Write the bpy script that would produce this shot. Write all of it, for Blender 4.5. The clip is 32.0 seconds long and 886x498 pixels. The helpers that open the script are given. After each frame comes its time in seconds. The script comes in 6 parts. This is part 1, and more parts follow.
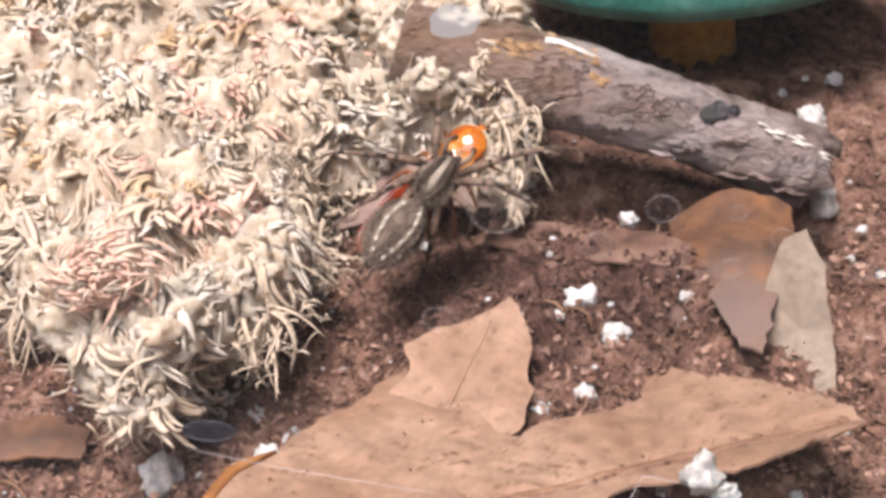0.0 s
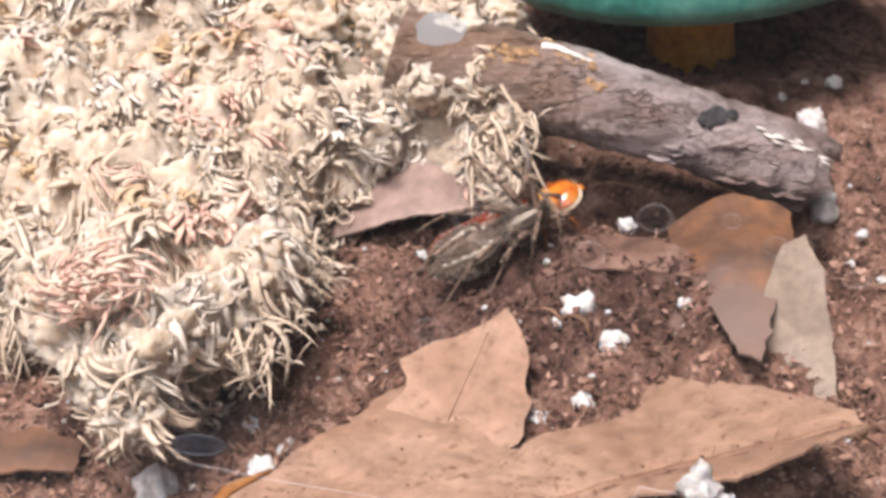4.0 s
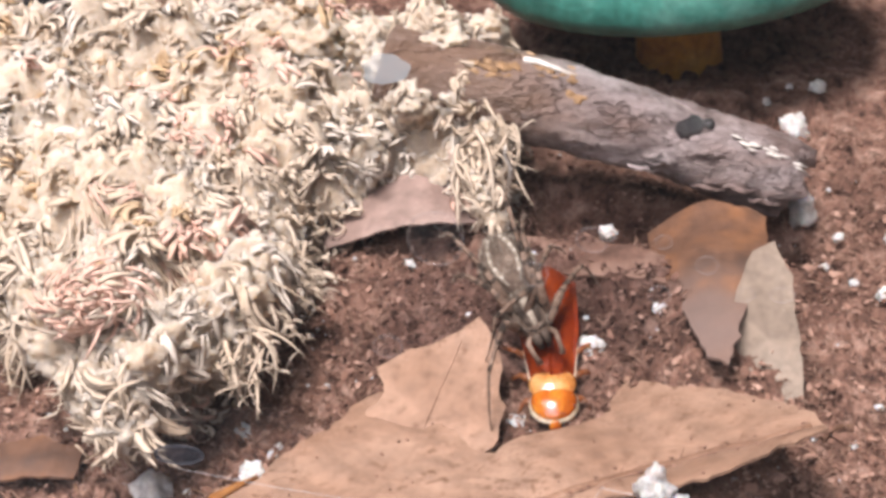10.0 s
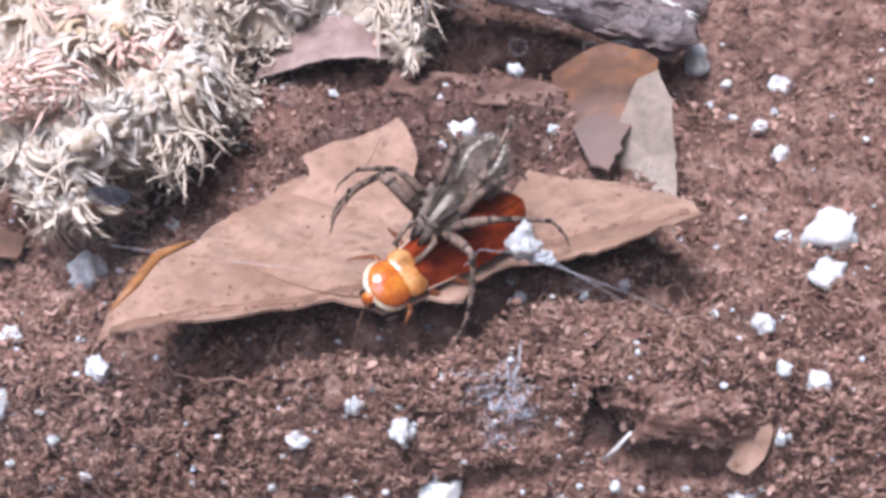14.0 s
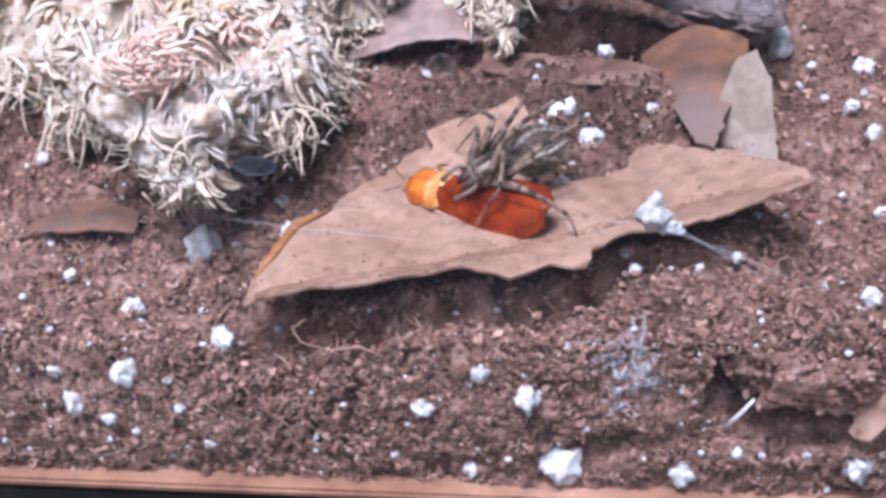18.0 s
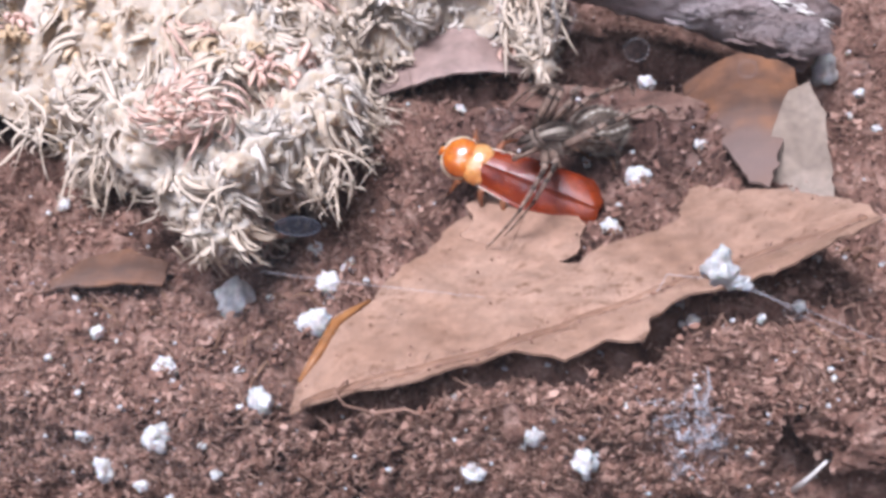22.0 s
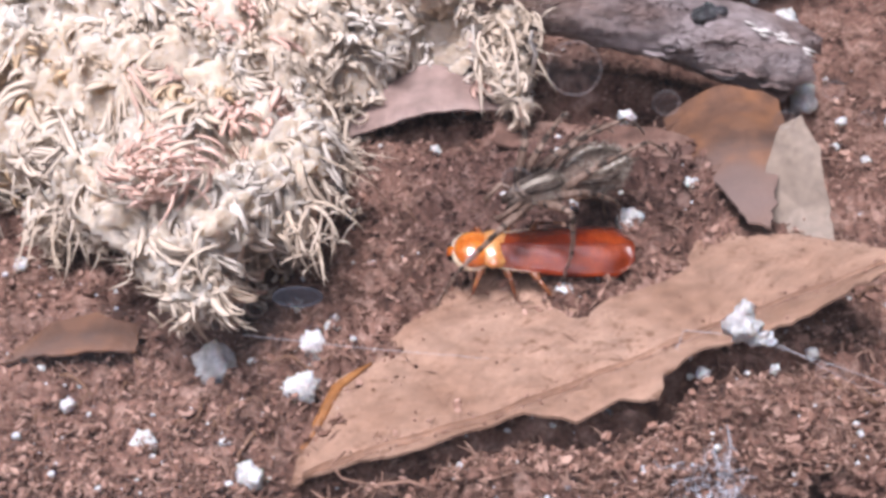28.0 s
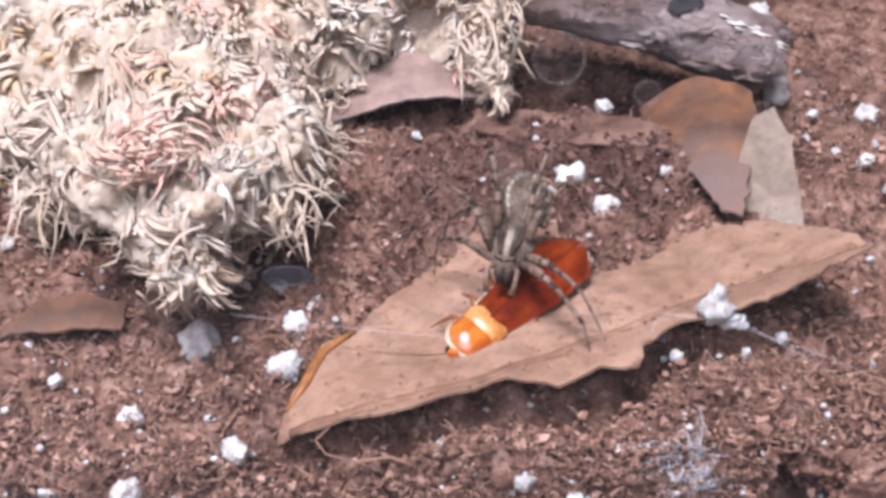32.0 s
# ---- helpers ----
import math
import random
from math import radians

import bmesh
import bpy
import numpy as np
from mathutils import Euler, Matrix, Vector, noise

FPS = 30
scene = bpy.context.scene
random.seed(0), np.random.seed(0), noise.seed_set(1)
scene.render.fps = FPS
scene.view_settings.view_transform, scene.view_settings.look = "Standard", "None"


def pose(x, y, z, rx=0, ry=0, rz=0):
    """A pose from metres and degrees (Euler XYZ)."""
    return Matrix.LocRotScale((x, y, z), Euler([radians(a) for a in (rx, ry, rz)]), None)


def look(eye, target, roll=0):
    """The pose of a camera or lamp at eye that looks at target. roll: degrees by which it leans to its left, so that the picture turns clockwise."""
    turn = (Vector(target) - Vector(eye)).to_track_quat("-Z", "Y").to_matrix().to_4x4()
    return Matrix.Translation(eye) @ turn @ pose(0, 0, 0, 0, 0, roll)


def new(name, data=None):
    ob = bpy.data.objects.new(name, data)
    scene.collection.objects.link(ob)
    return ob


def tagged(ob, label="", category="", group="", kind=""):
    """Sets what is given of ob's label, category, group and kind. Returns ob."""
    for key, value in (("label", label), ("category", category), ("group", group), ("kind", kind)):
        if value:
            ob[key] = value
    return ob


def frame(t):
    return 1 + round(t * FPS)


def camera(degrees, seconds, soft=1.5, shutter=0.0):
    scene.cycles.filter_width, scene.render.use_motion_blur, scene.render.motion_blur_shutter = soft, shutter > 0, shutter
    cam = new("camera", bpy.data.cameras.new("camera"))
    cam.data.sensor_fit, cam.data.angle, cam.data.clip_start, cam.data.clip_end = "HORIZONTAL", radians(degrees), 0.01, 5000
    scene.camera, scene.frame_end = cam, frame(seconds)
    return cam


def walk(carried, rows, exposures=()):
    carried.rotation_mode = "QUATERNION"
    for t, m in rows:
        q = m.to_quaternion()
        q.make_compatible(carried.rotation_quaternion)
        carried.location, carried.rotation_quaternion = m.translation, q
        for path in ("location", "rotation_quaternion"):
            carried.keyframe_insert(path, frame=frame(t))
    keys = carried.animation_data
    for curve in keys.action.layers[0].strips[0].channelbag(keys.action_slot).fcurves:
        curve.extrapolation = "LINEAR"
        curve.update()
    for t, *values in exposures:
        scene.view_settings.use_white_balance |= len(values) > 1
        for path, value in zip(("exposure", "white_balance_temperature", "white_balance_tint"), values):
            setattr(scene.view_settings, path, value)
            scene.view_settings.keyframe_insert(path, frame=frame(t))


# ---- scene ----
cam = camera(36.0, 32.0, soft=3.5)
PATH = [
    (0, (-0.00026, -0.06346, 0.07137), (-0.02953, 0.07893, -0.01678), -6.6),
    (0.5, (-0.00037, -0.06365, 0.0714), (-0.02982, 0.07883, -0.01654), -6.56),
    (1, (-0.00037, -0.06365, 0.0713), (-0.0304, 0.07888, -0.01636), -6.65),
    (1.5, (0.00013, -0.0632, 0.07129), (-0.02996, 0.07942, -0.0162), -6.93),
    (2, (-0.0, -0.06265, 0.07131), (-0.02988, 0.08005, -0.01613), -6.79),
    (2.5, (-0.00014, -0.0624, 0.07133), (-0.03014, 0.0801, -0.01638), -6.79),
    (3, (-0.00022, -0.0629, 0.07128), (-0.03043, 0.07948, -0.01654), -6.8),
    (3.5, (-1e-05, -0.06265, 0.07092), (-0.03028, 0.07988, -0.01666), -6.97),
    (5.5, (0.0012, -0.06031, 0.07142), (-0.02735, 0.08213, -0.01687), -7.17),
    (6, (0.00111, -0.05953, 0.07118), (-0.02744, 0.08285, -0.0172), -7.23),
    (6.5, (0.0013, -0.0589, 0.07102), (-0.02678, 0.08348, -0.01752), -7.25),
    (7, (0.00131, -0.05917, 0.07097), (-0.02652, 0.08304, -0.01792), -7.22),
    (7.5, (0.00144, -0.05893, 0.07105), (-0.02576, 0.0832, -0.01816), -7.14),
    (8, (0.00168, -0.05842, 0.071), (-0.02515, 0.08373, -0.01831), -7.21),
    (8.5, (0.00254, -0.05775, 0.07114), (-0.02411, 0.08431, -0.01835), -7.45),
    (9, (0.00243, -0.05784, 0.07109), (-0.02396, 0.0842, -0.0185), -7.27),
    (9.5, (0.00287, -0.0608, 0.07166), (-0.02604, 0.08053, -0.01829), -7.65),
    (10, (0.00535, -0.0651, 0.07452), (-0.02762, 0.07663, -0.01337), -8.56),
    (10.5, (0.00734, -0.06924, 0.07358), (-0.02334, 0.06837, -0.02141), -7.81),
    (11, (0.0089, -0.07346, 0.07296), (-0.02123, 0.06321, -0.02355), -7.58),
    (11.5, (0.00966, -0.07683, 0.07262), (-0.02077, 0.05986, -0.02376), -7.26),
    (12, (0.01083, -0.07924, 0.07205), (-0.01981, 0.05763, -0.024), -6.78),
    (12.5, (0.01179, -0.08015, 0.07126), (-0.01966, 0.05701, -0.02412), -6.95),
    (13, (0.01171, -0.08061, 0.07119), (-0.02019, 0.05686, -0.0236), -6.87),
    (13.5, (0.01241, -0.08172, 0.07164), (-0.01593, 0.05619, -0.02363), -6.06),
    (14, (0.01234, -0.08245, 0.07111), (-0.01545, 0.05559, -0.02413), -6.01),
    (14.5, (0.0119, -0.08343, 0.07131), (-0.01644, 0.05409, -0.02454), -6.35),
    (16.5, (0.0068, -0.08674, 0.07122), (-0.021, 0.05049, -0.0252), -6.08),
    (17, (0.00494, -0.08718, 0.07104), (-0.0231, 0.05, -0.02536), -5.97),
    (17.5, (0.00366, -0.0874, 0.07164), (-0.02479, 0.05001, -0.02432), -5.97),
    (18, (0.00265, -0.08715, 0.07174), (-0.02583, 0.05049, -0.02387), -6.11),
    (18.5, (0.00244, -0.08676, 0.07272), (-0.02577, 0.05124, -0.02246), -6.15),
    (19, (0.00241, -0.08682, 0.07304), (-0.02555, 0.05131, -0.02204), -5.95),
    (19.5, (0.00243, -0.08693, 0.07325), (-0.02523, 0.05153, -0.02144), -5.88),
    (20, (0.0025, -0.08692, 0.07321), (-0.02501, 0.05163, -0.02138), -5.84),
    (20.5, (0.00261, -0.08674, 0.07346), (-0.02476, 0.05215, -0.02067), -5.78),
    (21, (0.00239, -0.0859, 0.07319), (-0.02511, 0.05314, -0.02068), -5.9),
    (21.5, (0.0011, -0.08484, 0.07305), (-0.02675, 0.05413, -0.02082), -6.07),
    (22, (-0.00213, -0.08016, 0.07208), (-0.03107, 0.05773, -0.02303), -7.05),
    (22.5, (-0.00603, -0.07645, 0.07187), (-0.03203, 0.06072, -0.02513), -7.41),
    (23, (-0.00803, -0.075, 0.07259), (-0.03305, 0.06211, -0.02475), -7.92),
    (23.5, (-0.00903, -0.07365, 0.07267), (-0.03085, 0.06378, -0.02499), -7.37),
    (24, (-0.00969, -0.07387, 0.07334), (-0.03095, 0.06386, -0.024), -7.2),
    (24.5, (-0.0095, -0.074, 0.07353), (-0.03131, 0.06378, -0.02363), -7.42),
    (25, (-0.00933, -0.07371, 0.07364), (-0.03085, 0.0645, -0.02298), -7.44),
    (25.5, (-0.00825, -0.07357, 0.07447), (-0.02926, 0.06516, -0.02152), -7.36),
    (27.5, (-0.00859, -0.0729, 0.07255), (-0.02885, 0.06615, -0.02313), -6.6),
    (28, (-0.00879, -0.07338, 0.0719), (-0.02864, 0.0665, -0.02265), -6.71),
    (28.5, (-0.00879, -0.07446, 0.07111), (-0.02851, 0.06637, -0.02204), -6.73),
    (29, (-0.00881, -0.07428, 0.07166), (-0.02736, 0.06617, -0.02231), -6.31),
    (29.5, (-0.00817, -0.07477, 0.0723), (-0.02636, 0.06601, -0.02123), -6.45),
    (30, (-0.00826, -0.07488, 0.07244), (-0.02626, 0.06597, -0.02103), -6.39),
    (30.5, (-0.00886, -0.0749, 0.07234), (-0.02627, 0.06569, -0.02164), -6.19),
    (31, (-0.00937, -0.07527, 0.0718), (-0.02643, 0.06515, -0.0225), -5.95),
    (31.5, (-0.00963, -0.07548, 0.07163), (-0.02627, 0.06477, -0.02299), -5.64),
    (32, (-0.00955, -0.07611, 0.07335), (-0.02568, 0.06316, -0.02279), -5.21),
]
EXPOSURES = [(0.0, 0.1, 6550, 21), (9.8, 0.1, 6500, 21), (11.0, 0.2, 5950, 22), (14.5, 0.2, 5450, 22), (16.5, 0.17, 5250, 24), (20.0, 0.12, 5300, 24), (23.0, 0.06, 5700, 22), (32.0, 0.06, 5850, 25)]
walk(cam, [(t, look(eye, target, roll)) for t, eye, target, roll in PATH], EXPOSURES)

# ---- light ----
world = bpy.data.worlds.new("room_light")
world.use_nodes = True
scene.world = world
wn = world.node_tree
sky = wn.nodes.new("ShaderNodeTexSky")
sky.sky_type, sky.sun_disc = "NISHITA", False
sky.sun_elevation, sky.sun_rotation = radians(50), radians(20)
wn.nodes["Background"].inputs[1].default_value = 0.05
wn.links.new(sky.outputs[0], wn.nodes["Background"].inputs[0])


def area_lamp(name, eye, target, size, watts, colour):
    data = bpy.data.lights.new(name, "AREA")
    data.shape, data.size, data.energy, data.color = "DISK", size, watts, colour
    ob = new(name, data)
    ob.matrix_world = look(eye, target)
    return tagged(ob, "round white ceiling lamp over the tank", "lamp", kind="structure")


area_lamp("ceiling_lamp", (-0.1, -0.2, 0.92), (-0.01, 0.03, 0), 0.36, 18.5, (1.0, 0.96, 0.9))
# Fill lamp added to brighten front faces; wall_front has no opening.
front_fill = bpy.data.lights.new("front_fill", "AREA")
front_fill.shape, front_fill.size, front_fill.size_y = "RECTANGLE", 1.5, 0.8
front_fill.energy, front_fill.color = 34.0, (0.96, 0.97, 1.0)
front_fill_lamp = new("front_fill", front_fill)
front_fill_lamp.matrix_world = look((-0.2, -1.49, 1.25), (-0.2, 0, 0.0))
tagged(front_fill_lamp, "added fill lamp behind the camera, with no window there", "daylight", kind="structure")

MM = 0.001


# ---- materials ----
def material(name, rough=0.7, spec=0.3):
    m = bpy.data.materials.new(name)
    m.use_nodes = True
    n = m.node_tree
    b = n.nodes["Principled BSDF"]
    b.inputs["Roughness"].default_value = rough
    b.inputs["Specular IOR Level"].default_value = spec
    return m, n, b


def noise_tex(n, scale, detail=4, rough=0.6, vec=None, kind="ShaderNodeTexNoise"):
    t = n.nodes.new(kind)
    t.inputs["Scale"].default_value = scale
    if kind == "ShaderNodeTexNoise":
        t.inputs["Detail"].default_value, t.inputs["Roughness"].default_value = detail, rough
    if vec is None:
        vec = n.nodes.new("ShaderNodeTexCoord").outputs["Object"]
    n.links.new(vec, t.inputs["Vector"])
    return t


def ramp(n, src, stops):
    r = n.nodes.new("ShaderNodeValToRGB")
    while len(r.color_ramp.elements) < len(stops):
        r.color_ramp.elements.new(0.5)
    for e, (p, c) in zip(r.color_ramp.elements, stops):
        e.position, e.color = p, (*c, 1)
    n.links.new(src, r.inputs[0])
    return r


def mix(n, fac, a, b, mode="MIX"):
    m = n.nodes.new("ShaderNodeMix")
    m.data_type, m.blend_type = "RGBA", mode
    for sock, v in ((m.inputs[0], fac), (m.inputs[6], a), (m.inputs[7], b)):
        if isinstance(v, (int, float)):
            sock.default_value = v
        elif isinstance(v, tuple):
            sock.default_value = (*v, 1)
        else:
            n.links.new(v, sock)
    return m.outputs[2]


def bump(n, b, src, dist, strength=0.6):
    k = n.nodes.new("ShaderNodeBump")
    k.inputs["Strength"].default_value, k.inputs["Distance"].default_value = strength, dist
    n.links.new(src, k.inputs["Height"])
    n.links.new(k.outputs[0], b.inputs["Normal"])


def island(n):
    return n.nodes.new("ShaderNodeNewGeometry").outputs["Random Per Island"]


def grain(name, dark, mid, light, scale, rough=0.8, spec=0.25, bumpd=0.0003, by_piece=0.0, translucent=0.0, low=0.55, damp=0.0):
    """A two-scale mottled surface; by_piece: how much the pieces of one mesh differ."""
    m, n, b = material(name, rough, spec)
    big, fine = noise_tex(n, scale, 5), noise_tex(n, scale * 6, 4, 0.7)
    c = ramp(n, big.outputs[0], [(0.3, dark), (0.5, mid), (0.72, light)]).outputs[0]
    f = ramp(n, fine.outputs[0], [(0.3, (low, low, low)), (0.7, (1.15, 1.15, 1.15))]).outputs[0]
    c = mix(n, 0.8, c, f, "MULTIPLY")
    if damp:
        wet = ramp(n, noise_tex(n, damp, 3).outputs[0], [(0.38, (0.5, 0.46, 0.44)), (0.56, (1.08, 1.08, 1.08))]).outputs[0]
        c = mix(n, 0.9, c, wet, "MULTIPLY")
    if by_piece:
        p = ramp(n, island(n), [(0.0, dark), (0.5, mid), (1.0, light)]).outputs[0]
        c = mix(n, by_piece, c, p)
    n.links.new(c, b.inputs["Base Color"])
    bump(n, b, fine.outputs[0], bumpd)
    if translucent:
        b.inputs["Subsurface Weight"].default_value = translucent
        b.inputs["Subsurface Radius"].default_value = (0.0015, 0.0008, 0.0005)
        b.inputs["Subsurface Scale"].default_value = 1.0
    return m


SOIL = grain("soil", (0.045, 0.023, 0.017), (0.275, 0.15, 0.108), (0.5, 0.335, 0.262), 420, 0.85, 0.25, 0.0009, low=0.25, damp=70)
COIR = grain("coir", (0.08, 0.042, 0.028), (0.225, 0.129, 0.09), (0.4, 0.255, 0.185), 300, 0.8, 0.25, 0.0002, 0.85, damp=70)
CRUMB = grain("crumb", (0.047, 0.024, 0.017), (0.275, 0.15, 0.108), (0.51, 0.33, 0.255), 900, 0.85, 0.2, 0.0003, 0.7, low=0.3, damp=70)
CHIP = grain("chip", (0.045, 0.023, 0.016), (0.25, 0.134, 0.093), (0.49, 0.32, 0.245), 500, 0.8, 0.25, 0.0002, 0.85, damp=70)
ROOT = grain("root", (0.09, 0.045, 0.025), (0.2, 0.11, 0.065), (0.33, 0.2, 0.13), 300, 0.7, 0.3, 0.0001)
PERLITE = grain("perlite", (0.42, 0.41, 0.39), (0.68, 0.67, 0.65), (0.83, 0.82, 0.8), 700, 0.7, 0.4, 0.0005, 0.0, 0.3)
MOSS = grain("moss", (0.500, 0.383, 0.266), (0.596, 0.496, 0.382), (0.646, 0.564, 0.466), 60, 0.9, 0.05, 0.0001, 0.3, 0.4, low=0.85)
MOSS_GREY = grain("moss_grey", (0.542, 0.468, 0.383), (0.627, 0.564, 0.481), (0.677, 0.626, 0.554), 60, 0.9, 0.05, 0.0001, 0.3, 0.4, low=0.85)
MOSS_PINK = grain("moss_pink", (0.610, 0.387, 0.290), (0.699, 0.472, 0.375), (0.740, 0.547, 0.458), 80, 0.9, 0.05, 0.0001, 0.3, 0.4, low=0.85)
MOSS_TAN = grain("moss_tan", (0.405, 0.256, 0.133), (0.585, 0.418, 0.251), (0.708, 0.564, 0.400), 80, 0.9, 0.05, 0.0002, 0.4, 0.4)
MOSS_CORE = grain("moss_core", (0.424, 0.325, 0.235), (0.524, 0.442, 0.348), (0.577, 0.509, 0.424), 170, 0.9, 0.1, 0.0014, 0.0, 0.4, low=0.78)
for moss_look in (MOSS, MOSS_GREY, MOSS_PINK, MOSS_TAN, MOSS_CORE):
    moss_look.node_tree.nodes["Principled BSDF"].inputs["Subsurface Radius"].default_value = (0.0024, 0.0021, 0.0017)
    moss_look.node_tree.nodes["Principled BSDF"].inputs["Subsurface Weight"].default_value = 0.8 if moss_look is MOSS_CORE else 0.08
DRY_LEAF = grain("dry_leaf", (0.235, 0.134, 0.085), (0.336, 0.209, 0.143), (0.413, 0.277, 0.2), 70, 0.65, 0.3, 0.0001)


def speckle(m, scale, low, high, colour, amount):
    """Scatters small dark spots over a material."""
    n = m.node_tree
    b = n.nodes["Principled BSDF"]
    old = b.inputs["Base Color"].links[0].from_socket
    spots, where = noise_tex(n, scale, 3, 0.7), noise_tex(n, scale * 0.09, 3)
    f = ramp(n, spots.outputs[0], [(low, (1, 1, 1)), (high, (0, 0, 0))]).outputs[0]
    g = ramp(n, where.outputs[0], [(0.35, (0.15, 0.15, 0.15)), (0.65, (amount, amount, amount))]).outputs[0]
    n.links.new(mix(n, mix(n, 1.0, f, g, "MULTIPLY"), old, colour), b.inputs["Base Color"])


speckle(DRY_LEAF, 900, 0.36, 0.43, (0.13, 0.065, 0.035), 0.9)
CURLED = grain("curled_edge", (0.16, 0.06, 0.015), (0.3, 0.125, 0.035), (0.42, 0.2, 0.07), 150, 0.5, 0.4, 0.0001)
LEAF_EDGE = grain("leaf_vein", (0.13, 0.065, 0.036), (0.23, 0.128, 0.08), (0.34, 0.21, 0.14), 90, 0.65, 0.3, 0.0001)
RUST_LEAF = grain("rust_leaf", (0.048, 0.031, 0.024), (0.150, 0.077, 0.046), (0.299, 0.128, 0.048), 110, 0.55, 0.4, 0.0002)
GREY_LEAF = grain("grey_leaf", (0.15, 0.11, 0.078), (0.235, 0.18, 0.134), (0.31, 0.25, 0.195), 120, 0.65, 0.3, 0.0001)
DULL_LEAF = grain("dull_leaf", (0.06, 0.034, 0.025), (0.16, 0.09, 0.066), (0.27, 0.175, 0.135), 130, 0.6, 0.3, 0.0002)
MAUVE_LEAF = grain("mauve_leaf", (0.18, 0.115, 0.092), (0.32, 0.23, 0.195), (0.46, 0.375, 0.335), 60, 0.6, 0.3, 0.0001)


def dark_patch(m):
    """A darker patch of soil in the hollow behind the leaf, with a ragged edge."""
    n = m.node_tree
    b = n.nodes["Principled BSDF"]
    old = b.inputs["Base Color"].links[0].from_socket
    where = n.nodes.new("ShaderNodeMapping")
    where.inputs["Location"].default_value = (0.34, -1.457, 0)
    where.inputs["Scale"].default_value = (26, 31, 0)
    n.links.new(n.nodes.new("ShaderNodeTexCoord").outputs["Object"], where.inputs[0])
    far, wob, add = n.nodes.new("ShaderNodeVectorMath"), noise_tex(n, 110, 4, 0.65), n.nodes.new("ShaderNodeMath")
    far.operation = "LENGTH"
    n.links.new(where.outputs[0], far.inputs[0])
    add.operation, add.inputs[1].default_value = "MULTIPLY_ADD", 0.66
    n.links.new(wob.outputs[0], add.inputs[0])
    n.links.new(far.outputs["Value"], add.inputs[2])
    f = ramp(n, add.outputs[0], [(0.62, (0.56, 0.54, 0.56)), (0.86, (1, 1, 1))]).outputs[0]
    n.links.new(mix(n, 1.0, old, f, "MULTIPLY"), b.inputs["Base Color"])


for patched_soil in (SOIL, COIR, CRUMB, CHIP):
    dark_patch(patched_soil)


def bark_material():
    """Wet rotting bark: grey-lavender and brown, with cracks along it and a patchy sheen."""
    m, n, b = material("bark", 0.45, 0.5)
    where = n.nodes.new("ShaderNodeMapping")
    where.inputs["Scale"].default_value = (0.4, 1.0, 1.0)
    where.inputs["Rotation"].default_value = (0, 0.36, 0)
    n.links.new(n.nodes.new("ShaderNodeTexCoord").outputs["Object"], where.inputs[0])
    v = where.outputs[0]
    big, mid, fine = noise_tex(n, 90, 4, 0.6, v), noise_tex(n, 420, 6, 0.7, v), noise_tex(n, 1500, 4, 0.7, v)
    c = ramp(n, big.outputs[0], [(0.32, (0.11, 0.07, 0.055)), (0.44, (0.22, 0.155, 0.135)), (0.56, (0.32, 0.27, 0.262)), (0.7, (0.46, 0.42, 0.425))]).outputs[0]
    c = mix(n, 0.85, c, ramp(n, mid.outputs[0], [(0.3, (0.35, 0.3, 0.28)), (0.52, (0.95, 0.92, 0.9)), (0.72, (1.35, 1.3, 1.3))]).outputs[0], "MULTIPLY")
    lines = noise_tex(n, 130, 5, 0.65, v)
    crack = ramp(n, lines.outputs[0], [(0.488, (1, 1, 1)), (0.498, (0.2, 0.17, 0.15)), (0.502, (0.2, 0.17, 0.15)), (0.512, (1, 1, 1))]).outputs[0]
    n.links.new(mix(n, 0.42, c, crack, "MULTIPLY"), b.inputs["Base Color"])
    wet = ramp(n, big.outputs[0], [(0.35, (0.55, 0.55, 0.55)), (0.6, (0.2, 0.2, 0.2))]).outputs[0]
    n.links.new(wet, b.inputs["Roughness"])
    relief = mix(n, 0.6, mix(n, 0.5, mid.outputs[0], fine.outputs[0]), crack, "MULTIPLY")
    bump(n, b, relief, 0.002, 1.0)
    return m


BARK = bark_material()
BARK_TAN = grain("bark_tan", (0.16, 0.09, 0.04), (0.36, 0.22, 0.11), (0.5, 0.36, 0.22), 140, 0.6, 0.4, 0.0009)
BARK_BLACK = grain("bark_black", (0.01, 0.01, 0.01), (0.02, 0.02, 0.024), (0.06, 0.06, 0.07), 260, 0.07, 0.9, 0.0012)
FIBRE_WHITE = grain("fibre_white", (0.6, 0.55, 0.48), (0.78, 0.74, 0.68), (0.88, 0.86, 0.82), 200, 0.6, 0.3)
OCHRE = grain("ochre_glaze", (0.48, 0.2, 0.025), (0.68, 0.35, 0.05), (0.8, 0.5, 0.12), 110, 0.5, 0.4, 0.0003)
GREEN = grain("green_glaze", (0.02, 0.14, 0.11), (0.06, 0.29, 0.23), (0.18, 0.46, 0.38), 120, 0.4, 0.5, 0.0005)
RIM = grain("rim_plastic", (0.15, 0.07, 0.04), (0.27, 0.14, 0.085), (0.4, 0.23, 0.15), 60, 0.35, 0.5, 0.0001)
TABLE = grain("table_wood", (0.03, 0.015, 0.01), (0.07, 0.035, 0.02), (0.11, 0.055, 0.03), 12, 0.4, 0.5, 0.0001)
DARK_CLOTH = grain("dark_mat", (0.01, 0.01, 0.01), (0.02, 0.02, 0.02), (0.04, 0.04, 0.04), 90, 0.8, 0.2)
GREY_PLASTIC = grain("grey_plastic", (0.16, 0.16, 0.17), (0.22, 0.22, 0.23), (0.27, 0.27, 0.28), 30, 0.4, 0.4)
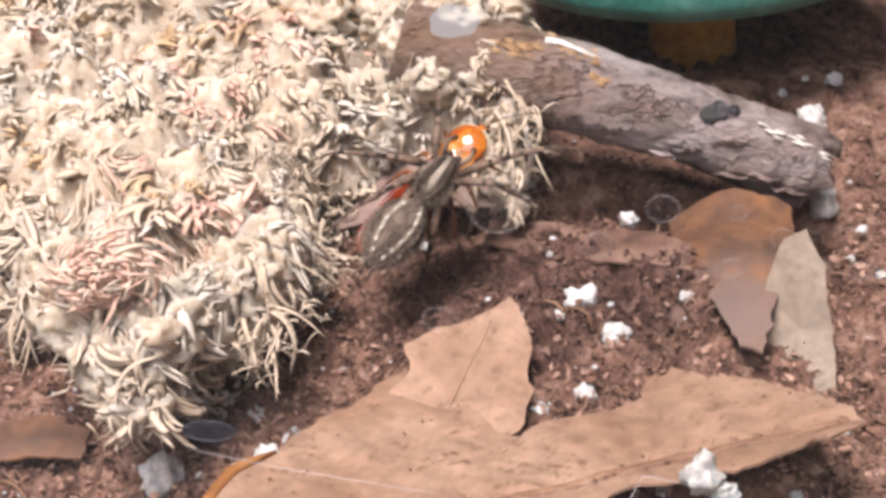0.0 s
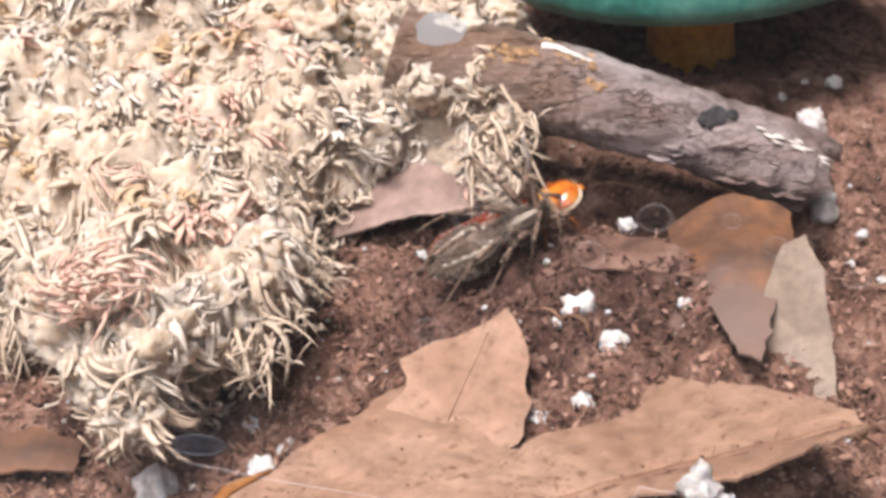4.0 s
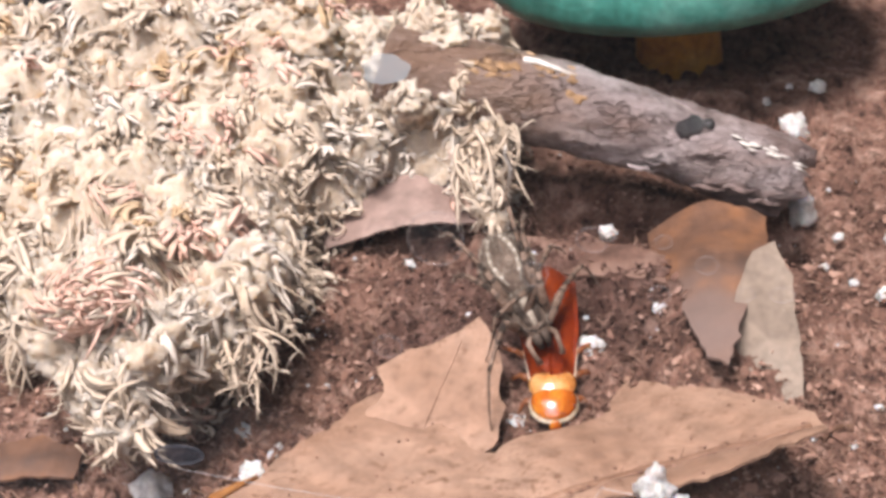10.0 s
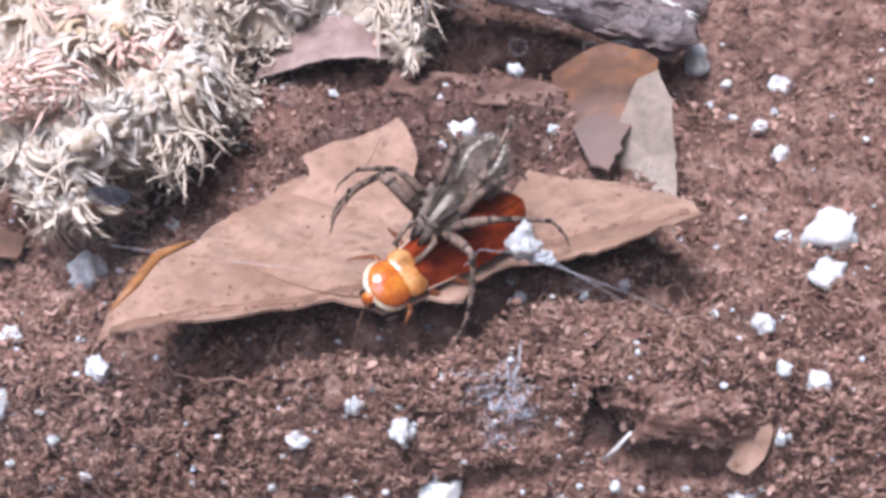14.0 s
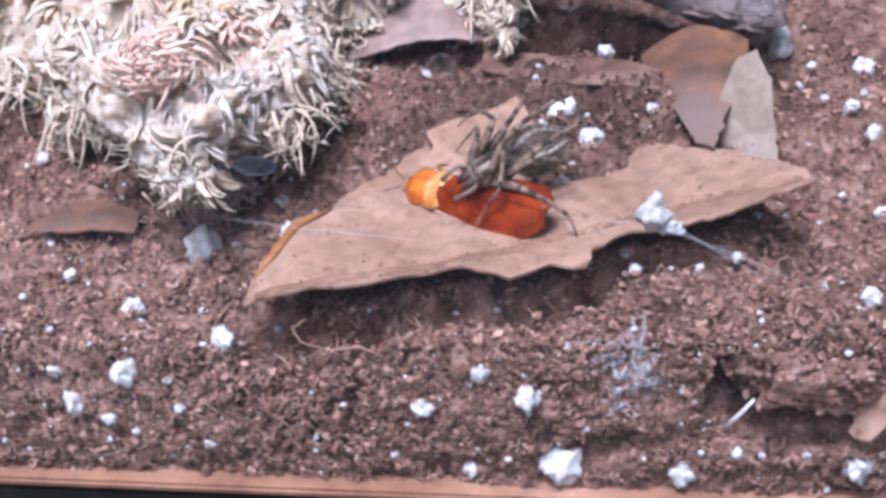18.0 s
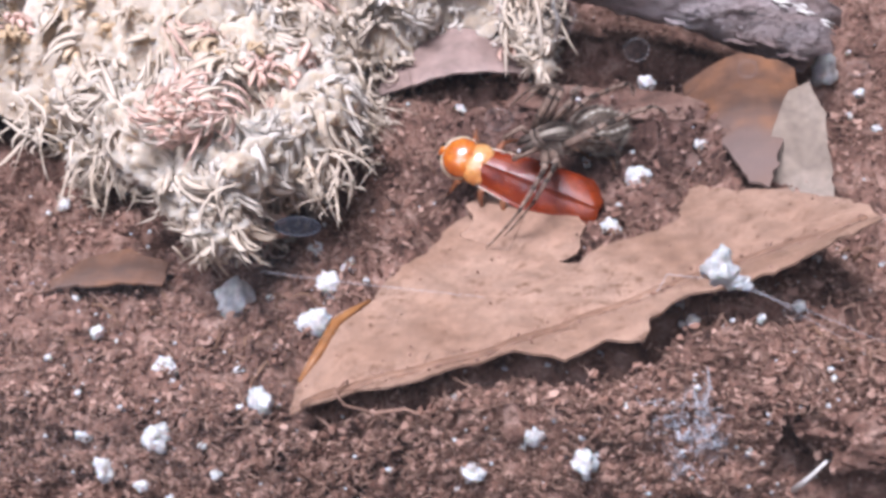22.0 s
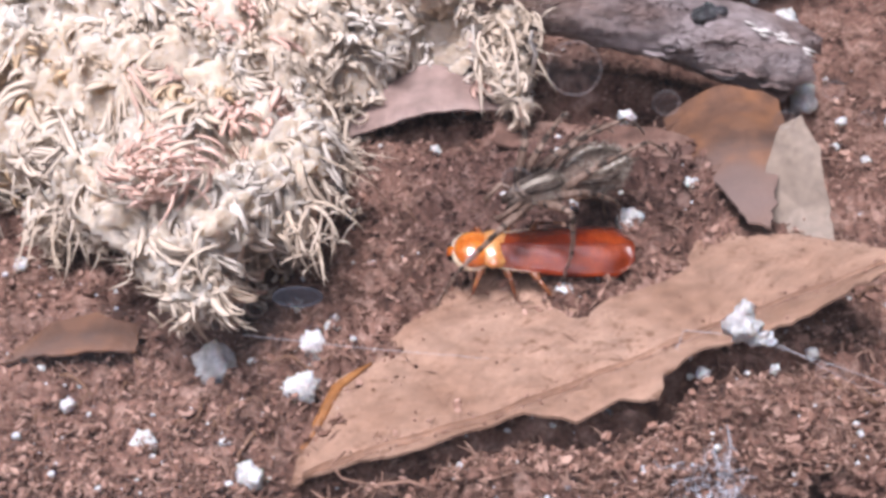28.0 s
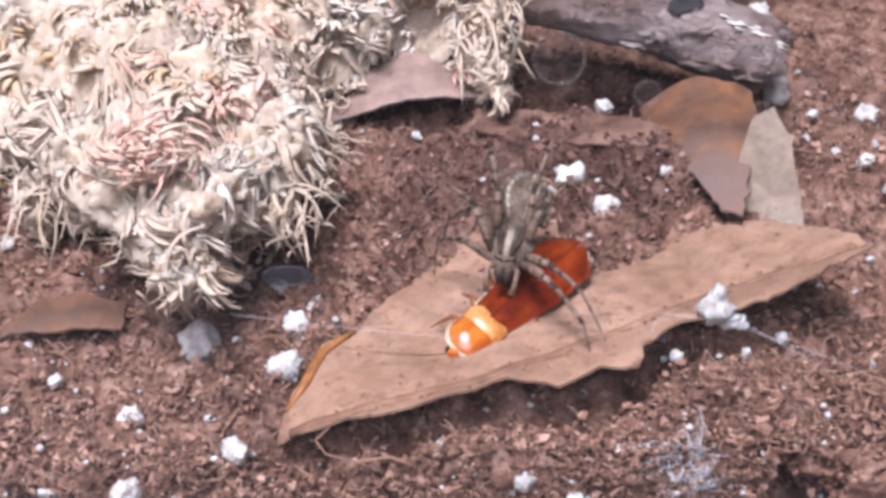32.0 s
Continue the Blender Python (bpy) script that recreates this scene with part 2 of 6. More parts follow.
WALL = grain("wall_paint", (0.72, 0.7, 0.67), (0.76, 0.74, 0.71), (0.8, 0.78, 0.75), 4, 0.9, 0.2)
BACK_WALL = grain("back_panel", (0.03, 0.03, 0.035), (0.05, 0.05, 0.055), (0.07, 0.07, 0.08), 30, 0.7, 0.3)


def amber(name, a, b_, c, rough=0.14, coat=0.7):
    m = grain(name, a, b_, c, 320, rough, 0.5, 0.0001, 0.0, 0.25)
    b = m.node_tree.nodes["Principled BSDF"]
    b.inputs["Coat Weight"].default_value, b.inputs["Coat Roughness"].default_value = coat, 0.08
    return m


SHELL = amber("amber_shell", (0.24, 0.035, 0.004), (0.46, 0.11, 0.01), (0.7, 0.27, 0.03), 0.1)
PEACH = amber("peach_shell", (0.4, 0.12, 0.022), (0.56, 0.235, 0.06), (0.66, 0.36, 0.14), 0.16)
BELLY = amber("brown_belly", (0.05, 0.01, 0.003), (0.11, 0.022, 0.005), (0.24, 0.06, 0.012), 0.25, 0.3)
WING = amber("amber_wing", (0.085, 0.009, 0.002), (0.17, 0.02, 0.003), (0.29, 0.045, 0.006), 0.26, 0.15)
WING.node_tree.nodes["Principled BSDF"].inputs["Specular IOR Level"].default_value = 0.3
WING.node_tree.nodes["Principled BSDF"].inputs["Subsurface Weight"].default_value = 0.08


def fade_along(m, x0, x1, colour, most, axis=0):
    """Turns a material towards another colour along its thing's own x, or y."""
    n = m.node_tree
    b = n.nodes["Principled BSDF"]
    old = b.inputs["Base Color"].links[0].from_socket
    c, s, r = n.nodes.new("ShaderNodeTexCoord"), n.nodes.new("ShaderNodeSeparateXYZ"), n.nodes.new("ShaderNodeMapRange")
    n.links.new(c.outputs["Object"], s.inputs[0])
    wob = noise_tex(n, 180, 3)
    add = n.nodes.new("ShaderNodeMath")
    add.operation, add.inputs[1].default_value = "MULTIPLY_ADD", abs(x1 - x0) * 1.2
    n.links.new(wob.outputs[0], add.inputs[0])
    n.links.new(s.outputs[axis], add.inputs[2])
    n.links.new(add.outputs[0], r.inputs[0])
    r.inputs[1].default_value, r.inputs[2].default_value, r.inputs[4].default_value = x0 + abs(x1 - x0) * 0.6, x1 + abs(x1 - x0) * 0.6, most
    n.links.new(mix(n, r.outputs[0], old, colour), b.inputs["Base Color"])


fade_along(BARK, -0.006, -0.016, (0.2, 0.115, 0.06), 0.55)
fade_along(WING, -0.0055, -0.0105, (0.24, 0.06, 0.009), 0.15)
fade_along(RUST_LEAF, 0.001, -0.006, (0.2, 0.145, 0.125), 0.75, 1)
PALE_EDGE = amber("pale_margin", (0.55, 0.36, 0.2), (0.7, 0.54, 0.37), (0.8, 0.68, 0.52), 0.2, 0.5)
ROACH_LEG = amber("amber_leg", (0.1, 0.03, 0.01), (0.2, 0.065, 0.02), (0.32, 0.12, 0.04), 0.3, 0.3)
ANTENNA = grain("antenna_brown", (0.05, 0.025, 0.015), (0.09, 0.045, 0.025), (0.13, 0.07, 0.04), 300, 0.5)
EYE = amber("black_eye", (0.006, 0.005, 0.005), (0.01, 0.008, 0.007), (0.02, 0.016, 0.014), 0.1, 0.8)
SPOT = grain("spider_spot", (0.4, 0.35, 0.28), (0.55, 0.5, 0.42), (0.66, 0.61, 0.53), 500, 0.7, 0.2)
FUR = grain("spider_fur", (0.05, 0.034, 0.025), (0.125, 0.088, 0.066), (0.26, 0.2, 0.155), 420, 0.75, 0.2, 0.0004)
FUR_DARK = grain("spider_fur_dark", (0.02, 0.015, 0.012), (0.055, 0.04, 0.03), (0.12, 0.09, 0.07), 500, 0.75, 0.2, 0.0004)
FUR_PALE = grain("spider_fur_pale", (0.22, 0.18, 0.135), (0.36, 0.31, 0.25), (0.5, 0.45, 0.38), 500, 0.75, 0.2, 0.0003)
SPIDER_LEG = grain("spider_leg", (0.05, 0.032, 0.022), (0.155, 0.1, 0.07), (0.31, 0.22, 0.165), 330, 0.6, 0.3, 0.0003)


def glass_material(name, rough, film, tint):
    """Clear glass without bending: transparent, with gloss by Fresnel and a thin pale film."""
    m = bpy.data.materials.new(name)
    m.use_nodes = True
    n = m.node_tree
    n.nodes.remove(n.nodes["Principled BSDF"])
    clear, gloss, dull = (n.nodes.new("ShaderNodeBsdf" + k) for k in ("Transparent", "Glossy", "Diffuse"))
    gloss.inputs["Roughness"].default_value = rough
    dull.inputs["Color"].default_value = (*tint, 1)
    facing = n.nodes.new("ShaderNodeLayerWeight")
    facing.inputs["Blend"].default_value = 0.5
    steep, f = n.nodes.new("ShaderNodeMath"), n.nodes.new("ShaderNodeMath")
    steep.operation, f.operation = "POWER", "MULTIPLY_ADD"
    steep.inputs[1].default_value, f.inputs[1].default_value, f.inputs[2].default_value = 5.0, 0.9, 0.012
    n.links.new(facing.outputs["Facing"], steep.inputs[0])
    n.links.new(steep.outputs[0], f.inputs[0])
    a, b = n.nodes.new("ShaderNodeMixShader"), n.nodes.new("ShaderNodeMixShader")
    n.links.new(f.outputs[0], a.inputs[0])
    n.links.new(clear.outputs[0], a.inputs[1])
    n.links.new(gloss.outputs[0], a.inputs[2])
    b.inputs[0].default_value = film
    n.links.new(a.outputs[0], b.inputs[1])
    n.links.new(dull.outputs[0], b.inputs[2])
    n.links.new(b.outputs[0], n.nodes["Material Output"].inputs[0])
    return m


GLASS = glass_material("tank_glass", 0.02, 0.005, (0.7, 0.72, 0.75))
DROP = glass_material("dried_drop", 0.1, 0.014, (0.75, 0.77, 0.8))
DROP_EDGE = glass_material("dried_drop_edge", 0.1, 0.03, (0.85, 0.85, 0.87))
DROP_BLUE = glass_material("dull_drop", 0.2, 0.45, (0.66, 0.76, 0.8))
DROP_SLATE = glass_material("slate_drop", 0.3, 0.6, (0.06, 0.063, 0.075))
SILK_FILM = glass_material("silk_film", 0.2, 0.22, (0.85, 0.85, 0.9))
SILK = glass_material("silk", 0.2, 0.35, (0.85, 0.85, 0.88))


# ---- building helpers ----
def mesh_from(name, verts, faces, mats, smooth=True):
    me = bpy.data.meshes.new(name)
    me.from_pydata([tuple(v) for v in verts], [], faces)
    for m in mats if isinstance(mats, (list, tuple)) else [mats]:
        me.materials.append(m)
    me.polygons.foreach_set("use_smooth", [smooth] * len(me.polygons))
    me.update()
    return me


def part(name, data, mat, parent=None, label="", smooth=True):
    """Links verts and faces (mm), or a bmesh, as one mesh object under a thing."""
    if isinstance(data, bmesh.types.BMesh):
        me = bpy.data.meshes.new(name)
        data.to_mesh(me)
        data.free()
        me.materials.append(mat)
        me.polygons.foreach_set("use_smooth", [False] * len(me.polygons))
    else:
        v = np.asarray(data[0], float) * MM
        me = mesh_from(name, v, data[1], mat, smooth)
    ob = new(name, me)
    if parent:
        ob.parent = parent
    return tagged(ob, label) if label else ob


def empty(name, at=(0, 0, 0), turn=(0, 0, 0)):
    ob = new(name)
    ob.empty_display_size = 0.002
    ob.matrix_basis = pose(*(c * MM for c in at), *turn)
    return ob


def join(*pieces):
    verts, faces, n = [], [], 0
    for v, f in pieces:
        verts.append(np.asarray(v, float))
        faces += [tuple(i + n for i in q) for q in f]
        n += len(v)
    return np.concatenate(verts), faces


def tube(points, radii, sides=6, flat=1.0, up=(0, 0, 1)):
    """A tapered tube along points; flat squeezes its section."""
    p = np.asarray(points, float)
    r = np.broadcast_to(np.asarray(radii, float), (len(p),))
    d = np.gradient(p, axis=0)
    d /= np.linalg.norm(d, axis=1)[:, None] + 1e-9
    a = np.cross(d, np.asarray(up, float))
    bad = np.linalg.norm(a, axis=1) < 0.05
    a[bad] = np.cross(d[bad], (1.0, 0.2, 0))
    a /= np.linalg.norm(a, axis=1)[:, None]
    b = np.cross(d, a)
    th = np.linspace(0, 2 * np.pi, sides, endpoint=False)
    ring = np.cos(th)[None, :, None] * a[:, None] + flat * np.sin(th)[None, :, None] * b[:, None]
    v = (p[:, None] + ring * r[:, None, None]).reshape(-1, 3)
    f = [(i * sides + k, i * sides + (k + 1) % sides, (i + 1) * sides + (k + 1) % sides, (i + 1) * sides + k) for i in range(len(p) - 1) for k in range(sides)]
    f.append(tuple(range(sides))[::-1])
    f.append(tuple((len(p) - 1) * sides + k for k in range(sides)))
    return v, f


def ball(rx, ry, rz, at=(0, 0, 0), seg=16, rings=10, rough=0.0, seed=0, freq=1.0, power=1.0):
    """An ellipsoid, lumpy if rough > 0."""
    v, f = [], []
    for i in range(rings + 1):
        ph = np.pi * i / rings
        for k in range(seg):
            th = 2 * np.pi * k / seg
            d = Vector((np.sin(ph) * np.cos(th), np.sin(ph) * np.sin(th), np.cos(ph)))
            s = 1.0
            if rough:
                q = d * freq + Vector((seed * 7.3, seed * 3.1, seed * 1.7))
                s += rough * (noise.noise(q) + 0.5 * noise.noise(q * 2.3) + 0.3 * noise.noise(q * 5.1))
            v.append((at[0] + rx * d.x * s, at[1] + ry * d.y * s, at[2] + rz * d.z * s))
    for i in range(rings):
        for k in range(seg):
            f.append((i * seg + k, (i + 1) * seg + k, (i + 1) * seg + (k + 1) % seg, i * seg + (k + 1) % seg))
    return np.array(v), f


def block(x0, x1, y0, y1, z0, z1, bevel=0.3):
    bm = bmesh.new()
    bmesh.ops.create_cube(bm, size=1)
    for v in bm.verts:
        v.co = Vector(((x0 + x1) / 2 + v.co.x * (x1 - x0), (y0 + y1) / 2 + v.co.y * (y1 - y0), (z0 + z1) / 2 + v.co.z * (z1 - z0))) * MM
    bmesh.ops.bevel(bm, geom=bm.edges[:], offset=bevel * MM, segments=2, affect="EDGES")
    return bm


def sheet_from(outline, height, step, thick, jag=0.0, seed=1):
    """A thin blade: the grid inside an outline (mm), raised by height(x, y), with thickness."""
    o = np.asarray(outline, float)
    dense = []
    for a, b in zip(o, np.roll(o, -1, 0)):
        n = max(1, int(np.linalg.norm(b - a) / step))
        for k in range(n):
            dense.append(a + (b - a) * k / n)
    dense = np.array(dense)
    if jag:
        rnd = np.random.RandomState(seed)
        dense += rnd.normal(0, jag, dense.shape)
    bm = bmesh.new()
    ring = [bm.verts.new((x, y, 0)) for x, y in dense]
    edges = [bm.edges.new((ring[i], ring[(i + 1) % len(ring)])) for i in range(len(ring))]
    bmesh.ops.triangle_fill(bm, use_beauty=True, edges=edges)
    x0, y0 = dense.min(0)
    x1, y1 = dense.max(0)
    for ax, lo, hi in ((0, x0, x1), (1, y0, y1)):
        for c in np.arange(lo + step, hi, step * 1.5):
            co, no = [0, 0, 0], [0, 0, 0]
            co[ax], no[ax] = c, 1
            bmesh.ops.bisect_plane(bm, geom=bm.verts[:] + bm.edges[:] + bm.faces[:], plane_co=co, plane_no=no)
    for v in bm.verts:
        v.co.z = height(v.co.x, v.co.y)
    bmesh.ops.recalc_face_normals(bm, faces=bm.faces[:])
    geom = bmesh.ops.extrude_face_region(bm, geom=bm.faces[:])
    for v in geom["geom"]:
        if isinstance(v, bmesh.types.BMVert):
            v.co.z -= thick
    bmesh.ops.recalc_face_normals(bm, faces=bm.faces[:])
    for v in bm.verts:
        v.co *= MM
    return bm


# ---- the tank and the room ----
RISES = np.array([(-47, 3, -5), (-15, 4, -2.6), (-23, 4.5, -2.2), (-8, 5, -2.0), (-1, 4, -2.5), (15, 4, 3.3), (-37, 4, -2.8), (-30, 4, -1.5), (-34, 15, -2), (0, 15, -1), (-58, 18, -2), (24, 18, -12), (-44, 20, -3.5), (-8, 32, -4), (-8, 38, -0.5), (28, 40, -12), (0, 43, 0), (22, 52, -5.6), (-5, 60, -2.6), (25, 70, -10), (16, 76, -9), (16, 94, -8), (-30, 50, -3), (-20, 125, -6), (35, 125, -10), (-85, 60, -2), (35, 5, -3), (-33, 7, -4.6)], float)


def soil_height(x, y):
    """The lie of the soil, in mm, without its crumbs."""
    x, y = np.asarray(x, float), np.asarray(y, float)
    w = 1 / ((RISES[:, 0] - x[..., None]) ** 2 + (RISES[:, 1] - y[..., None]) ** 2 + 60) ** 1.5
    dip = 3.2 * np.exp(-(((x + 20) / 12) ** 2) - ((y - 24) / 11) ** 2) + 10.5 * np.exp(-(((x + 13) / 20) ** 4) - ((y - np.interp(x, (-32, -28, -23, -20, -16, -11, -5, -2, 1, 6), (4.4, 4.3, 5.4, 7.5, 9.0, 7.6, 9.5, 13.5, 14.7, 15.5)) - 1.9) / 1.5) ** 2) + 15.5 * np.exp(-(((x - 1) / 14) ** 4) - ((y - 67.5) / 5.5) ** 4) + 3.0 * np.exp(-(((x + 33) / 4.5) ** 2) - ((y - 7) / 5) ** 2)
    dip = dip + 3.5 * np.exp(-(((x + 27) / 8) ** 2) - ((y - 60.5) / 2.6) ** 2)
    return (w * RISES[:, 2]).sum(-1) / w.sum(-1) - dip


def rugged(x, y, z=0.0):
    p = Vector((x, y, z))
    c = noise.noise(p * 0.11) * 1.3 + noise.noise(p * 0.3) * 1.0 + abs(noise.noise(p * 0.8)) * 1.7
    line = abs(noise.noise(p * 0.085 + Vector((0, 0, 7))) + 0.25 * noise.noise(p * 0.4))
    gap = abs(noise.noise(p * 0.17 + Vector((5, 3, 1))) + 0.3 * noise.noise(p * 0.6))
    c -= 4.2 * max(0, 1 - line / 0.05) + 3.0 * max(0, 1 - gap / 0.045)
    return c + 0.9 * noise.noise(p * 1.7)


def bank_depth(x, z, s):
    """How far the bank of soil stands behind the glass, at s from its foot (0) to its top (1)."""
    lump = 1.6 * abs(noise.noise(Vector((x * 0.2, z * 0.27, 3)))) + 1.4 * abs(noise.noise(Vector((x * 0.6, z * 0.6, 5)))) + 0.7 * abs(noise.noise(Vector((x * 1.5, z * 1.5, 8))))
    cave = 17.0 * math.exp(-(((x - 13.0) / 5.2) ** 4) - ((z + 7.6 - 0.12 * (x - 13)) / 1.9) ** 4) + 15.0 * math.exp(-(((x - 7.0 - 0.25 * (z + 5)) / 1.3) ** 4) - ((z + 5) / 2.6) ** 4) + 6.0 * math.exp(-(((x + 4.0) / 4.0) ** 2) - ((z + 11.3 - 0.25 * (x + 4)) / 0.9) ** 2)
    cave += 4.0 * max(0, 1 - abs(noise.noise(Vector((x * 0.12, z * 0.2, 12))) + 0.3 * noise.noise(Vector((x * 0.6, z * 0.6, 2)))) / 0.05)
    return 0.45 + lump * (1 - 0.5 * s) + 2.9 * s**1.6 + cave


def bank_at(x, z):
    top = float(soil_height(x, 4.4))
    return bank_depth(x, z, max(0, min(1, (z + 15) / (top + 15))))


def build_soil():
    xs = np.arange(-105, 62, 0.62)
    ys = np.concatenate([np.arange(4.4, 62, 0.62), np.arange(62, 150, 1.1)])
    zs = np.linspace(-15, 0, 26)[:-1]
    nx = len(xs)
    verts = []
    front = soil_height(xs, np.full(nx, 4.4))
    for k in range(len(zs)):
        for i, x in enumerate(xs):
            s = k / len(zs)
            z = -15 + (front[i] + 15 + rugged(x, 4.4) - 0.5) * s
            verts.append((x, bank_depth(x, z, s), z))
    for y in ys:
        h = soil_height(xs, np.full(nx, y))
        for i, x in enumerate(xs):
            verts.append((x, y, h[i] + rugged(x, y) * (1 if y < 62 else 0.5) - 0.5 * max(0, 1 - (y - 4.4) / 3.0) ** 2))
    rows = len(zs) + len(ys)
    faces = [(r * nx + i, r * nx + i + 1, (r + 1) * nx + i + 1, (r + 1) * nx + i) for r in range(rows - 1) for i in range(nx - 1)]
    me = mesh_from("soil", np.array(verts) * MM, faces, SOIL)
    tagged(new("soil_ground", me), "dark brown crumbly coir soil filling the glass tank", "soil", kind="structure")


build_soil()

pane = part("front_glass", block(-140, 120, -0.2, 0.0, -15, 160, 0.05), GLASS)
pane.visible_shadow = False
tagged(pane, "clear glass front of the tank with dried water spots", "glass", kind="structure")
rim = part("tank_rim", block(-145, 125, -1.0, 2.0, -16.0, -15, 0.3), RIM)
tagged(rim, "glossy brown plastic rim along the foot of the tank", "rim", kind="structure")
tagged(part("rim_lip", block(-145, 125, -0.8, 2.0, -19.6, -16.05, 0.4), DARK_CLOTH), "black lower lip under the brown rim", "rim", kind="structure")
tagged(part("tank_floor", block(-140, 120, 2.1, 220, -17, -15.5), DARK_CLOTH), "dark base plate of the tank under the soil", "tank floor", kind="structure")
tagged(part("tank_back", block(-140, 120, 220, 223, -17, 160), BACK_WALL), "dark back panel of the tank", "panel", kind="structure")
tagged(part("tank_side", block(-143, -140, 0.1, 220, -17, 160), BACK_WALL), "dark side panel of the tank", "panel", kind="structure")
tagged(part("tank_side", block(120, 123, 0.1, 220, -17, 160), BACK_WALL), "dark side panel of the tank", "panel", kind="structure")
tagged(part("table_top", block(-900, 900, -700, 700, -62, -32, 3), TABLE), "polished brown wooden table under the tank", "table", kind="structure")
tagged(part("wall_back", block(-1800, 1800, 1400, 1450, -900, 1700, 2), WALL), "plain off-white room wall", "wall", kind="structure")
tagged(part("wall_front", block(-1800, 1800, -1550, -1500, -900, 1700, 2), WALL), "plain off-white room wall", "wall", kind="structure")
tagged(part("wall_side", block(-1850, -1800, -1500, 1400, -900, 1700, 2), WALL), "plain off-white room wall", "wall", kind="structure")
tagged(part("ceiling", block(-1850, 1850, -1550, 1450, 1700, 1740, 2), WALL), "plain white ceiling", "ceiling", kind="structure")
tagged(part("floor", block(-1850, 1850, -1550, 1450, -940, -900, 2), TABLE), "brown wooden floor", "floor", kind="structure")
tank_foot = part("tank_foot", block(-138, 118, 0, 221, -31.9, -19.7, 1), DARK_CLOTH)
tagged(tank_foot, "black foot frame under the tank", "tank", kind="structure")
# Unseen mat, added so the front glass reflects black instead of table wood.
tagged(part("reflection_mat", block(-700, 700, -690, -64, -32.4, -31, 1), DARK_CLOTH), "black mat added out of view to darken reflections in the glass", "mat", kind="structure")
tray = part("plastic_tray", block(-130, -43, -62, -14, -31.9, -24, 3), GREY_PLASTIC)
tagged(tray, "grey plastic tray with rounded corners on the table", "tray")


# ---- moss ----
MOSS_EDGE = [(-125, 44), (-74, 46), (-65, 45), (-57, 36.5), (-48, 27.5), (-42, 26.5), (-40, 31), (-37.5, 38), (-36, 45), (-36, 52), (-36, 59), (-29, 66), (-20, 63.5), (-17, 70), (-16, 82), (-22, 97), (-60, 112), (-125, 112)]


def inside(px, py, poly):
    c, n = False, len(poly)
    for i in range(n):
        (xa, ya), (xb, yb) = poly[i], poly[i - 1]
        if (ya > py) != (yb > py) and px < (xb - xa) * (py - ya) / (yb - ya) + xa:
            c = not c
    return c


def edge_gap(px, py, poly):
    best = 1e9
    for i in range(len(poly)):
        a, b = np.array(poly[i - 1], float), np.array(poly[i], float)
        t = np.clip(((px - a[0]) * (b - a)[0] + (py - a[1]) * (b - a)[1]) / ((b - a) @ (b - a)), 0, 1)
        best = min(best, np.hypot(*(a + t * (b - a) - (px, py))))
    return best


def moss_swell(x, y):
    g = edge_gap(x, y, MOSS_EDGE)
    s = 14.5 + 3.5 * noise.noise(Vector((x * 0.05, y * 0.05, 1))) + 5.4 * noise.noise(Vector((x * 0.13, y * 0.13, 5))) + 3.0 * noise.noise(Vector((x * 0.3, y * 0.3, 6)))
    s += 4 * math.exp(-(((x + 45) / 10) ** 2) - ((y - 29) / 8) ** 2) - 4 * max(0, min(1, (x + 45) / 25)) * max(0, min(1, (75 - y) / 12))
    s += 4 * math.exp(-(((x + 22) / 8) ** 2) - ((y - 80) / 12) ** 2)
    return max(0, s) * (1 - math.exp(-g / 2.6))


MX, MY = np.arange(-126, -10, 0.8), np.arange(12, 114, 0.8)
MOSS_GRID = np.array([[moss_swell(x, y) if inside(x, y, MOSS_EDGE) else -1.0 for y in MY] for x in MX])
MOSS_SOIL = soil_height(*np.meshgrid(MX, MY, indexing="ij"))


def moss_at(x, y):
    """The swell of the heap (below 0 outside it) and the soil under it."""
    i, j = int((x + 126) / 0.8 + 0.5), int((y - 12) / 0.8 + 0.5)
    if 0 <= i < len(MX) and 0 <= j < len(MY):
        return MOSS_GRID[i, j], MOSS_SOIL[i, j]
    return -1.0, float(soil_height(x, y))


def moss_height(x, y):
    s, g = moss_at(x, y)
    return g + max(0, s) + 0.3


def moss_kind(x, y):
    k = noise.noise(Vector((x * 0.07, y * 0.07, 9))) + 0.5 * noise.noise(Vector((x * 0.21, y * 0.21, 4)))
    if (x + 42) ** 2 + (y - 86) ** 2 < 6**2 or k > 0.42:
        return "tan"
    if noise.noise(Vector((x * 0.11, y * 0.11, 30))) > 0.22:
        return "pink"
    return "grey" if k < -0.12 else "cream"


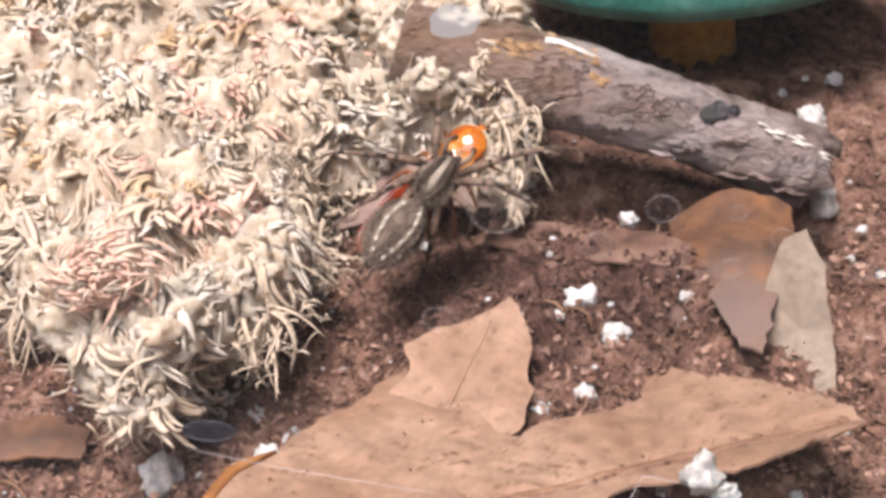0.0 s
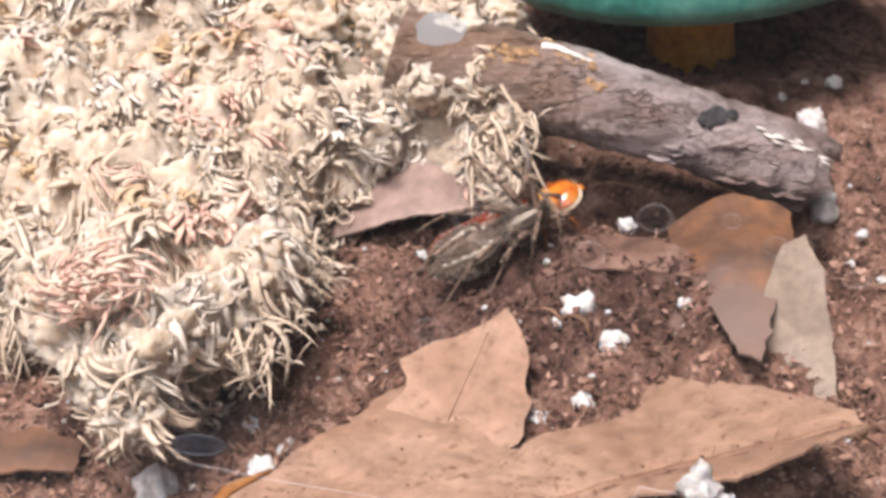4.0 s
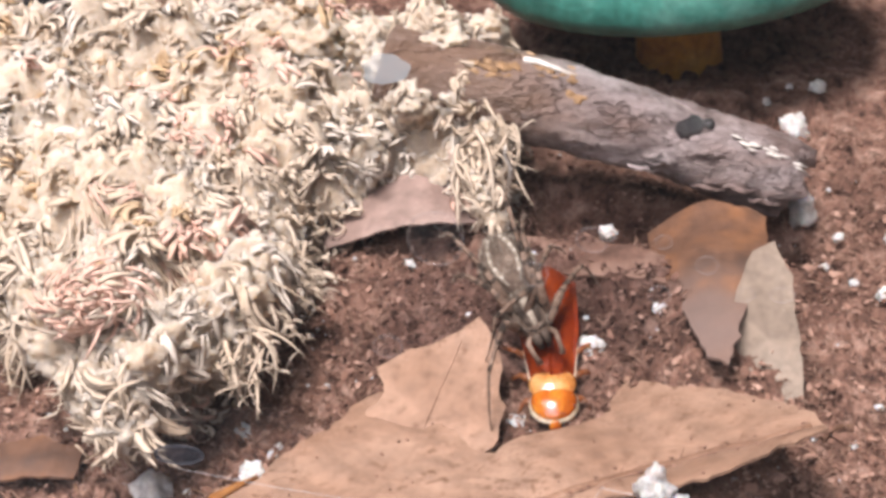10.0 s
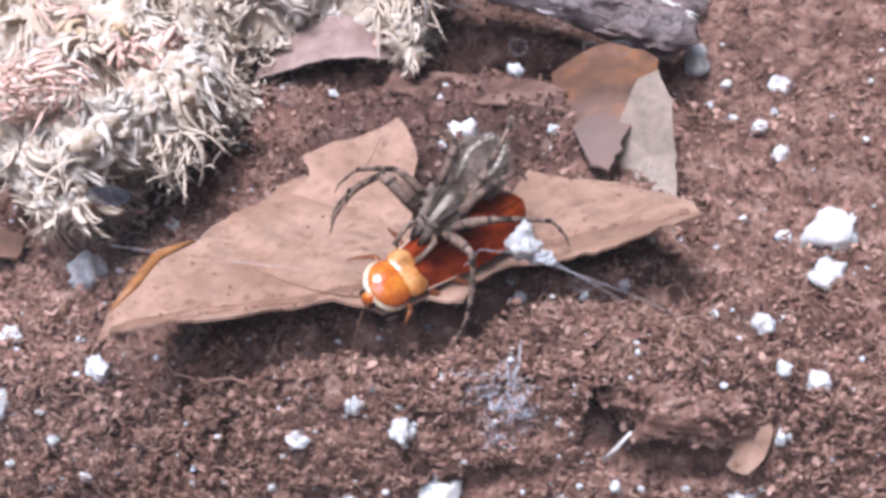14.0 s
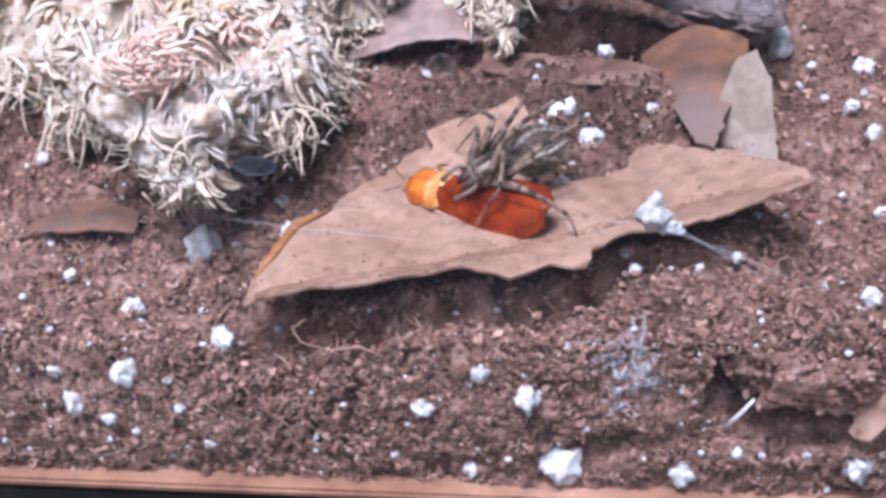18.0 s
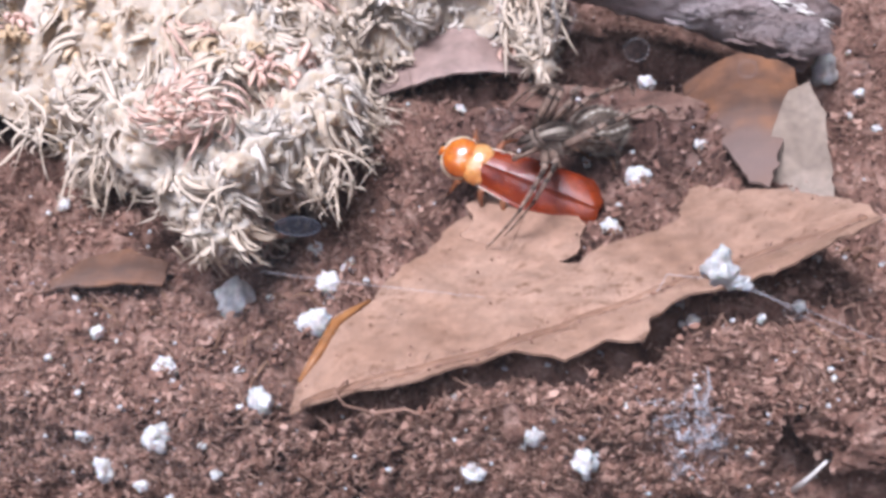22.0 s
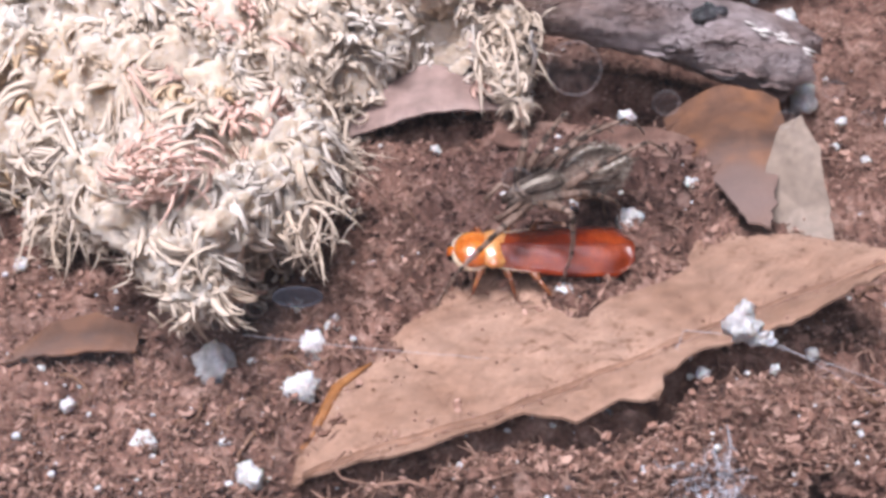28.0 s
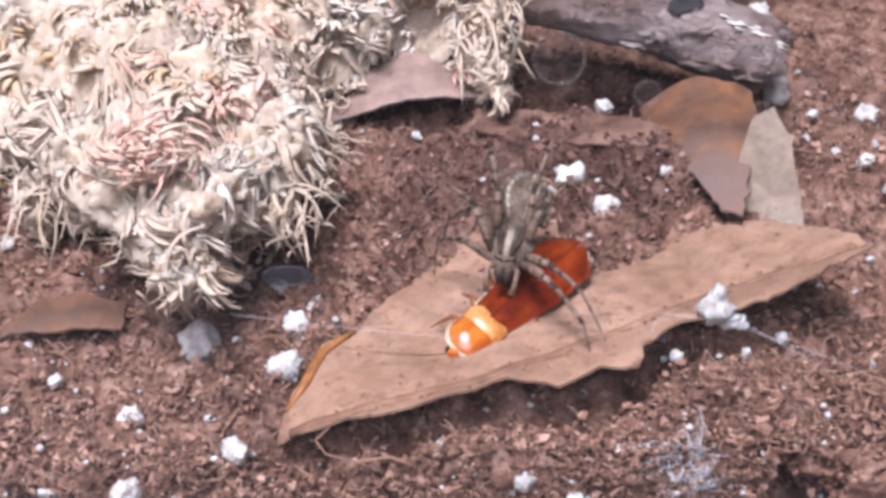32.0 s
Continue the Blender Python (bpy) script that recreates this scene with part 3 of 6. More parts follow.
def build_moss():
    step = 0.5
    xs, ys = np.arange(-124, -13, step), np.arange(14, 112, step)
    index, verts, faces = {}, [], []
    for i, x in enumerate(xs):
        for j, y in enumerate(ys):
            if inside(x, y, MOSS_EDGE) and moss_at(x, y)[0] > 2.5:
                index[i, j] = len(verts)
                verts.append((x, y, moss_height(x, y) - 0.3 + 1.3 * noise.noise(Vector((x * 0.4, y * 0.4, 2))) + 1.5 * abs(noise.noise(Vector((x * 0.62, y * 0.8, 2)))) + 0.9 * abs(noise.noise(Vector((x * 1.3, y * 1.5, 7))))))
    for i, j in index:
        q = [(i, j), (i + 1, j), (i + 1, j + 1), (i, j + 1)]
        if all(k in index for k in q):
            faces.append(tuple(index[k] for k in q))
    heap = part("moss_heap", (verts, faces), MOSS_CORE)
    tagged(heap, "heap of pale dried sphagnum moss on the soil", "moss", kind="stuff")
    rnd = random.Random(5)
    kinds = {"cream": [], "grey": [], "pink": [], "tan": []}
    def settle(p, over):
        low = moss_height(p[0], p[1])
        p[2] = min(max(p[2], low - 0.4), low + over)

    for k in range(1000):
        x, y = rnd.uniform(-104, -14), 22 + 95 * rnd.random() ** 1.3
        if moss_at(x, y)[0] < 0:
            continue
        if y > 38 and k % 3:
            continue
        kind = moss_kind(x, y)
        a0 = 9 * noise.noise(Vector((x * 0.05, y * 0.05, 20))) + rnd.gauss(0, 0.5)
        size, curl, lift = rnd.uniform(3.5, 8), rnd.gauss(0, 0.75), rnd.uniform(-0.1, 0.4)
        for strand in range(rnd.randint(7, 12)):
            p = np.array((x + rnd.gauss(0, 0.55), y + rnd.gauss(0, 0.55), moss_height(x, y) + rnd.uniform(-0.3, 0.9)))
            a, pitch, pts = a0 + rnd.gauss(0, 0.18), lift + rnd.gauss(0, 0.12), []
            bend, reach = curl + rnd.gauss(0, 0.15), size * rnd.uniform(0.6, 1.1)
            for m in range(8):
                pts.append(p.copy())
                p = p + reach / 8 * np.array((math.cos(a) * math.cos(pitch), math.sin(a) * math.cos(pitch), math.sin(pitch)))
                a += bend * 0.5 + rnd.gauss(0, 0.1)
                pitch -= 0.12 + rnd.gauss(0, 0.1)
                if moss_at(p[0], p[1])[0] < 4.5:
                    break
                settle(p, 0.7)
            if len(pts) < 4:
                continue
            w = rnd.uniform(0.16, 0.4)
            kinds[kind].append(tube(pts, [w * s for s in (0.5, 0.9, 1.1, 1.15, 1.05, 0.85, 0.55, 0.3)[: len(pts) - 1]] + [0.02], 3, 0.35, (rnd.gauss(0, 0.4), rnd.gauss(0, 0.4), 1)))
    for k in range(1500):
        x, y = rnd.uniform(-104, -14), 14 + 97 * rnd.random() ** 1.2
        if moss_at(x, y)[0] < 2.5 or (y < 38 and k % 2):
            continue
        a0 = 9 * noise.noise(Vector((x * 0.05, y * 0.05, 20))) + rnd.gauss(0, 0.9)
        size0, pitch0, bend0, kind = 1.6 + 4.4 * rnd.random() ** 1.6, rnd.uniform(-0.15, 0.5), rnd.gauss(0, 0.32), moss_kind(x + rnd.gauss(0, 2), y + rnd.gauss(0, 2))
        for strand in range(5):
            p = np.array((x + rnd.gauss(0, 0.5), y + rnd.gauss(0, 0.5), moss_height(x, y) + rnd.uniform(-0.2, 0.9)))
            a, size, pitch, bend, pts = a0 + rnd.gauss(0, 0.2), size0 * rnd.uniform(0.7, 1.2), pitch0 + rnd.gauss(0, 0.12), bend0 + rnd.gauss(0, 0.08), []
            for m in range(6):
                pts.append(p.copy())
                p = p + size / 6 * np.array((math.cos(a) * math.cos(pitch), math.sin(a) * math.cos(pitch), math.sin(pitch)))
                a += bend
                pitch -= 0.2
            w = rnd.uniform(0.16, 0.4) + 0.04 * size
            kinds[kind].append(tube(pts, [w * s for s in (0.45, 0.9, 1.1, 1.0, 0.7, 0.08)], 4, 0.16, (rnd.gauss(0, 0.35), rnd.gauss(0, 0.35), 1)))
    for k in range(2400):
        x, y = rnd.uniform(-104, -14), 14 + 97 * rnd.random() ** 1.3
        if moss_at(x, y)[0] < 2.5:
            continue
        p = np.array((x, y, moss_height(x, y) + rnd.uniform(-0.9, 0.5)))
        a, size, up = rnd.uniform(0, math.tau), rnd.uniform(0.9, 2.2), rnd.uniform(-0.2, 0.9)
        d = np.array((math.cos(a), math.sin(a), up)) * size
        w = rnd.uniform(0.2, 0.42)
        kinds[moss_kind(x + rnd.gauss(0, 3), y + rnd.gauss(0, 3))].append(tube([p, p + 0.35 * d, p + 0.7 * d - (0, 0, 0.1), p + d - (0, 0, 0.35)], [w * 0.5, w, w * 0.9, w * 0.1], 3, 0.18, (rnd.gauss(0, 0.5), rnd.gauss(0, 0.5), 1)))
    for k in range(430):
        x, y = rnd.uniform(-96, -15), 26 + 84 * rnd.random() ** 1.2
        if moss_at(x, y)[0] < 5:
            continue
        kind, r0 = moss_kind(x + rnd.gauss(0, 2), y + rnd.gauss(0, 2)), rnd.uniform(1.1, 2.3)
        top = np.array((x, y, moss_height(x, y) + rnd.uniform(-0.3, 0.6)))
        for leaf in range(rnd.randint(13, 22)):
            a, rise = rnd.uniform(0, math.tau), rnd.uniform(0.05, 1.3)
            out = np.array((math.cos(a), math.sin(a), 0))
            size = r0 * rnd.uniform(0.7, 1.2)
            pts = [top + out * size * math.sin(q) * math.cos(rise) + (0, 0, size * (0.75 * math.sin(rise) * math.sin(1.5 * q) + 0.12 * math.sin(2.2 * q) - 0.22 * q * q * math.cos(rise))) for q in (0, 0.35, 0.7, 1.1, 1.5)]
            w = rnd.uniform(0.18, 0.34)
            kinds[kind].append(tube(pts, [w * 0.4, w * 0.9, w * 1.1, w * 0.8, w * 0.12], 4, 0.4, (rnd.gauss(0, 0.3), rnd.gauss(0, 0.3), 1)))
    rim = [np.array(e, float) for e in MOSS_EDGE[1:15]]
    for k in range(2000):
        n_ = rnd.randint(0, len(rim) - 2)
        q = rim[n_] + (rim[n_ + 1] - rim[n_]) * rnd.random()
        across = np.array((-(rim[n_ + 1] - rim[n_])[1], (rim[n_ + 1] - rim[n_])[0]))
        across /= np.linalg.norm(across)
        q = q + across * rnd.uniform(0.2, 4.5)
        if moss_at(q[0], q[1])[0] < 0:
            continue
        p = np.array((q[0], q[1], float(soil_height(q[0], q[1])) + (0.35 + 0.65 * rnd.random()) * max(1.0, moss_at(q[0], q[1])[0])))
        d = np.array((-across[0] * 0.5 + rnd.gauss(0, 0.8), -across[1] * 0.5 + rnd.gauss(0, 0.8), rnd.gauss(-0.5, 0.6)))
        d /= np.linalg.norm(d)
        turn = np.array([rnd.gauss(0, 0.9) for _ in range(3)])
        size, pts = rnd.uniform(1.2, 4.2), []
        for m in range(6):
            pts.append(p.copy())
            p = p + d * size / 6
            d = d + np.cross(turn, d) * 0.6
            d /= np.linalg.norm(d)
            p[2] = max(p[2], float(soil_height(p[0], p[1])) + 0.3)
        w = rnd.uniform(0.18, 0.45)
        kinds[moss_kind(q[0], q[1])].append(tube(pts, [w * s for s in (0.6, 1.0, 1.1, 0.9, 0.55, 0.05)], 3, 0.35, (rnd.gauss(0, 1), rnd.gauss(0, 1), 0.5)))
    for k in range(70):
        x = rnd.uniform(-56, -36)
        y = float(np.interp(x, (-56, -48, -42, -39, -36), (38, 29, 28, 32, 47))) + rnd.uniform(0.5, 9)
        if moss_at(x, y)[0] < 3:
            continue
        kind, a0 = ("cream", "grey", "cream", "pink")[k % 4], rnd.gauss(-0.9, 0.6)
        for strand in range(11):
            p = np.array((x + rnd.gauss(0, 0.7), y + rnd.gauss(0, 0.7), moss_height(x, y) + rnd.uniform(0.2, 1.0)))
            a, bend, pts = a0 + rnd.gauss(0, 0.16), rnd.gauss(0.1, 0.2), []
            reach = rnd.uniform(4, 9)
            for m in range(10):
                pts.append(p.copy())
                q = p + reach / 10 * np.array((math.cos(a), math.sin(a), 0))
                low = moss_height(q[0], q[1]) + 0.5 if moss_at(q[0], q[1])[0] > 0 else float(soil_height(q[0], q[1])) + 0.5
                q[2] = max(low, p[2] - 1.3)
                if moss_at(q[0], q[1])[0] < 3.5:
                    break
                p = q
                a += bend + rnd.gauss(0, 0.1)
            if len(pts) > 4:
                kinds[kind].append(tube(pts, np.array([0.4, 0.8, 1, 1.1, 1.1, 1, 0.9, 0.7, 0.5][: len(pts) - 1] + [0.1]) * rnd.uniform(0.14, 0.34), 4, 0.35))
    face = np.array((0.18, -0.72, 0.67))
    face /= np.linalg.norm(face)
    ex = np.cross((0, 0, 1.0), face)
    ex /= -np.linalg.norm(ex)
    ey = np.cross(ex, face)
    for k in range(210):
        rho, t0, span = 3.2 * rnd.random() ** 0.6, rnd.uniform(0, math.tau), rnd.uniform(0.4, 1.1)
        pts, drift, out, ox, oy = [], rnd.gauss(0.5, 1.6), rnd.gauss(0, 0.9), rnd.gauss(0, 0.9), rnd.gauss(0, 0.7)
        for t in np.linspace(0, 1, 8):
            q = t0 + span * t
            rr = rho + drift * t
            pts.append(np.array((-45.8, 22.6, 15.6)) + ex * (ox + rr * math.cos(q) * 1.1) + ey * (oy + rr * math.sin(q) * 0.72) + face * (2.0 - 0.05 * rr * rr + out * math.sin(3 * t)))
        kinds["pink" if rnd.random() < 0.72 else "cream"].append(tube(pts, np.array((0.4, 0.9, 1.1, 1.1, 1.0, 0.8, 0.5, 0.1)) * rnd.uniform(0.08, 0.24), 4, 0.4, face))
    for cx, cy, cz, size, kind, amount in ((-48, 24, 11, 4.5, "cream", 230), (-42.5, 23, 10.5, 4.5, "grey", 230), (-41, 26, 9.5, 4.2, "grey", 200), (-45.5, 20, 9.5, 3.8, "cream", 200), (-42.8, 17.5, 7.5, 3.0, "cream", 150), (-39.5, 29.5, 9, 4.2, "grey", 200), (-38, 34, 8.5, 4.2, "cream", 200), (-37, 39.5, 8, 4, "grey", 160), (-52.5, 28, 10, 4.4, "cream", 200), (-58, 37, 8, 4.4, "cream", 200), (-66, 46, 6, 4.5, "cream", 180), (-60, 41, 5, 4.0, "cream", 190), (-63, 37, 3.2, 3.2, "cream", 150), (-21, 71.5, 12.5, 3.4, "cream", 110), (-24, 70, 10, 3.6, "cream", 110), (-26.5, 68, 11.5, 3.2, "cream", 70), (-23, 73, 15, 3.6, "cream", 90), (-21.5, 69, 11.5, 3.2, "cream", 70), (-25.5, 77, 16, 4.2, "cream", 110), (-30, 73, 13, 3.5, "grey", 80), (-41, 81, 13.5, 4.2, "tan", 150), (-43, 84, 15, 4.2, "tan", 120), (-33, 79, 14, 3.5, "cream", 80), (-18.5, 76, 15.5, 2.6, "cream", 40), (-19.5, 72.5, 9.5, 3.4, "cream", 170), (-18.2, 67.5, 7.0, 3.0, "cream", 150), (-18.6, 63.5, 3.8, 2.4, "cream", 110), (-18.0, 61.0, 2.6, 2.3, "cream", 120), (-17.0, 58.6, 1.0, 1.5, "cream", 70), (-24.5, 74, 11.5, 3.6, "pink", 130), (-28.5, 71, 9.5, 3.6, "cream", 150), (-32.5, 66, 6.5, 3.4, "grey", 150), (-34.5, 70.5, 8.5, 3.6, "cream", 130)):
        for k in range(int(amount * 1.25)):
            if k % 7 == 0:
                d0 = np.array([rnd.gauss(0, 1), rnd.gauss(0, 1), rnd.gauss(0.2, 0.9)])
                d0 /= np.linalg.norm(d0)
                v0 = np.cross(d0, [rnd.gauss(0, 1) for _ in range(3)])
                v0 = v0 / np.linalg.norm(v0) + d0 * rnd.uniform(-0.1, 0.35) + (0, 0, -0.15)
                hang = cy < 50 and rnd.random() < 0.75
                if hang:
                    v0 = v0 * 0.5 + (0.1, -0.25, -1.0)
                    v0 = v0 - d0 * (v0 @ d0) * 0.8
                turn0 = np.array([rnd.gauss(0, 0.4) for _ in range(3)]) + 0.3 * np.cross(d0, v0)
                sway, n0 = rnd.gauss(0, 0.9), (2.6 + 4.4 * rnd.random() if hang else 1.6 + 3.6 * rnd.random() ** 1.4)
            d = d0 + [rnd.gauss(0, 0.13) for _ in range(3)]
            d /= np.linalg.norm(d)
            c = np.array((cx, cy, cz)) + d * size * rnd.uniform(0.66, 0.86)
            v = v0 / np.linalg.norm(v0) + [rnd.gauss(0, 0.1) for _ in range(3)]
            v /= np.linalg.norm(v)
            turn, n_, pts = turn0 + [rnd.gauss(0, 0.12) for _ in range(3)], n0 * rnd.uniform(0.7, 1.15), []
            for m in range(7):
                pts.append(c.copy())
                c = c + v * n_ / 7
                v = v + np.cross(turn * (1.0 + sway * math.sin(1.7 * m)), v) * 0.45
                v /= np.linalg.norm(v)
            kinds[kind].append(tube(pts, np.array((0.5, 0.9, 1.1, 1.05, 0.85, 0.5, 0.06)) * rnd.uniform(0.14, 0.5), 4, 0.16, tuple(d)))
        part("moss_clump", ball(size * 0.8, size * 0.8, size * 0.72, (cx, cy, cz), 40, 28, 0.45, size + cx, 2.6), MOSS_CORE, heap)
    look_of = {"cream": (MOSS, "cream curled strands of dried sphagnum moss"), "grey": (MOSS_GREY, "grey-white curled strands of dried sphagnum moss"), "pink": (MOSS_PINK, "rosy swirl of dried sphagnum strands"), "tan": (MOSS_TAN, "tan crumpled tips of dried sphagnum moss")}
    for kind, (mat, label) in look_of.items():
        ob = part("moss_strands", join(*kinds[kind]), mat, heap, label)
        tagged(ob, kind="stuff")


build_moss()


def hanging_lock(base, tips, seed):
    """A lock of moss that hangs over the edge of the heap, in single strands."""
    rnd = random.Random(seed)
    strands = []
    for tip in tips:
        a, b = np.array(base, float) + [rnd.gauss(0, 1.2) for _ in range(3)], np.array(tip, float)
        mid = (a + b) / 2 + [rnd.gauss(0, 2), rnd.gauss(0, 1.5), rnd.uniform(0, 2.5)]
        pts = [(1 - t) ** 2 * a + 2 * t * (1 - t) * mid + t * t * b + (0, 0, 0.4 * math.sin(6 * t + seed)) for t in np.linspace(0, 1, 9)]
        strands.append(tube(pts, np.array((0.3, 0.36, 0.4, 0.4, 0.36, 0.3, 0.24, 0.16, 0.04)) * rnd.uniform(0.4, 0.85), 4, 0.35))
        for k in (3, 5, 7):
            q = pts[k]
            d = np.array([rnd.gauss(0, 1.0), rnd.gauss(0, 0.7), rnd.gauss(0.1, 0.6)])
            strands.append(tube([q, q + 0.5 * d, q + 0.9 * d + (0, 0, -0.3), q + 1.1 * d + (0.2, 0, -0.9)], [0.1, 0.17, 0.13, 0.02], 3, 0.4))
    ob = part("moss_lock", join(*strands), MOSS)
    tagged(ob, "pale moss strands drooping from the heap to the soil", "moss", "hanging moss locks", kind="stuff")


def rim_of_moss():
    rnd = random.Random(8)
    for n, (base, spot, spread) in enumerate((((-43, 19, 11), (-42.5, 15, 5), 1.8), ((-44, 19, 9), (-43, 15.5, 4.5), 2.2), ((-36, 27, 8), (-34.5, 23, 4), 1.4), ((-36.5, 36, 9), (-33.5, 34, 3), 1.6), ((-38, 31, 8), (-35, 27, 2.5), 2.2), ((-20, 66, 7), (-18.5, 59, 0), 1.6), ((-18, 67, 7), (-17, 61, 3), 2.0), ((-20, 72, 12), (-18, 66, 7), 3), ((-36, 42, 8), (-33, 41, 2), 1.6), ((-74, 47, 4), (-72, 41, 0), 4), ((-60, 38, 6), (-57, 33, 0), 2.2), ((-63, 36, 5), (-62, 31, 0), 2.4), ((-56, 36, 7), (-54, 31, 1.5), 1.6))):
        tips = []
        for _ in range(11):
            x, y = spot[0] + rnd.gauss(0, spread), spot[1] + rnd.gauss(0, spread * 0.6)
            tips.append((x, y, max(spot[2] + rnd.uniform(-1, 4), float(soil_height(x, y)) + 0.3)))
        hanging_lock(base, tips, n)


rim_of_moss()


# ---- stick ----
def build_stick():
    a, b = np.array((-22.5, 71.8, 11.8)), np.array((14.5, 70.0, -2.1))
    d = (b - a) / np.linalg.norm(b - a)
    side = np.cross(d, (0, 0, 1.0))
    side /= np.linalg.norm(side)
    top = np.cross(side, d)
    n, seg, verts = 130, 64, []
    length = np.linalg.norm(b - a)
    for i in range(n):
        s = 1.2 * i / (n - 1) - 0.2
        c = a + d * length * s + top * 0.8 * math.sin(3 * s)
        r = 4.7 + 0.3 * math.sin(7 * s) - 0.8 * max(0, (s - 0.86) / 0.14) ** 2
        if i == n - 1:
            r *= 0.55
        for k in range(seg):
            th = 2 * math.pi * k / seg
            q = Vector((s * 9, math.cos(th) * 1.3, math.sin(th) * 1.3))
            w = r * (1 + 0.08 * noise.noise(q) + 0.06 * noise.noise(q * 2.6) + 0.03 * noise.noise(Vector((s * 14, math.cos(th) * 7, math.sin(th) * 7))) - 0.07 * max(0, 0.25 - abs(noise.noise(Vector((s * 5, math.cos(th) * 3, math.sin(th) * 3 + 4))))))
            split = max(0, (s - 0.9) / 0.1) * 3.0 * noise.noise(Vector((math.cos(th) * 2, math.sin(th) * 2, 11)))
            verts.append(c + side * w * math.cos(th) + top * w * math.sin(th) + d * split)
    faces = [(i * seg + k, i * seg + (k + 1) % seg, (i + 1) * seg + (k + 1) % seg, (i + 1) * seg + k) for i in range(n - 1) for k in range(seg)]
    faces += [tuple(range(seg))[::-1], tuple((n - 1) * seg + k for k in range(seg))]
    stick = empty("stick", (0, 0, 0))
    tagged(stick, "thick grey-brown stick of rotting bark leaning on the moss", "stick")
    part("bark", (verts, faces), BARK, stick)
    for s0, th0, sz, lab, seed in ((0.65, 0.82, 1.0, "wet black knot", 3), (0.672, 1.02, 1.1, "wet black knot", 5), (0.71, 1.15, 0.7, "wet black knot", 7)):
        c = a + d * length * s0 + (side * math.cos(th0) + top * math.sin(th0)) * 4.45 + top * 0.8 * math.sin(3 * s0)
        v, f = ball(sz, sz * 0.95, 0.42, (0, 0, 0), 32, 16, 0.35, seed, 2.0)
        nrm = side * math.cos(th0) + top * math.sin(th0)
        tan = np.cross(nrm, d)
        v = np.array([c + d * p[0] + tan * p[1] + nrm * p[2] for p in v])
        part("knot", (v, f), BARK_BLACK, stick, lab)
    rnd = random.Random(3)
    for k in range(44):
        s0, th0 = rnd.uniform(0.03, 0.36), rnd.gauss(1.05, 0.28)
        c, nrm = a + d * length * s0 + top * 0.8 * math.sin(3 * s0), side * math.cos(th0) + top * math.sin(th0)
        tan = np.cross(nrm, d)
        v, f = ball(rnd.uniform(0.3, 1.0), rnd.uniform(0.2, 0.45), 0.24, (0, 0, 0), 10, 6, 0.7, k, 1.9)
        part("bark_flake", (np.array([c + nrm * (4.7 + p[2]) + d * p[0] + tan * p[1] for p in v]), f), BARK_TAN, stick, "tan flake of inner bark")
    # Wet glints near the stick's end, painted as small white tubes.
    for k in range(15):
        s0, th0 = (0.8, 0.82, 0.87, 0.885, 0.96)[k % 5] + rnd.gauss(0, 0.012), rnd.gauss(0.95, 0.06)
        c = a + d * length * s0 + (side * math.cos(th0) + top * math.sin(th0)) * (4.75 - 0.7 * max(0, (s0 - 0.86) / 0.14)) + top * 0.8 * math.sin(3 * s0)
        part("painted_glint", tube([c, c + d * 0.6, c + d * rnd.uniform(1.0, 2.0) + top * rnd.gauss(-0.1, 0.12)], [0.1, 0.22, 0.06], 6, 0.6), FIBRE_WHITE, stick, "white fleck painted as a wet glint")
    for k in range(16):
        th0, long = rnd.uniform(-0.8, 2.4), rnd.uniform(1.0, 3.2)
        p = b - d * 1.5 + (side * math.cos(th0) + top * math.sin(th0)) * rnd.uniform(1.8, 3.6)
        part("splinter", tube([p, p + d * long * 0.6, p + d * long + top * rnd.gauss(-0.3, 0.5)], [0.6, 0.45, 0.06], 5, 0.5), BARK, stick)
    for k in range(14):
        s0, th0 = rnd.uniform(0.45, 0.9), rnd.uniform(-0.4, 1.6)
        pts = []
        for m in range(6):
            s, th = s0 + m * 0.018, th0 + rnd.gauss(0, 0.05) + m * 0.03
            pts.append(a + d * length * s + (side * math.cos(th) + top * math.sin(th)) * 4.7)
        part("bark_ridge", tube(pts, [0.1, 0.35, 0.45, 0.4, 0.3, 0.1], 5, 0.6), BARK, stick)


build_stick()


# ---- leaves ----
LEAF_EDGE_LINE = [(-35.8, 5.4), (-32.3, 4.4), (-28.3, 4.3), (-23.3, 5.4), (-20.2, 7.5), (-16.1, 9.1), (-13.7, 8.4), (-11.3, 7.0), (-8.3, 9.1), (-4.8, 9.0), (-4.5, 12.1), (-2.1, 14.0), (0.9, 14.7), (5.9, 15.5), (10.4, 17.8), (15.2, 20.3), (14.5, 23.8), (11.4, 27.6), (7.9, 31.5), (3.5, 33.5), (-0.8, 37.7), (-1.9, 32.7), (-2.6, 29.7), (-5.3, 27.9), (-9.8, 26.9), (-11.1, 23.7), (-12.6, 24.2), (-14.8, 26.6), (-19.4, 33.0), (-23.7, 35.7), (-25.2, 31.5), (-26.9, 27.4), (-29.6, 22.7), (-30.3, 18.8), (-32.0, 17.0), (-33.0, 15.5), (-34.2, 11.0), (-35.4, 7.6)]


def rib_y(x):
    return float(np.interp(x, (-36, -33, -27.6, -16.5, -1.7, 8.5, 15.2), (5.2, 4.9, 5.8, 10.6, 18.2, 21.0, 22.0)))


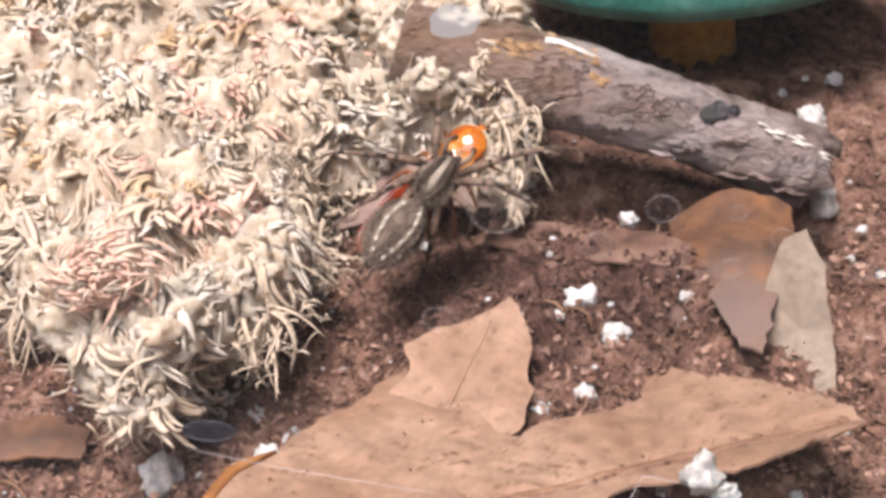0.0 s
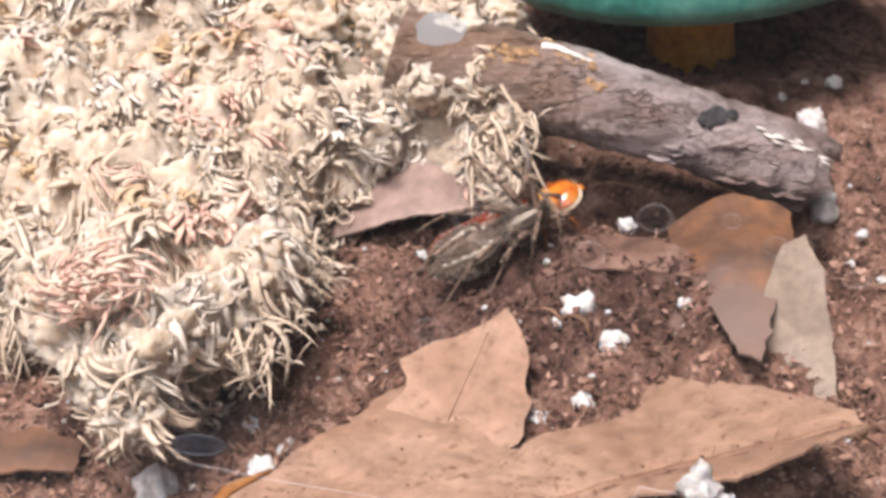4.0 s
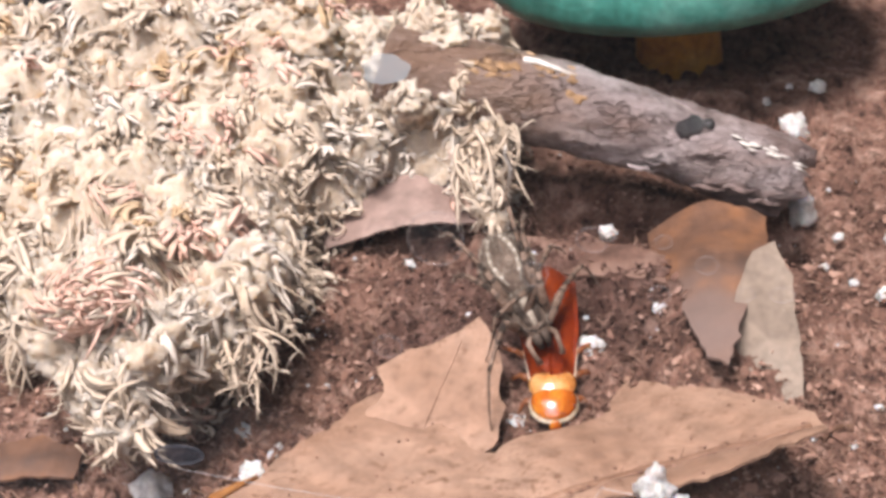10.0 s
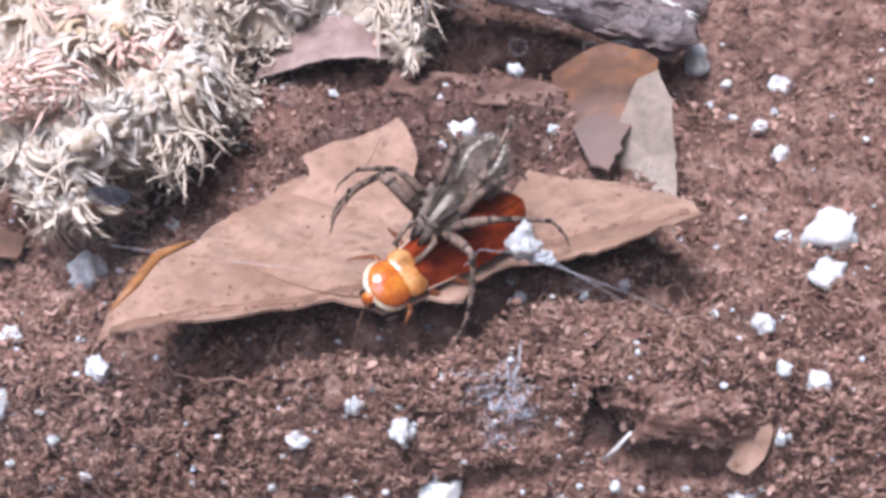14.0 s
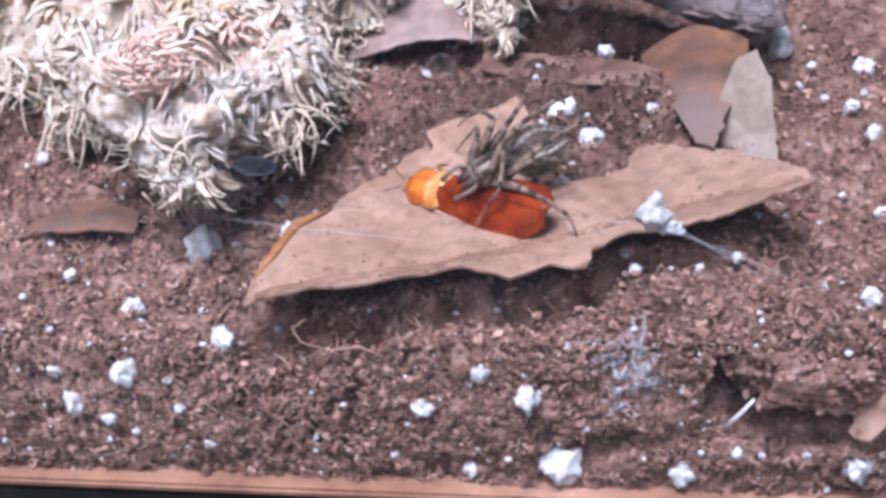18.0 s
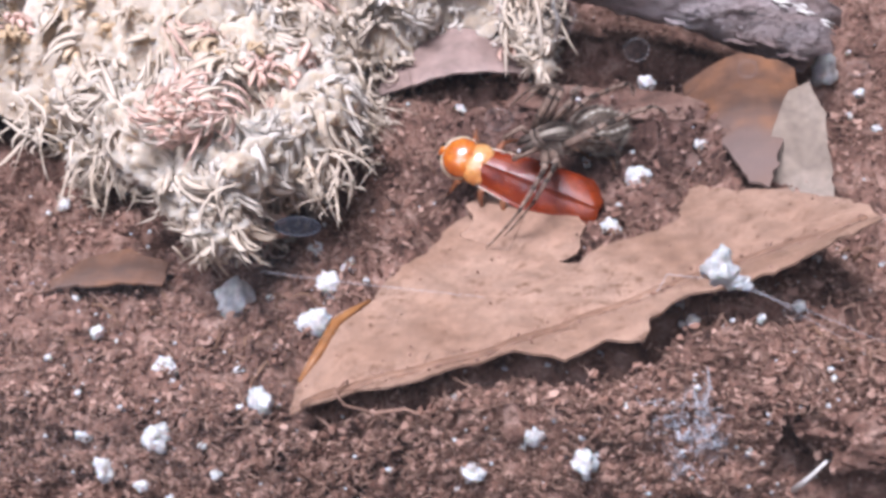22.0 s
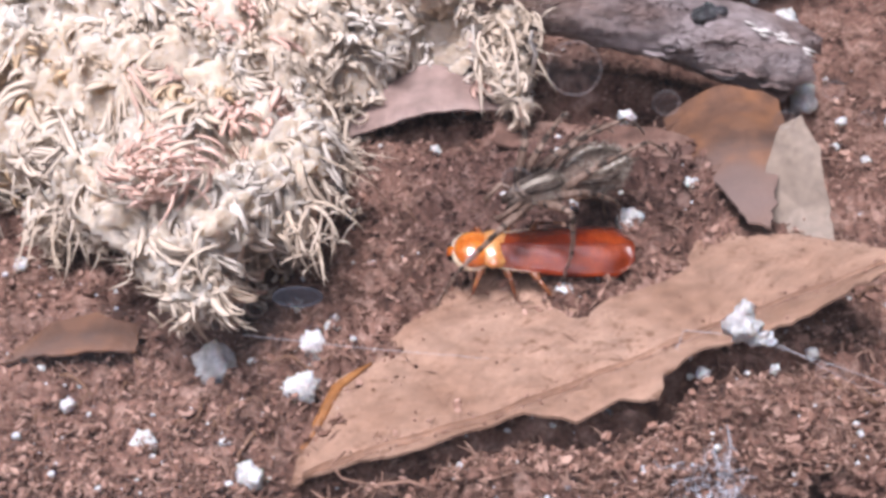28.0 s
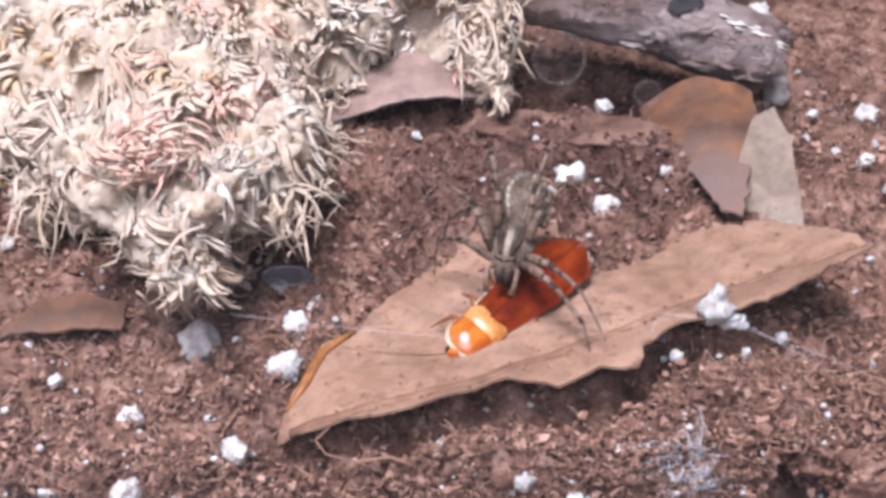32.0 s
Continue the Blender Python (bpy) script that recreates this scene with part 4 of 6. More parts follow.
def leaf_z(x, y):
    z = 3.674 + 0.2216 * x - 0.117 * y + 0.0043 * x * x - 0.00154 * x * y
    z -= 0.055 * max(0, -27.5 - x) ** 2 * min(1, max(0, (16 - y) / 10))
    d = y - rib_y(x)
    return z + 0.45 * math.exp(-(d / 1.1) ** 2) * -1 + 0.35 * noise.noise(Vector((x * 0.15, y * 0.15, 4))) + 0.12 * math.sin(1.1 * (x + 0.6 * abs(d)))


LEAF_PIVOT = (0.0, 15.0, 2.0)


def shifted(pts, c):
    return [(p[0] - c[0], p[1] - c[1], p[2] - c[2]) for p in pts]


def build_leaf():
    leaf = empty("oak_leaf", LEAF_PIVOT)
    tagged(leaf, "large dry tan leaf with a torn edge lying on the soil", "leaf")
    cx, cy, cz = LEAF_PIVOT
    out = [(x - cx, y - cy) for x, y in LEAF_EDGE_LINE]
    part("blade", sheet_from(out, lambda x, y: leaf_z(x + cx, y + cy) - cz, 1.0, 0.28, 0.16, 3), DRY_LEAF, leaf, "dry tan leaf blade with brown specks", smooth=False)
    pts = [(x, rib_y(x), leaf_z(x, rib_y(x)) + 0.1) for x in np.arange(-34, 14.5, 2.0)]
    part("midrib", tube(shifted(pts, LEAF_PIVOT), np.linspace(0.55, 0.3, len(pts)), 6, 0.6), LEAF_EDGE, leaf, "brown midrib with soil along it")
    pts = [(x, y, leaf_z(x, y) + 0.15) for x, y in ((-34.9, 7.9), (-33.8, 10.6), (-32.7, 14.4), (-31.6, 16.4), (-30.3, 18.2))]
    part("curled_edge", tube(shifted(pts, LEAF_PIVOT), [0.2, 0.5, 0.55, 0.4, 0.15], 8, 0.7), CURLED, leaf, "dark orange curled leaf edge")
    rnd = random.Random(4)
    for k in range(9):
        x = -29 + k * 4.6
        if -13 < x < -4:
            continue
        line = []
        for m in range(6):
            px, py = x + 0.55 * m + 0.5, rib_y(x) + m * 2.2
            if inside(px, py, LEAF_EDGE_LINE):
                line.append((px, py, leaf_z(px, py) - 0.02))
        if len(line) > 2:
            part("side_vein", tube(shifted(line, LEAF_PIVOT), np.linspace(0.1, 0.03, len(line)), 5, 0.3), DRY_LEAF, leaf)
    specks = []
    while len(specks) < 620:
        x, y = rnd.uniform(-35, 14), rnd.uniform(5, 36)
        if inside(x, y, LEAF_EDGE_LINE) and (abs(y - rib_y(x)) < 1.3 * rnd.random() + 0.4 or rnd.random() < 0.05):
            r = 0.04 + 0.12 * rnd.random() ** 3
            specks.append(ball(r, r, r * 0.7, (x - cx, y - cy, leaf_z(x, y) + 0.12 - cz), 6, 4, 0.3, len(specks), 2))
    tagged(part("soil_specks", join(*specks), CRUMB, leaf, "dark soil crumbs stuck to the leaf"), kind="stuff")
    flap = empty("leaf_flap", (-17.5 - cx, 29.5 - cy, leaf_z(-17.5, 29.5) - cz))
    flap.parent = leaf
    lobe = [(-6.8, -1), (-5.2, 3.0), (-6.2, 6.2), (-3.5, 8.2), (0.6, 10.0), (2.6, 12.2), (4.4, 10.5), (5.0, 8), (5.6, 6.2), (5.2, 4.2), (6.2, 2), (5.5, -2.5), (2, -5), (-3, -4)]
    part("torn_lobe", sheet_from(lobe, lambda x, y: 0.25 + 0.4 * noise.noise(Vector((x * 0.2, y * 0.2, 7))) - 0.012 * x * x, 1.0, 0.25, 0.14, 6), DRY_LEAF, flap, "upright torn lobe of the tan leaf", smooth=False)
    vein = [(-1 + 0.4 * k, -2 + 1.9 * k, 0.27 + 0.4 * noise.noise(Vector(((-1 + 0.4 * k) * 0.2, (-2 + 1.9 * k) * 0.2, 7)))) for k in range(7)]
    part("lobe_vein", tube(vein, np.linspace(0.14, 0.04, 7), 5, 0.4), DRY_LEAF, flap)
    return leaf, flap


oak_leaf, leaf_flap = build_leaf()


def small_leaf(name, outline, height, mat, label, at, turn, jag=0.12, vein=None):
    ob = empty(name, at, turn)
    tagged(ob, label, "leaf")
    part("blade", sheet_from(outline, height, 0.9, 0.25, jag, len(outline)), mat, ob, smooth=False)
    if vein:
        pts = [(x, y, height(x, y) + 0.1) for x, y in vein]
        part("midrib", tube(pts, np.linspace(0.4, 0.15, len(pts)), 5, 0.7), LEAF_EDGE, ob)
    return ob


small_leaf("rust_leaf", [(-8.0, 13), (-1, 14.5), (4.8, 12.5), (4.4, 3), (2.4, -6), (1.2, -13), (0.2, -17.0), (-1.6, -15.5), (-4.2, -6), (-6.2, 3)], lambda x, y: 1.7 - 0.05 * x * x + 0.3 * math.sin(y * 0.5), RUST_LEAF, "rust-brown dry leaf half under the stick", (6.2, 49.5, -1.3), (-4, 0, 0), 0.15)
small_leaf("grey_leaf", [(-4.6, -8), (-4.0, -2), (-3.1, 4.4), (-1.6, 8.6), (0.3, 9.6), (2.0, 6.2), (3.0, -2), (3.4, -8), (0, -9)], lambda x, y: 0.02 * x * x, GREY_LEAF, "grey translucent leaf tip standing upright in the soil", (10.2, 39.8, -1.3), (37, 0, -4), 0.06)
small_leaf("brown_leaf_strip", [(-13, 5), (-6, 5.5), (0, 3.5), (7, 0), (13, -4), (10, -6), (3, -4), (-5, -1.5), (-13, 0)], lambda x, y: 0.8 + 0.5 * math.sin(0.3 * x), DULL_LEAF, "dull brown leaf strip pressed flat on the soil", (-7.0, 55.0, -2.5), (0, 0, 0), 0.15)
small_leaf("mauve_leaf", [(-11.5, -3.4), (-8, 1.5), (-2, 4.6), (5, 4.5), (9.5, 1.5), (10, -1.2), (4, -2.6), (-4, -3.6)], lambda x, y: 3.4 - 0.03 * x * x + 0.12 * y, MAUVE_LEAF, "mauve-brown curled leaf under the moss edge", (-28.0, 63.0, -2.0), (10, 0, 5), 0.1)
small_leaf("brown_leaf_chip", [(-6, -1), (-3, 3), (2, 4), (6, 2.5), (6, -1), (0, -1.8)], lambda x, y: 1.2 - 0.03 * x * x, RUST_LEAF, "small brown leaf chip on the soil", (-57.0, 20.5, -1.2), (0, 0, 6), 0.15)
small_leaf("tan_leaf_scrap", [(-1.6, -2.4), (-0.9, 1), (0.8, 2.2), (1.6, 1.4), (1.3, -0.8), (0.2, -2.8)], lambda x, y: 0.6 - 0.04 * x * x, DRY_LEAF, "tan leaf scrap beside the soil clod", (19.2, 2.2, -6.3), (62, 0, -25), 0.15)


# ---- toadstool ornament ----
def build_toadstool():
    ob = empty("toadstool_ornament", (1.4, 117, -9.8))
    tagged(ob, "glazed toadstool ornament with ochre stem and green cap", "ornament")
    n, seg = 12, 36
    v = []
    for i in range(n):
        z = i * 20 / (n - 1)
        r = 6.3 - 0.4 * math.sin(i / (n - 1) * math.pi) + (0.4 if i == 0 else 0)
        for k in range(seg):
            th = 2 * math.pi * k / seg
            w = r * (1 + 0.02 * noise.noise(Vector((math.cos(th) * 2, math.sin(th) * 2, z * 0.3))))
            v.append((w * math.cos(th), w * math.sin(th), z))
    f = [(i * seg + k, i * seg + (k + 1) % seg, (i + 1) * seg + (k + 1) % seg, (i + 1) * seg + k) for i in range(n - 1) for k in range(seg)]
    f += [tuple(range(seg))[::-1], tuple((n - 1) * seg + k for k in range(seg))]
    part("stem", (v, f), OCHRE, ob, "ochre glazed stem")
    prof = [(0, 19.5), (12, 18.0), (22, 16.5), (26.5, 17.2), (28, 19.5), (27.5, 24), (23, 30), (15, 35), (6, 37), (0, 37.3)]
    seg, v = 72, []
    for r, z in prof:
        for k in range(seg):
            th = 2 * math.pi * k / seg
            groove = 1 + (0.012 * math.sin(th * 36) + 0.012 * noise.noise(Vector((th * 9, z * 0.3, 2)))) * (r > 20)
            v.append((r * groove * math.cos(th), r * groove * math.sin(th), z))
    f = [(i * seg + k, i * seg + (k + 1) % seg, (i + 1) * seg + (k + 1) % seg, (i + 1) * seg + k) for i in range(len(prof) - 1) for k in range(seg)]
    part("cap", (v, f), GREEN, ob, "green grooved glazed cap")


build_toadstool()


# ---- perlite ----
GRAINS = [(-57.3, 2.6, -4.7, 1.3), (-53.6, 2.6, -4.6, 0.8), (-46.8, 2.6, -4.7, 1.26), (-52.1, 2.7, -8.4, 1.44), (-48.7, 2.7, -10.3, 0.72), (-39.2, 2.6, -12.8, 0.71), (-41.7, 2.7, -8.7, 0.56), (-47.8, 10.3, -3.2, 1.02), (-55.6, 14.3, -2.3, 0.76), (-19.2, 2.7, -7.8, 0.93), (-13.9, 3.7, -4.5, 0.99), (-9.9, 2.6, -6.4, 1.18), (-6.9, 2.7, -14.0, 1.91), (-18.8, 8.5, -4.6, 0.41), (-18.9, 16.7, -6.1, 0.72), (-0.8, 8.2, -2.1, 0.4), (-7.1, 15.0, -6.5, 0.56), (-6.6, 5.1, -2.9, 0.65), (21.1, 21.1, -8.9, 1.19), (23.9, 36.3, -9.3, 0.98), (25.5, 68.5, -8.9, 1.35), (22.1, 52.9, -5.9, 1.06), (24.2, 48.6, -6.7, 1.04), (15.6, 74.3, -8.4, 1.97), (16.3, 19.5, -6.5, 0.64), (18.2, 2.7, -13.1, 1.23), (3.5, 2.6, -14.2, 1.22), (-15.3, 2.7, -14.9, 0.83), (8.1, 2.7, -11.9, 0.54), (-22.0, 2.6, -13.3, 0.5), (-8.7, 32.2, -3.1, 1.17), (-46.2, 2.6, -11.6, 0.4), (-29.2, 2.6, -13.2, 0.39), (19.6, 104.9, -7.6, 1.22), (15.8, 93.6, -7.6, 1.92), (19.1, 68.3, -8.4, 0.68), (-9.6, 43.6, -1.3, 1.75), (-11.6, 42.0, -1.5, 0.62), (-6.1, 38.5, -1.4, 1.15), (0.2, 44.0, -0.7, 0.7), (-12.4, 30.4, -4.0, 1.05), (-37.6, 28.7, -3.0, 0.76), (-43.7, 19.7, -2.9, 2.08), (-31.4, 35.2, -3.0, 0.42), (16.8, 59.0, -6.2, 0.48), (19.4, 55.2, -5.8, 0.62), (-5.7, 61.2, -2.5, 1.07), (12.9, 101.7, -7.6, 0.56), (16.1, 105.9, -7.6, 0.49), (-35.5, 16.4, -2.9, 1.54), (-35.2, 22.7, -3.2, 1.16), (-33.9, 25.8, -3.4, 1.06), (-38.0, 6.2, -3.7, 1.16), (-0.9, 16.3, -2.3, 0.57), (-40.9, 9.8, -3.1, 0.46), (8.4, 18.7, -2.5, 0.63), (-26.8, 56.2, -2.6, 0.66), (-67.6, 36.7, -2.4, 0.83), (3.3, 8.2, -1.6, 0.29), (4.9, 15.8, -1.7, 0.41), (28.4, 37.7, -10.3, 3.29), (27.6, 28.1, -8.7, 2.06), (23.9, 57.1, -6.3, 0.69), (21.5, 4.7, -0.6, 0.73), (24.4, 5.0, -2.2, 1.11), (21.5, 2.6, -5.8, 0.74), (-2.0, 18.5, -2.1, 0.59), (17.0, 30.6, -6.4, 0.44)]


def build_perlite():
    shapes = []
    for k in range(9):
        v, f = ball(1, 0.85 + 0.1 * (k % 3), 0.8, (0, 0, 0), 18, 12, 0.55, k + 1, 1.5)
        shapes.append(mesh_from("perlite", v * MM, f, PERLITE, smooth=True))
    rnd = random.Random(11)
    for k, (x, y, z, r) in enumerate(GRAINS):
        for _ in range(3 if y < 4 else 0):
            step = bank_at(x, z) - 0.1 - y
            y, z = y + step, max(-14.6, z - 0.75 * step)
        ob = new("perlite_grain", shapes[k % 9])
        ob.matrix_basis = pose(x * MM, y * MM, (z + 0.1 * r) * MM, rnd.uniform(0, 360), rnd.uniform(0, 360), rnd.uniform(0, 360)) @ Matrix.Diagonal((r, r * rnd.uniform(0.85, 1.1), r, 1))
        tagged(ob, "white lumpy perlite grain in the brown soil" if r > 0.9 else "tiny white perlite grain in the brown soil", "perlite", "perlite grains in the soil")


build_perlite()


def build_white_bits():
    rnd = random.Random(17)
    bits = []
    for k in range(900):
        x, y = rnd.uniform(-75, 40), 4.4 + 80 * rnd.random() ** 2
        if moss_at(x, y)[0] > 0:
            continue
        r = 0.1 + 0.36 * rnd.random() ** 3
        if rnd.random() < 0.4:
            z = rnd.uniform(-14.5, float(soil_height(x, 4.4)))
            y = bank_at(x, z) - 0.1
        else:
            z = float(soil_height(x, y)) + rugged(x, y) + 0.2
        bits.append(ball(r, r * rnd.uniform(0.6, 1), r * 0.8, (x, y, z), 7, 5, 0.5, k, 1.7))
    tagged(part("perlite_dust", join(*bits), PERLITE), "tiny white perlite crumbs strewn in the soil", "perlite", kind="stuff")


build_white_bits()
v_, f_ = join(ball(1.5, 1.2, 1.9, (0, 0, 0.4), 20, 14, 0.6, 21, 1.6), ball(1.1, 0.9, 0.8, (1.5, 0.2, -1.2), 18, 12, 0.6, 22, 1.6), ball(0.7, 0.7, 0.6, (2.4, 0.3, -1.7), 14, 10, 0.6, 23, 1.6))
chunk = part("perlite_chunk", (v_ * 0.78 + (1.0, 6.2, 10.2), f_), PERLITE)
tagged(chunk, "bright white perlite chunk held in silk over the leaf", "perlite")


# ---- loose soil ----
def chips(rnd):
    """Flat broken flakes of coir, lying over the soil and pressed against the glass."""
    verts, faces = [], []

    def flake(at, normal, size):
        n = Vector(normal).normalized()
        a = n.orthogonal().normalized()
        a.rotate(Matrix.Rotation(rnd.uniform(0, math.tau), 3, n))
        b, k0, sides = n.cross(a), len(verts), rnd.randint(4, 6)
        wide, thick = size * rnd.uniform(0.3, 0.75), rnd.uniform(0.05, 0.12)
        ring = []
        for k in range(sides):
            q = math.tau * (k + rnd.uniform(-0.3, 0.3)) / sides
            ring.append(Vector(at) + a * size * math.cos(q) * rnd.uniform(0.7, 1.1) + b * wide * math.sin(q) * rnd.uniform(0.7, 1.1) + n * rnd.uniform(-0.05, 0.05))
        for p in ring:
            verts.append(p + n * thick)
        for p in ring:
            verts.append(p - n * 0.1)
        faces.append(tuple(k0 + k for k in range(sides)))
        for k in range(sides):
            j = (k + 1) % sides
            faces.append((k0 + k, k0 + sides + k, k0 + sides + j, k0 + j))

    for k in range(15000):
        x, y = rnd.uniform(-78, 42), 4.0 + 70 * rnd.random() ** 1.7
        if moss_at(x, y)[0] > 1:
            continue
        z = float(soil_height(x, y)) + rugged(x, y)
        flake((x, y, z + 0.1), (rnd.gauss(0, 0.5), rnd.gauss(-0.25, 0.5), 1), 0.18 + 0.55 * rnd.random() ** 2.5)
    for k in range(9000):
        x = rnd.uniform(-80, 45)
        z = rnd.uniform(-15, float(soil_height(x, 4.4)))
        flake((x, max(0.25, bank_at(x, z) - 0.1), z), (rnd.gauss(0, 0.35), -1, rnd.gauss(0.2, 0.35)), 0.16 + 0.5 * rnd.random() ** 2.2)
    tagged(part("coir_chips", (verts, faces), CHIP, smooth=False), "broken brown coir flakes lying over the soil", "coir", kind="stuff")


def build_litter():
    rnd = random.Random(2)
    fibres, crumbs = [], []
    for k in range(17000):
        x, y = rnd.uniform(-78, 42), 4.0 + 92 * rnd.random() ** 1.5
        if moss_at(x, y)[0] > 1:
            continue
        z = float(soil_height(x, y)) + rugged(x, y)
        a, size, lift = rnd.uniform(0, math.tau), rnd.uniform(0.5, 2.0) * (2.2 if rnd.random() < 0.07 else 1), rnd.uniform(-0.45, 0.55)
        bend = rnd.gauss(0, 0.9)
        p, pts = np.array((x, y, z + 0.15 - lift * size * 0.4)), []
        for t in range(4):
            pts.append(p.copy())
            p = p + size / 3 * np.array((math.cos(a), math.sin(a), lift))
            a += bend * 0.6
        if min(q[1] for q in pts) < 0.5:
            continue
        w = rnd.uniform(0.04, 0.15)
        fibres.append(tube(pts, [w * 0.7, w, w * 0.9, w * 0.4], 3, 0.6))
    for k in range(9000):
        x, y = rnd.uniform(-80, 45), 4.0 + 90 * rnd.random() ** 1.5
        if inside(x, y, MOSS_EDGE):
            continue
        r = rnd.uniform(0.1, 0.34) * (1 if rnd.random() < 0.95 else 1.9)
        z = float(soil_height(x, y)) + rugged(x, y)
        crumbs.append(ball(r, r * rnd.uniform(0.4, 1), r * rnd.uniform(0.4, 0.8), (x, y, z), 6, 4, 1.5, k, 2.3))
    for k in range(11000):
        x = rnd.uniform(-80, 45)
        top = float(soil_height(x, 4.4))
        z = rnd.uniform(-15, top)
        near = bank_at(x, z)
        r = rnd.uniform(0.12, 0.36)
        if k % 5 < 2:
            crumbs.append(ball(r, 0.5 * r, r * 0.8, (x, near, z), 6, 4, 1.4, k, 2.2))
        else:
            a, size, deep = rnd.uniform(0, math.tau), rnd.uniform(0.6, 2.2), near - rnd.uniform(0, 0.4)
            fibres.append(tube([(x + size * t * math.cos(a + t), max(0.15, deep + 0.5 * t), z + size * t * math.sin(a + t)) for t in (-0.5, 0, 0.5)], [0.06, 0.13, 0.05], 3, 0.6))
    chips(rnd)
    tagged(part("coir_fibres", join(*fibres), COIR), "loose brown coir fibres strewn over the soil", "coir", kind="stuff")
    tagged(part("soil_crumbs", join(*crumbs), CRUMB), "small dark soil crumbs strewn over the ground", "soil", kind="stuff")


build_litter()


def build_clod():
    v, f = ball(5.4, 3.4, 2.5, (13.9, 3.6, -3.2), 90, 54, 0.5, 31, 1.5)
    v = np.array([p + np.array((0.3, -0.8, 0.9)) * (0.8 * noise.noise(Vector(p) * 0.7) + 0.5 * noise.noise(Vector(p) * 1.8)) for p in v])
    v[:, 1] = np.maximum(v[:, 1], 0.25)
    clod = part("soil_clod", (v, f), SOIL)
    tagged(clod, "crumbly brown clod of soil against the glass", "soil")
    rnd, bits = random.Random(41), []
    for k in range(900):
        p = v[rnd.randrange(len(v))]
        if p[1] > 5:
            continue
        r = rnd.uniform(0.1, 0.32)
        q = p + (rnd.gauss(0, 0.1), -0.1, rnd.gauss(0, 0.1))
        q[1] = max(q[1], 0.45)
        bits.append(ball(r, r * 0.8, r * rnd.uniform(0.6, 1), tuple(q), 6, 4, 0.8, k, 1.9))
    tagged(part("clod_crumbs", join(*bits), CRUMB, clod), kind="stuff")


build_clod()


def twig(points, r, mat, name, label):
    tagged(part(name, tube(points, np.linspace(r, r * 0.5, len(points)), 6), mat), label, name.replace("_", " "))


def lying(pts, up=0.25):
    return [(x, y, float(soil_height(x, y)) + rugged(x, y) + up) for x, y in pts]


def roots():
    """Long thin roots that lie loosely over the soil."""
    rnd = random.Random(23)
    for x, y in ((-58, 18), (-54, 15), (-52, 22), (-47, 12), (-42, 10), (-38, 16), (-36, 12), (-33, 20), (12, 12), (16, 14), (10, 9), (-24, 40), (-8, 40), (2, 58), (18, 34), (22, 26)):
        a, pts = rnd.uniform(0, math.tau), []
        for m in range(9):
            pts.append((x, y, float(soil_height(x, y)) + rugged(x, y) + 0.25 + 0.5 * rnd.random()))
            x, y = x + 0.95 * math.cos(a), max(4.6, y + 0.95 * math.sin(a))
            a += rnd.gauss(0, 0.35)
        ob = part("root", tube(pts, np.array((0.5, 0.9, 1, 1, 0.95, 0.9, 0.8, 0.6, 0.2)) * rnd.uniform(0.1, 0.2), 5), ROOT)
        tagged(ob, "thin wiry brown root lying on the soil", "root", "roots on the soil")


roots()


def silk_film():
    rnd = random.Random(14)
    flakes = []
    for k in range(150):
        p, d = np.array((rnd.gauss(-1.1, 1.2), 0.0, rnd.gauss(-3.4, 1.4))), rnd.uniform(0, math.tau)
        pts, n_ = [], rnd.uniform(0.2, 0.5)
        for m in range(6):
            p[1] = max(0.35, bank_at(p[0], min(p[2], -1.0)) - 0.35)
            pts.append(p.copy())
            p = p + (n_ * math.cos(d), 0, n_ * math.sin(d))
            d += rnd.gauss(0, 0.9)
        flakes.append(tube(pts, rnd.uniform(0.02, 0.08), 4, 0.5))
    tagged(part("silk_film", join(*flakes), SILK_FILM), "whitish crumpled silk film stuck in the soil", "silk")


silk_film()
twig(lying([(-29.5, 4.6), (-27, 4.0), (-24.5, 3.7), (-22.5, 3.6)], 0.5), 0.22, COIR, "twig", "thin pale twig lying on the soil")
twig([(-29.6, 5.6, -0.4), (-30.6, 4.4, -0.6), (-29.8, 3.8, -1.6), (-27.5, 3.6, -2.2), (-25.2, 3.4, -3.2)], 0.12, COIR, "root_hair", "curled pale root hair by the leaf")
twig([(7.0, 3.0, -9.5), (8.2, 2.6, -7.6), (9.4, 2.4, -5.6)], 0.28, FIBRE_WHITE, "straw", "short pale straw standing in the soil")
twig([(-11.5, 3.2, -10.5), (-9.0, 2.6, -11.6), (-6.5, 2.4, -12.2)], 0.3, COIR, "twig", "short brown twig lying on the soil")
twig(lying([(14.5, 14.0), (17.5, 11.5), (20.0, 9.0)], 0.8), 0.25, COIR, "twig", "thin pale twig lying on the soil")
twig([(-14.2, 70.6, 14.2), (-12.6, 70.4, 14.0), (-10.4, 70.2, 13.0), (-7.6, 70.0, 11.7)], 0.42, FIBRE_WHITE, "white_fibre", "white fibre lying on the stick")
twig([(-15.8, 60.5, 4.2), (-15.2, 60.2, 6.6), (-15.7, 60.0, 8.2), (-15.5, 59.8, 9.4)], 0.3, FIBRE_WHITE, "white_fibre", "small curled white fibre by the moss")
twig([(-3.8, 6.0, 8.5), (-3.0, 9.0, 8.0), (1.0, 6.2, 9.5), (9.5, 5.0, 6.5), (14.5, 5.2, 3.6)], 0.03, SILK, "silk_thread", "fine silk thread across the leaf")
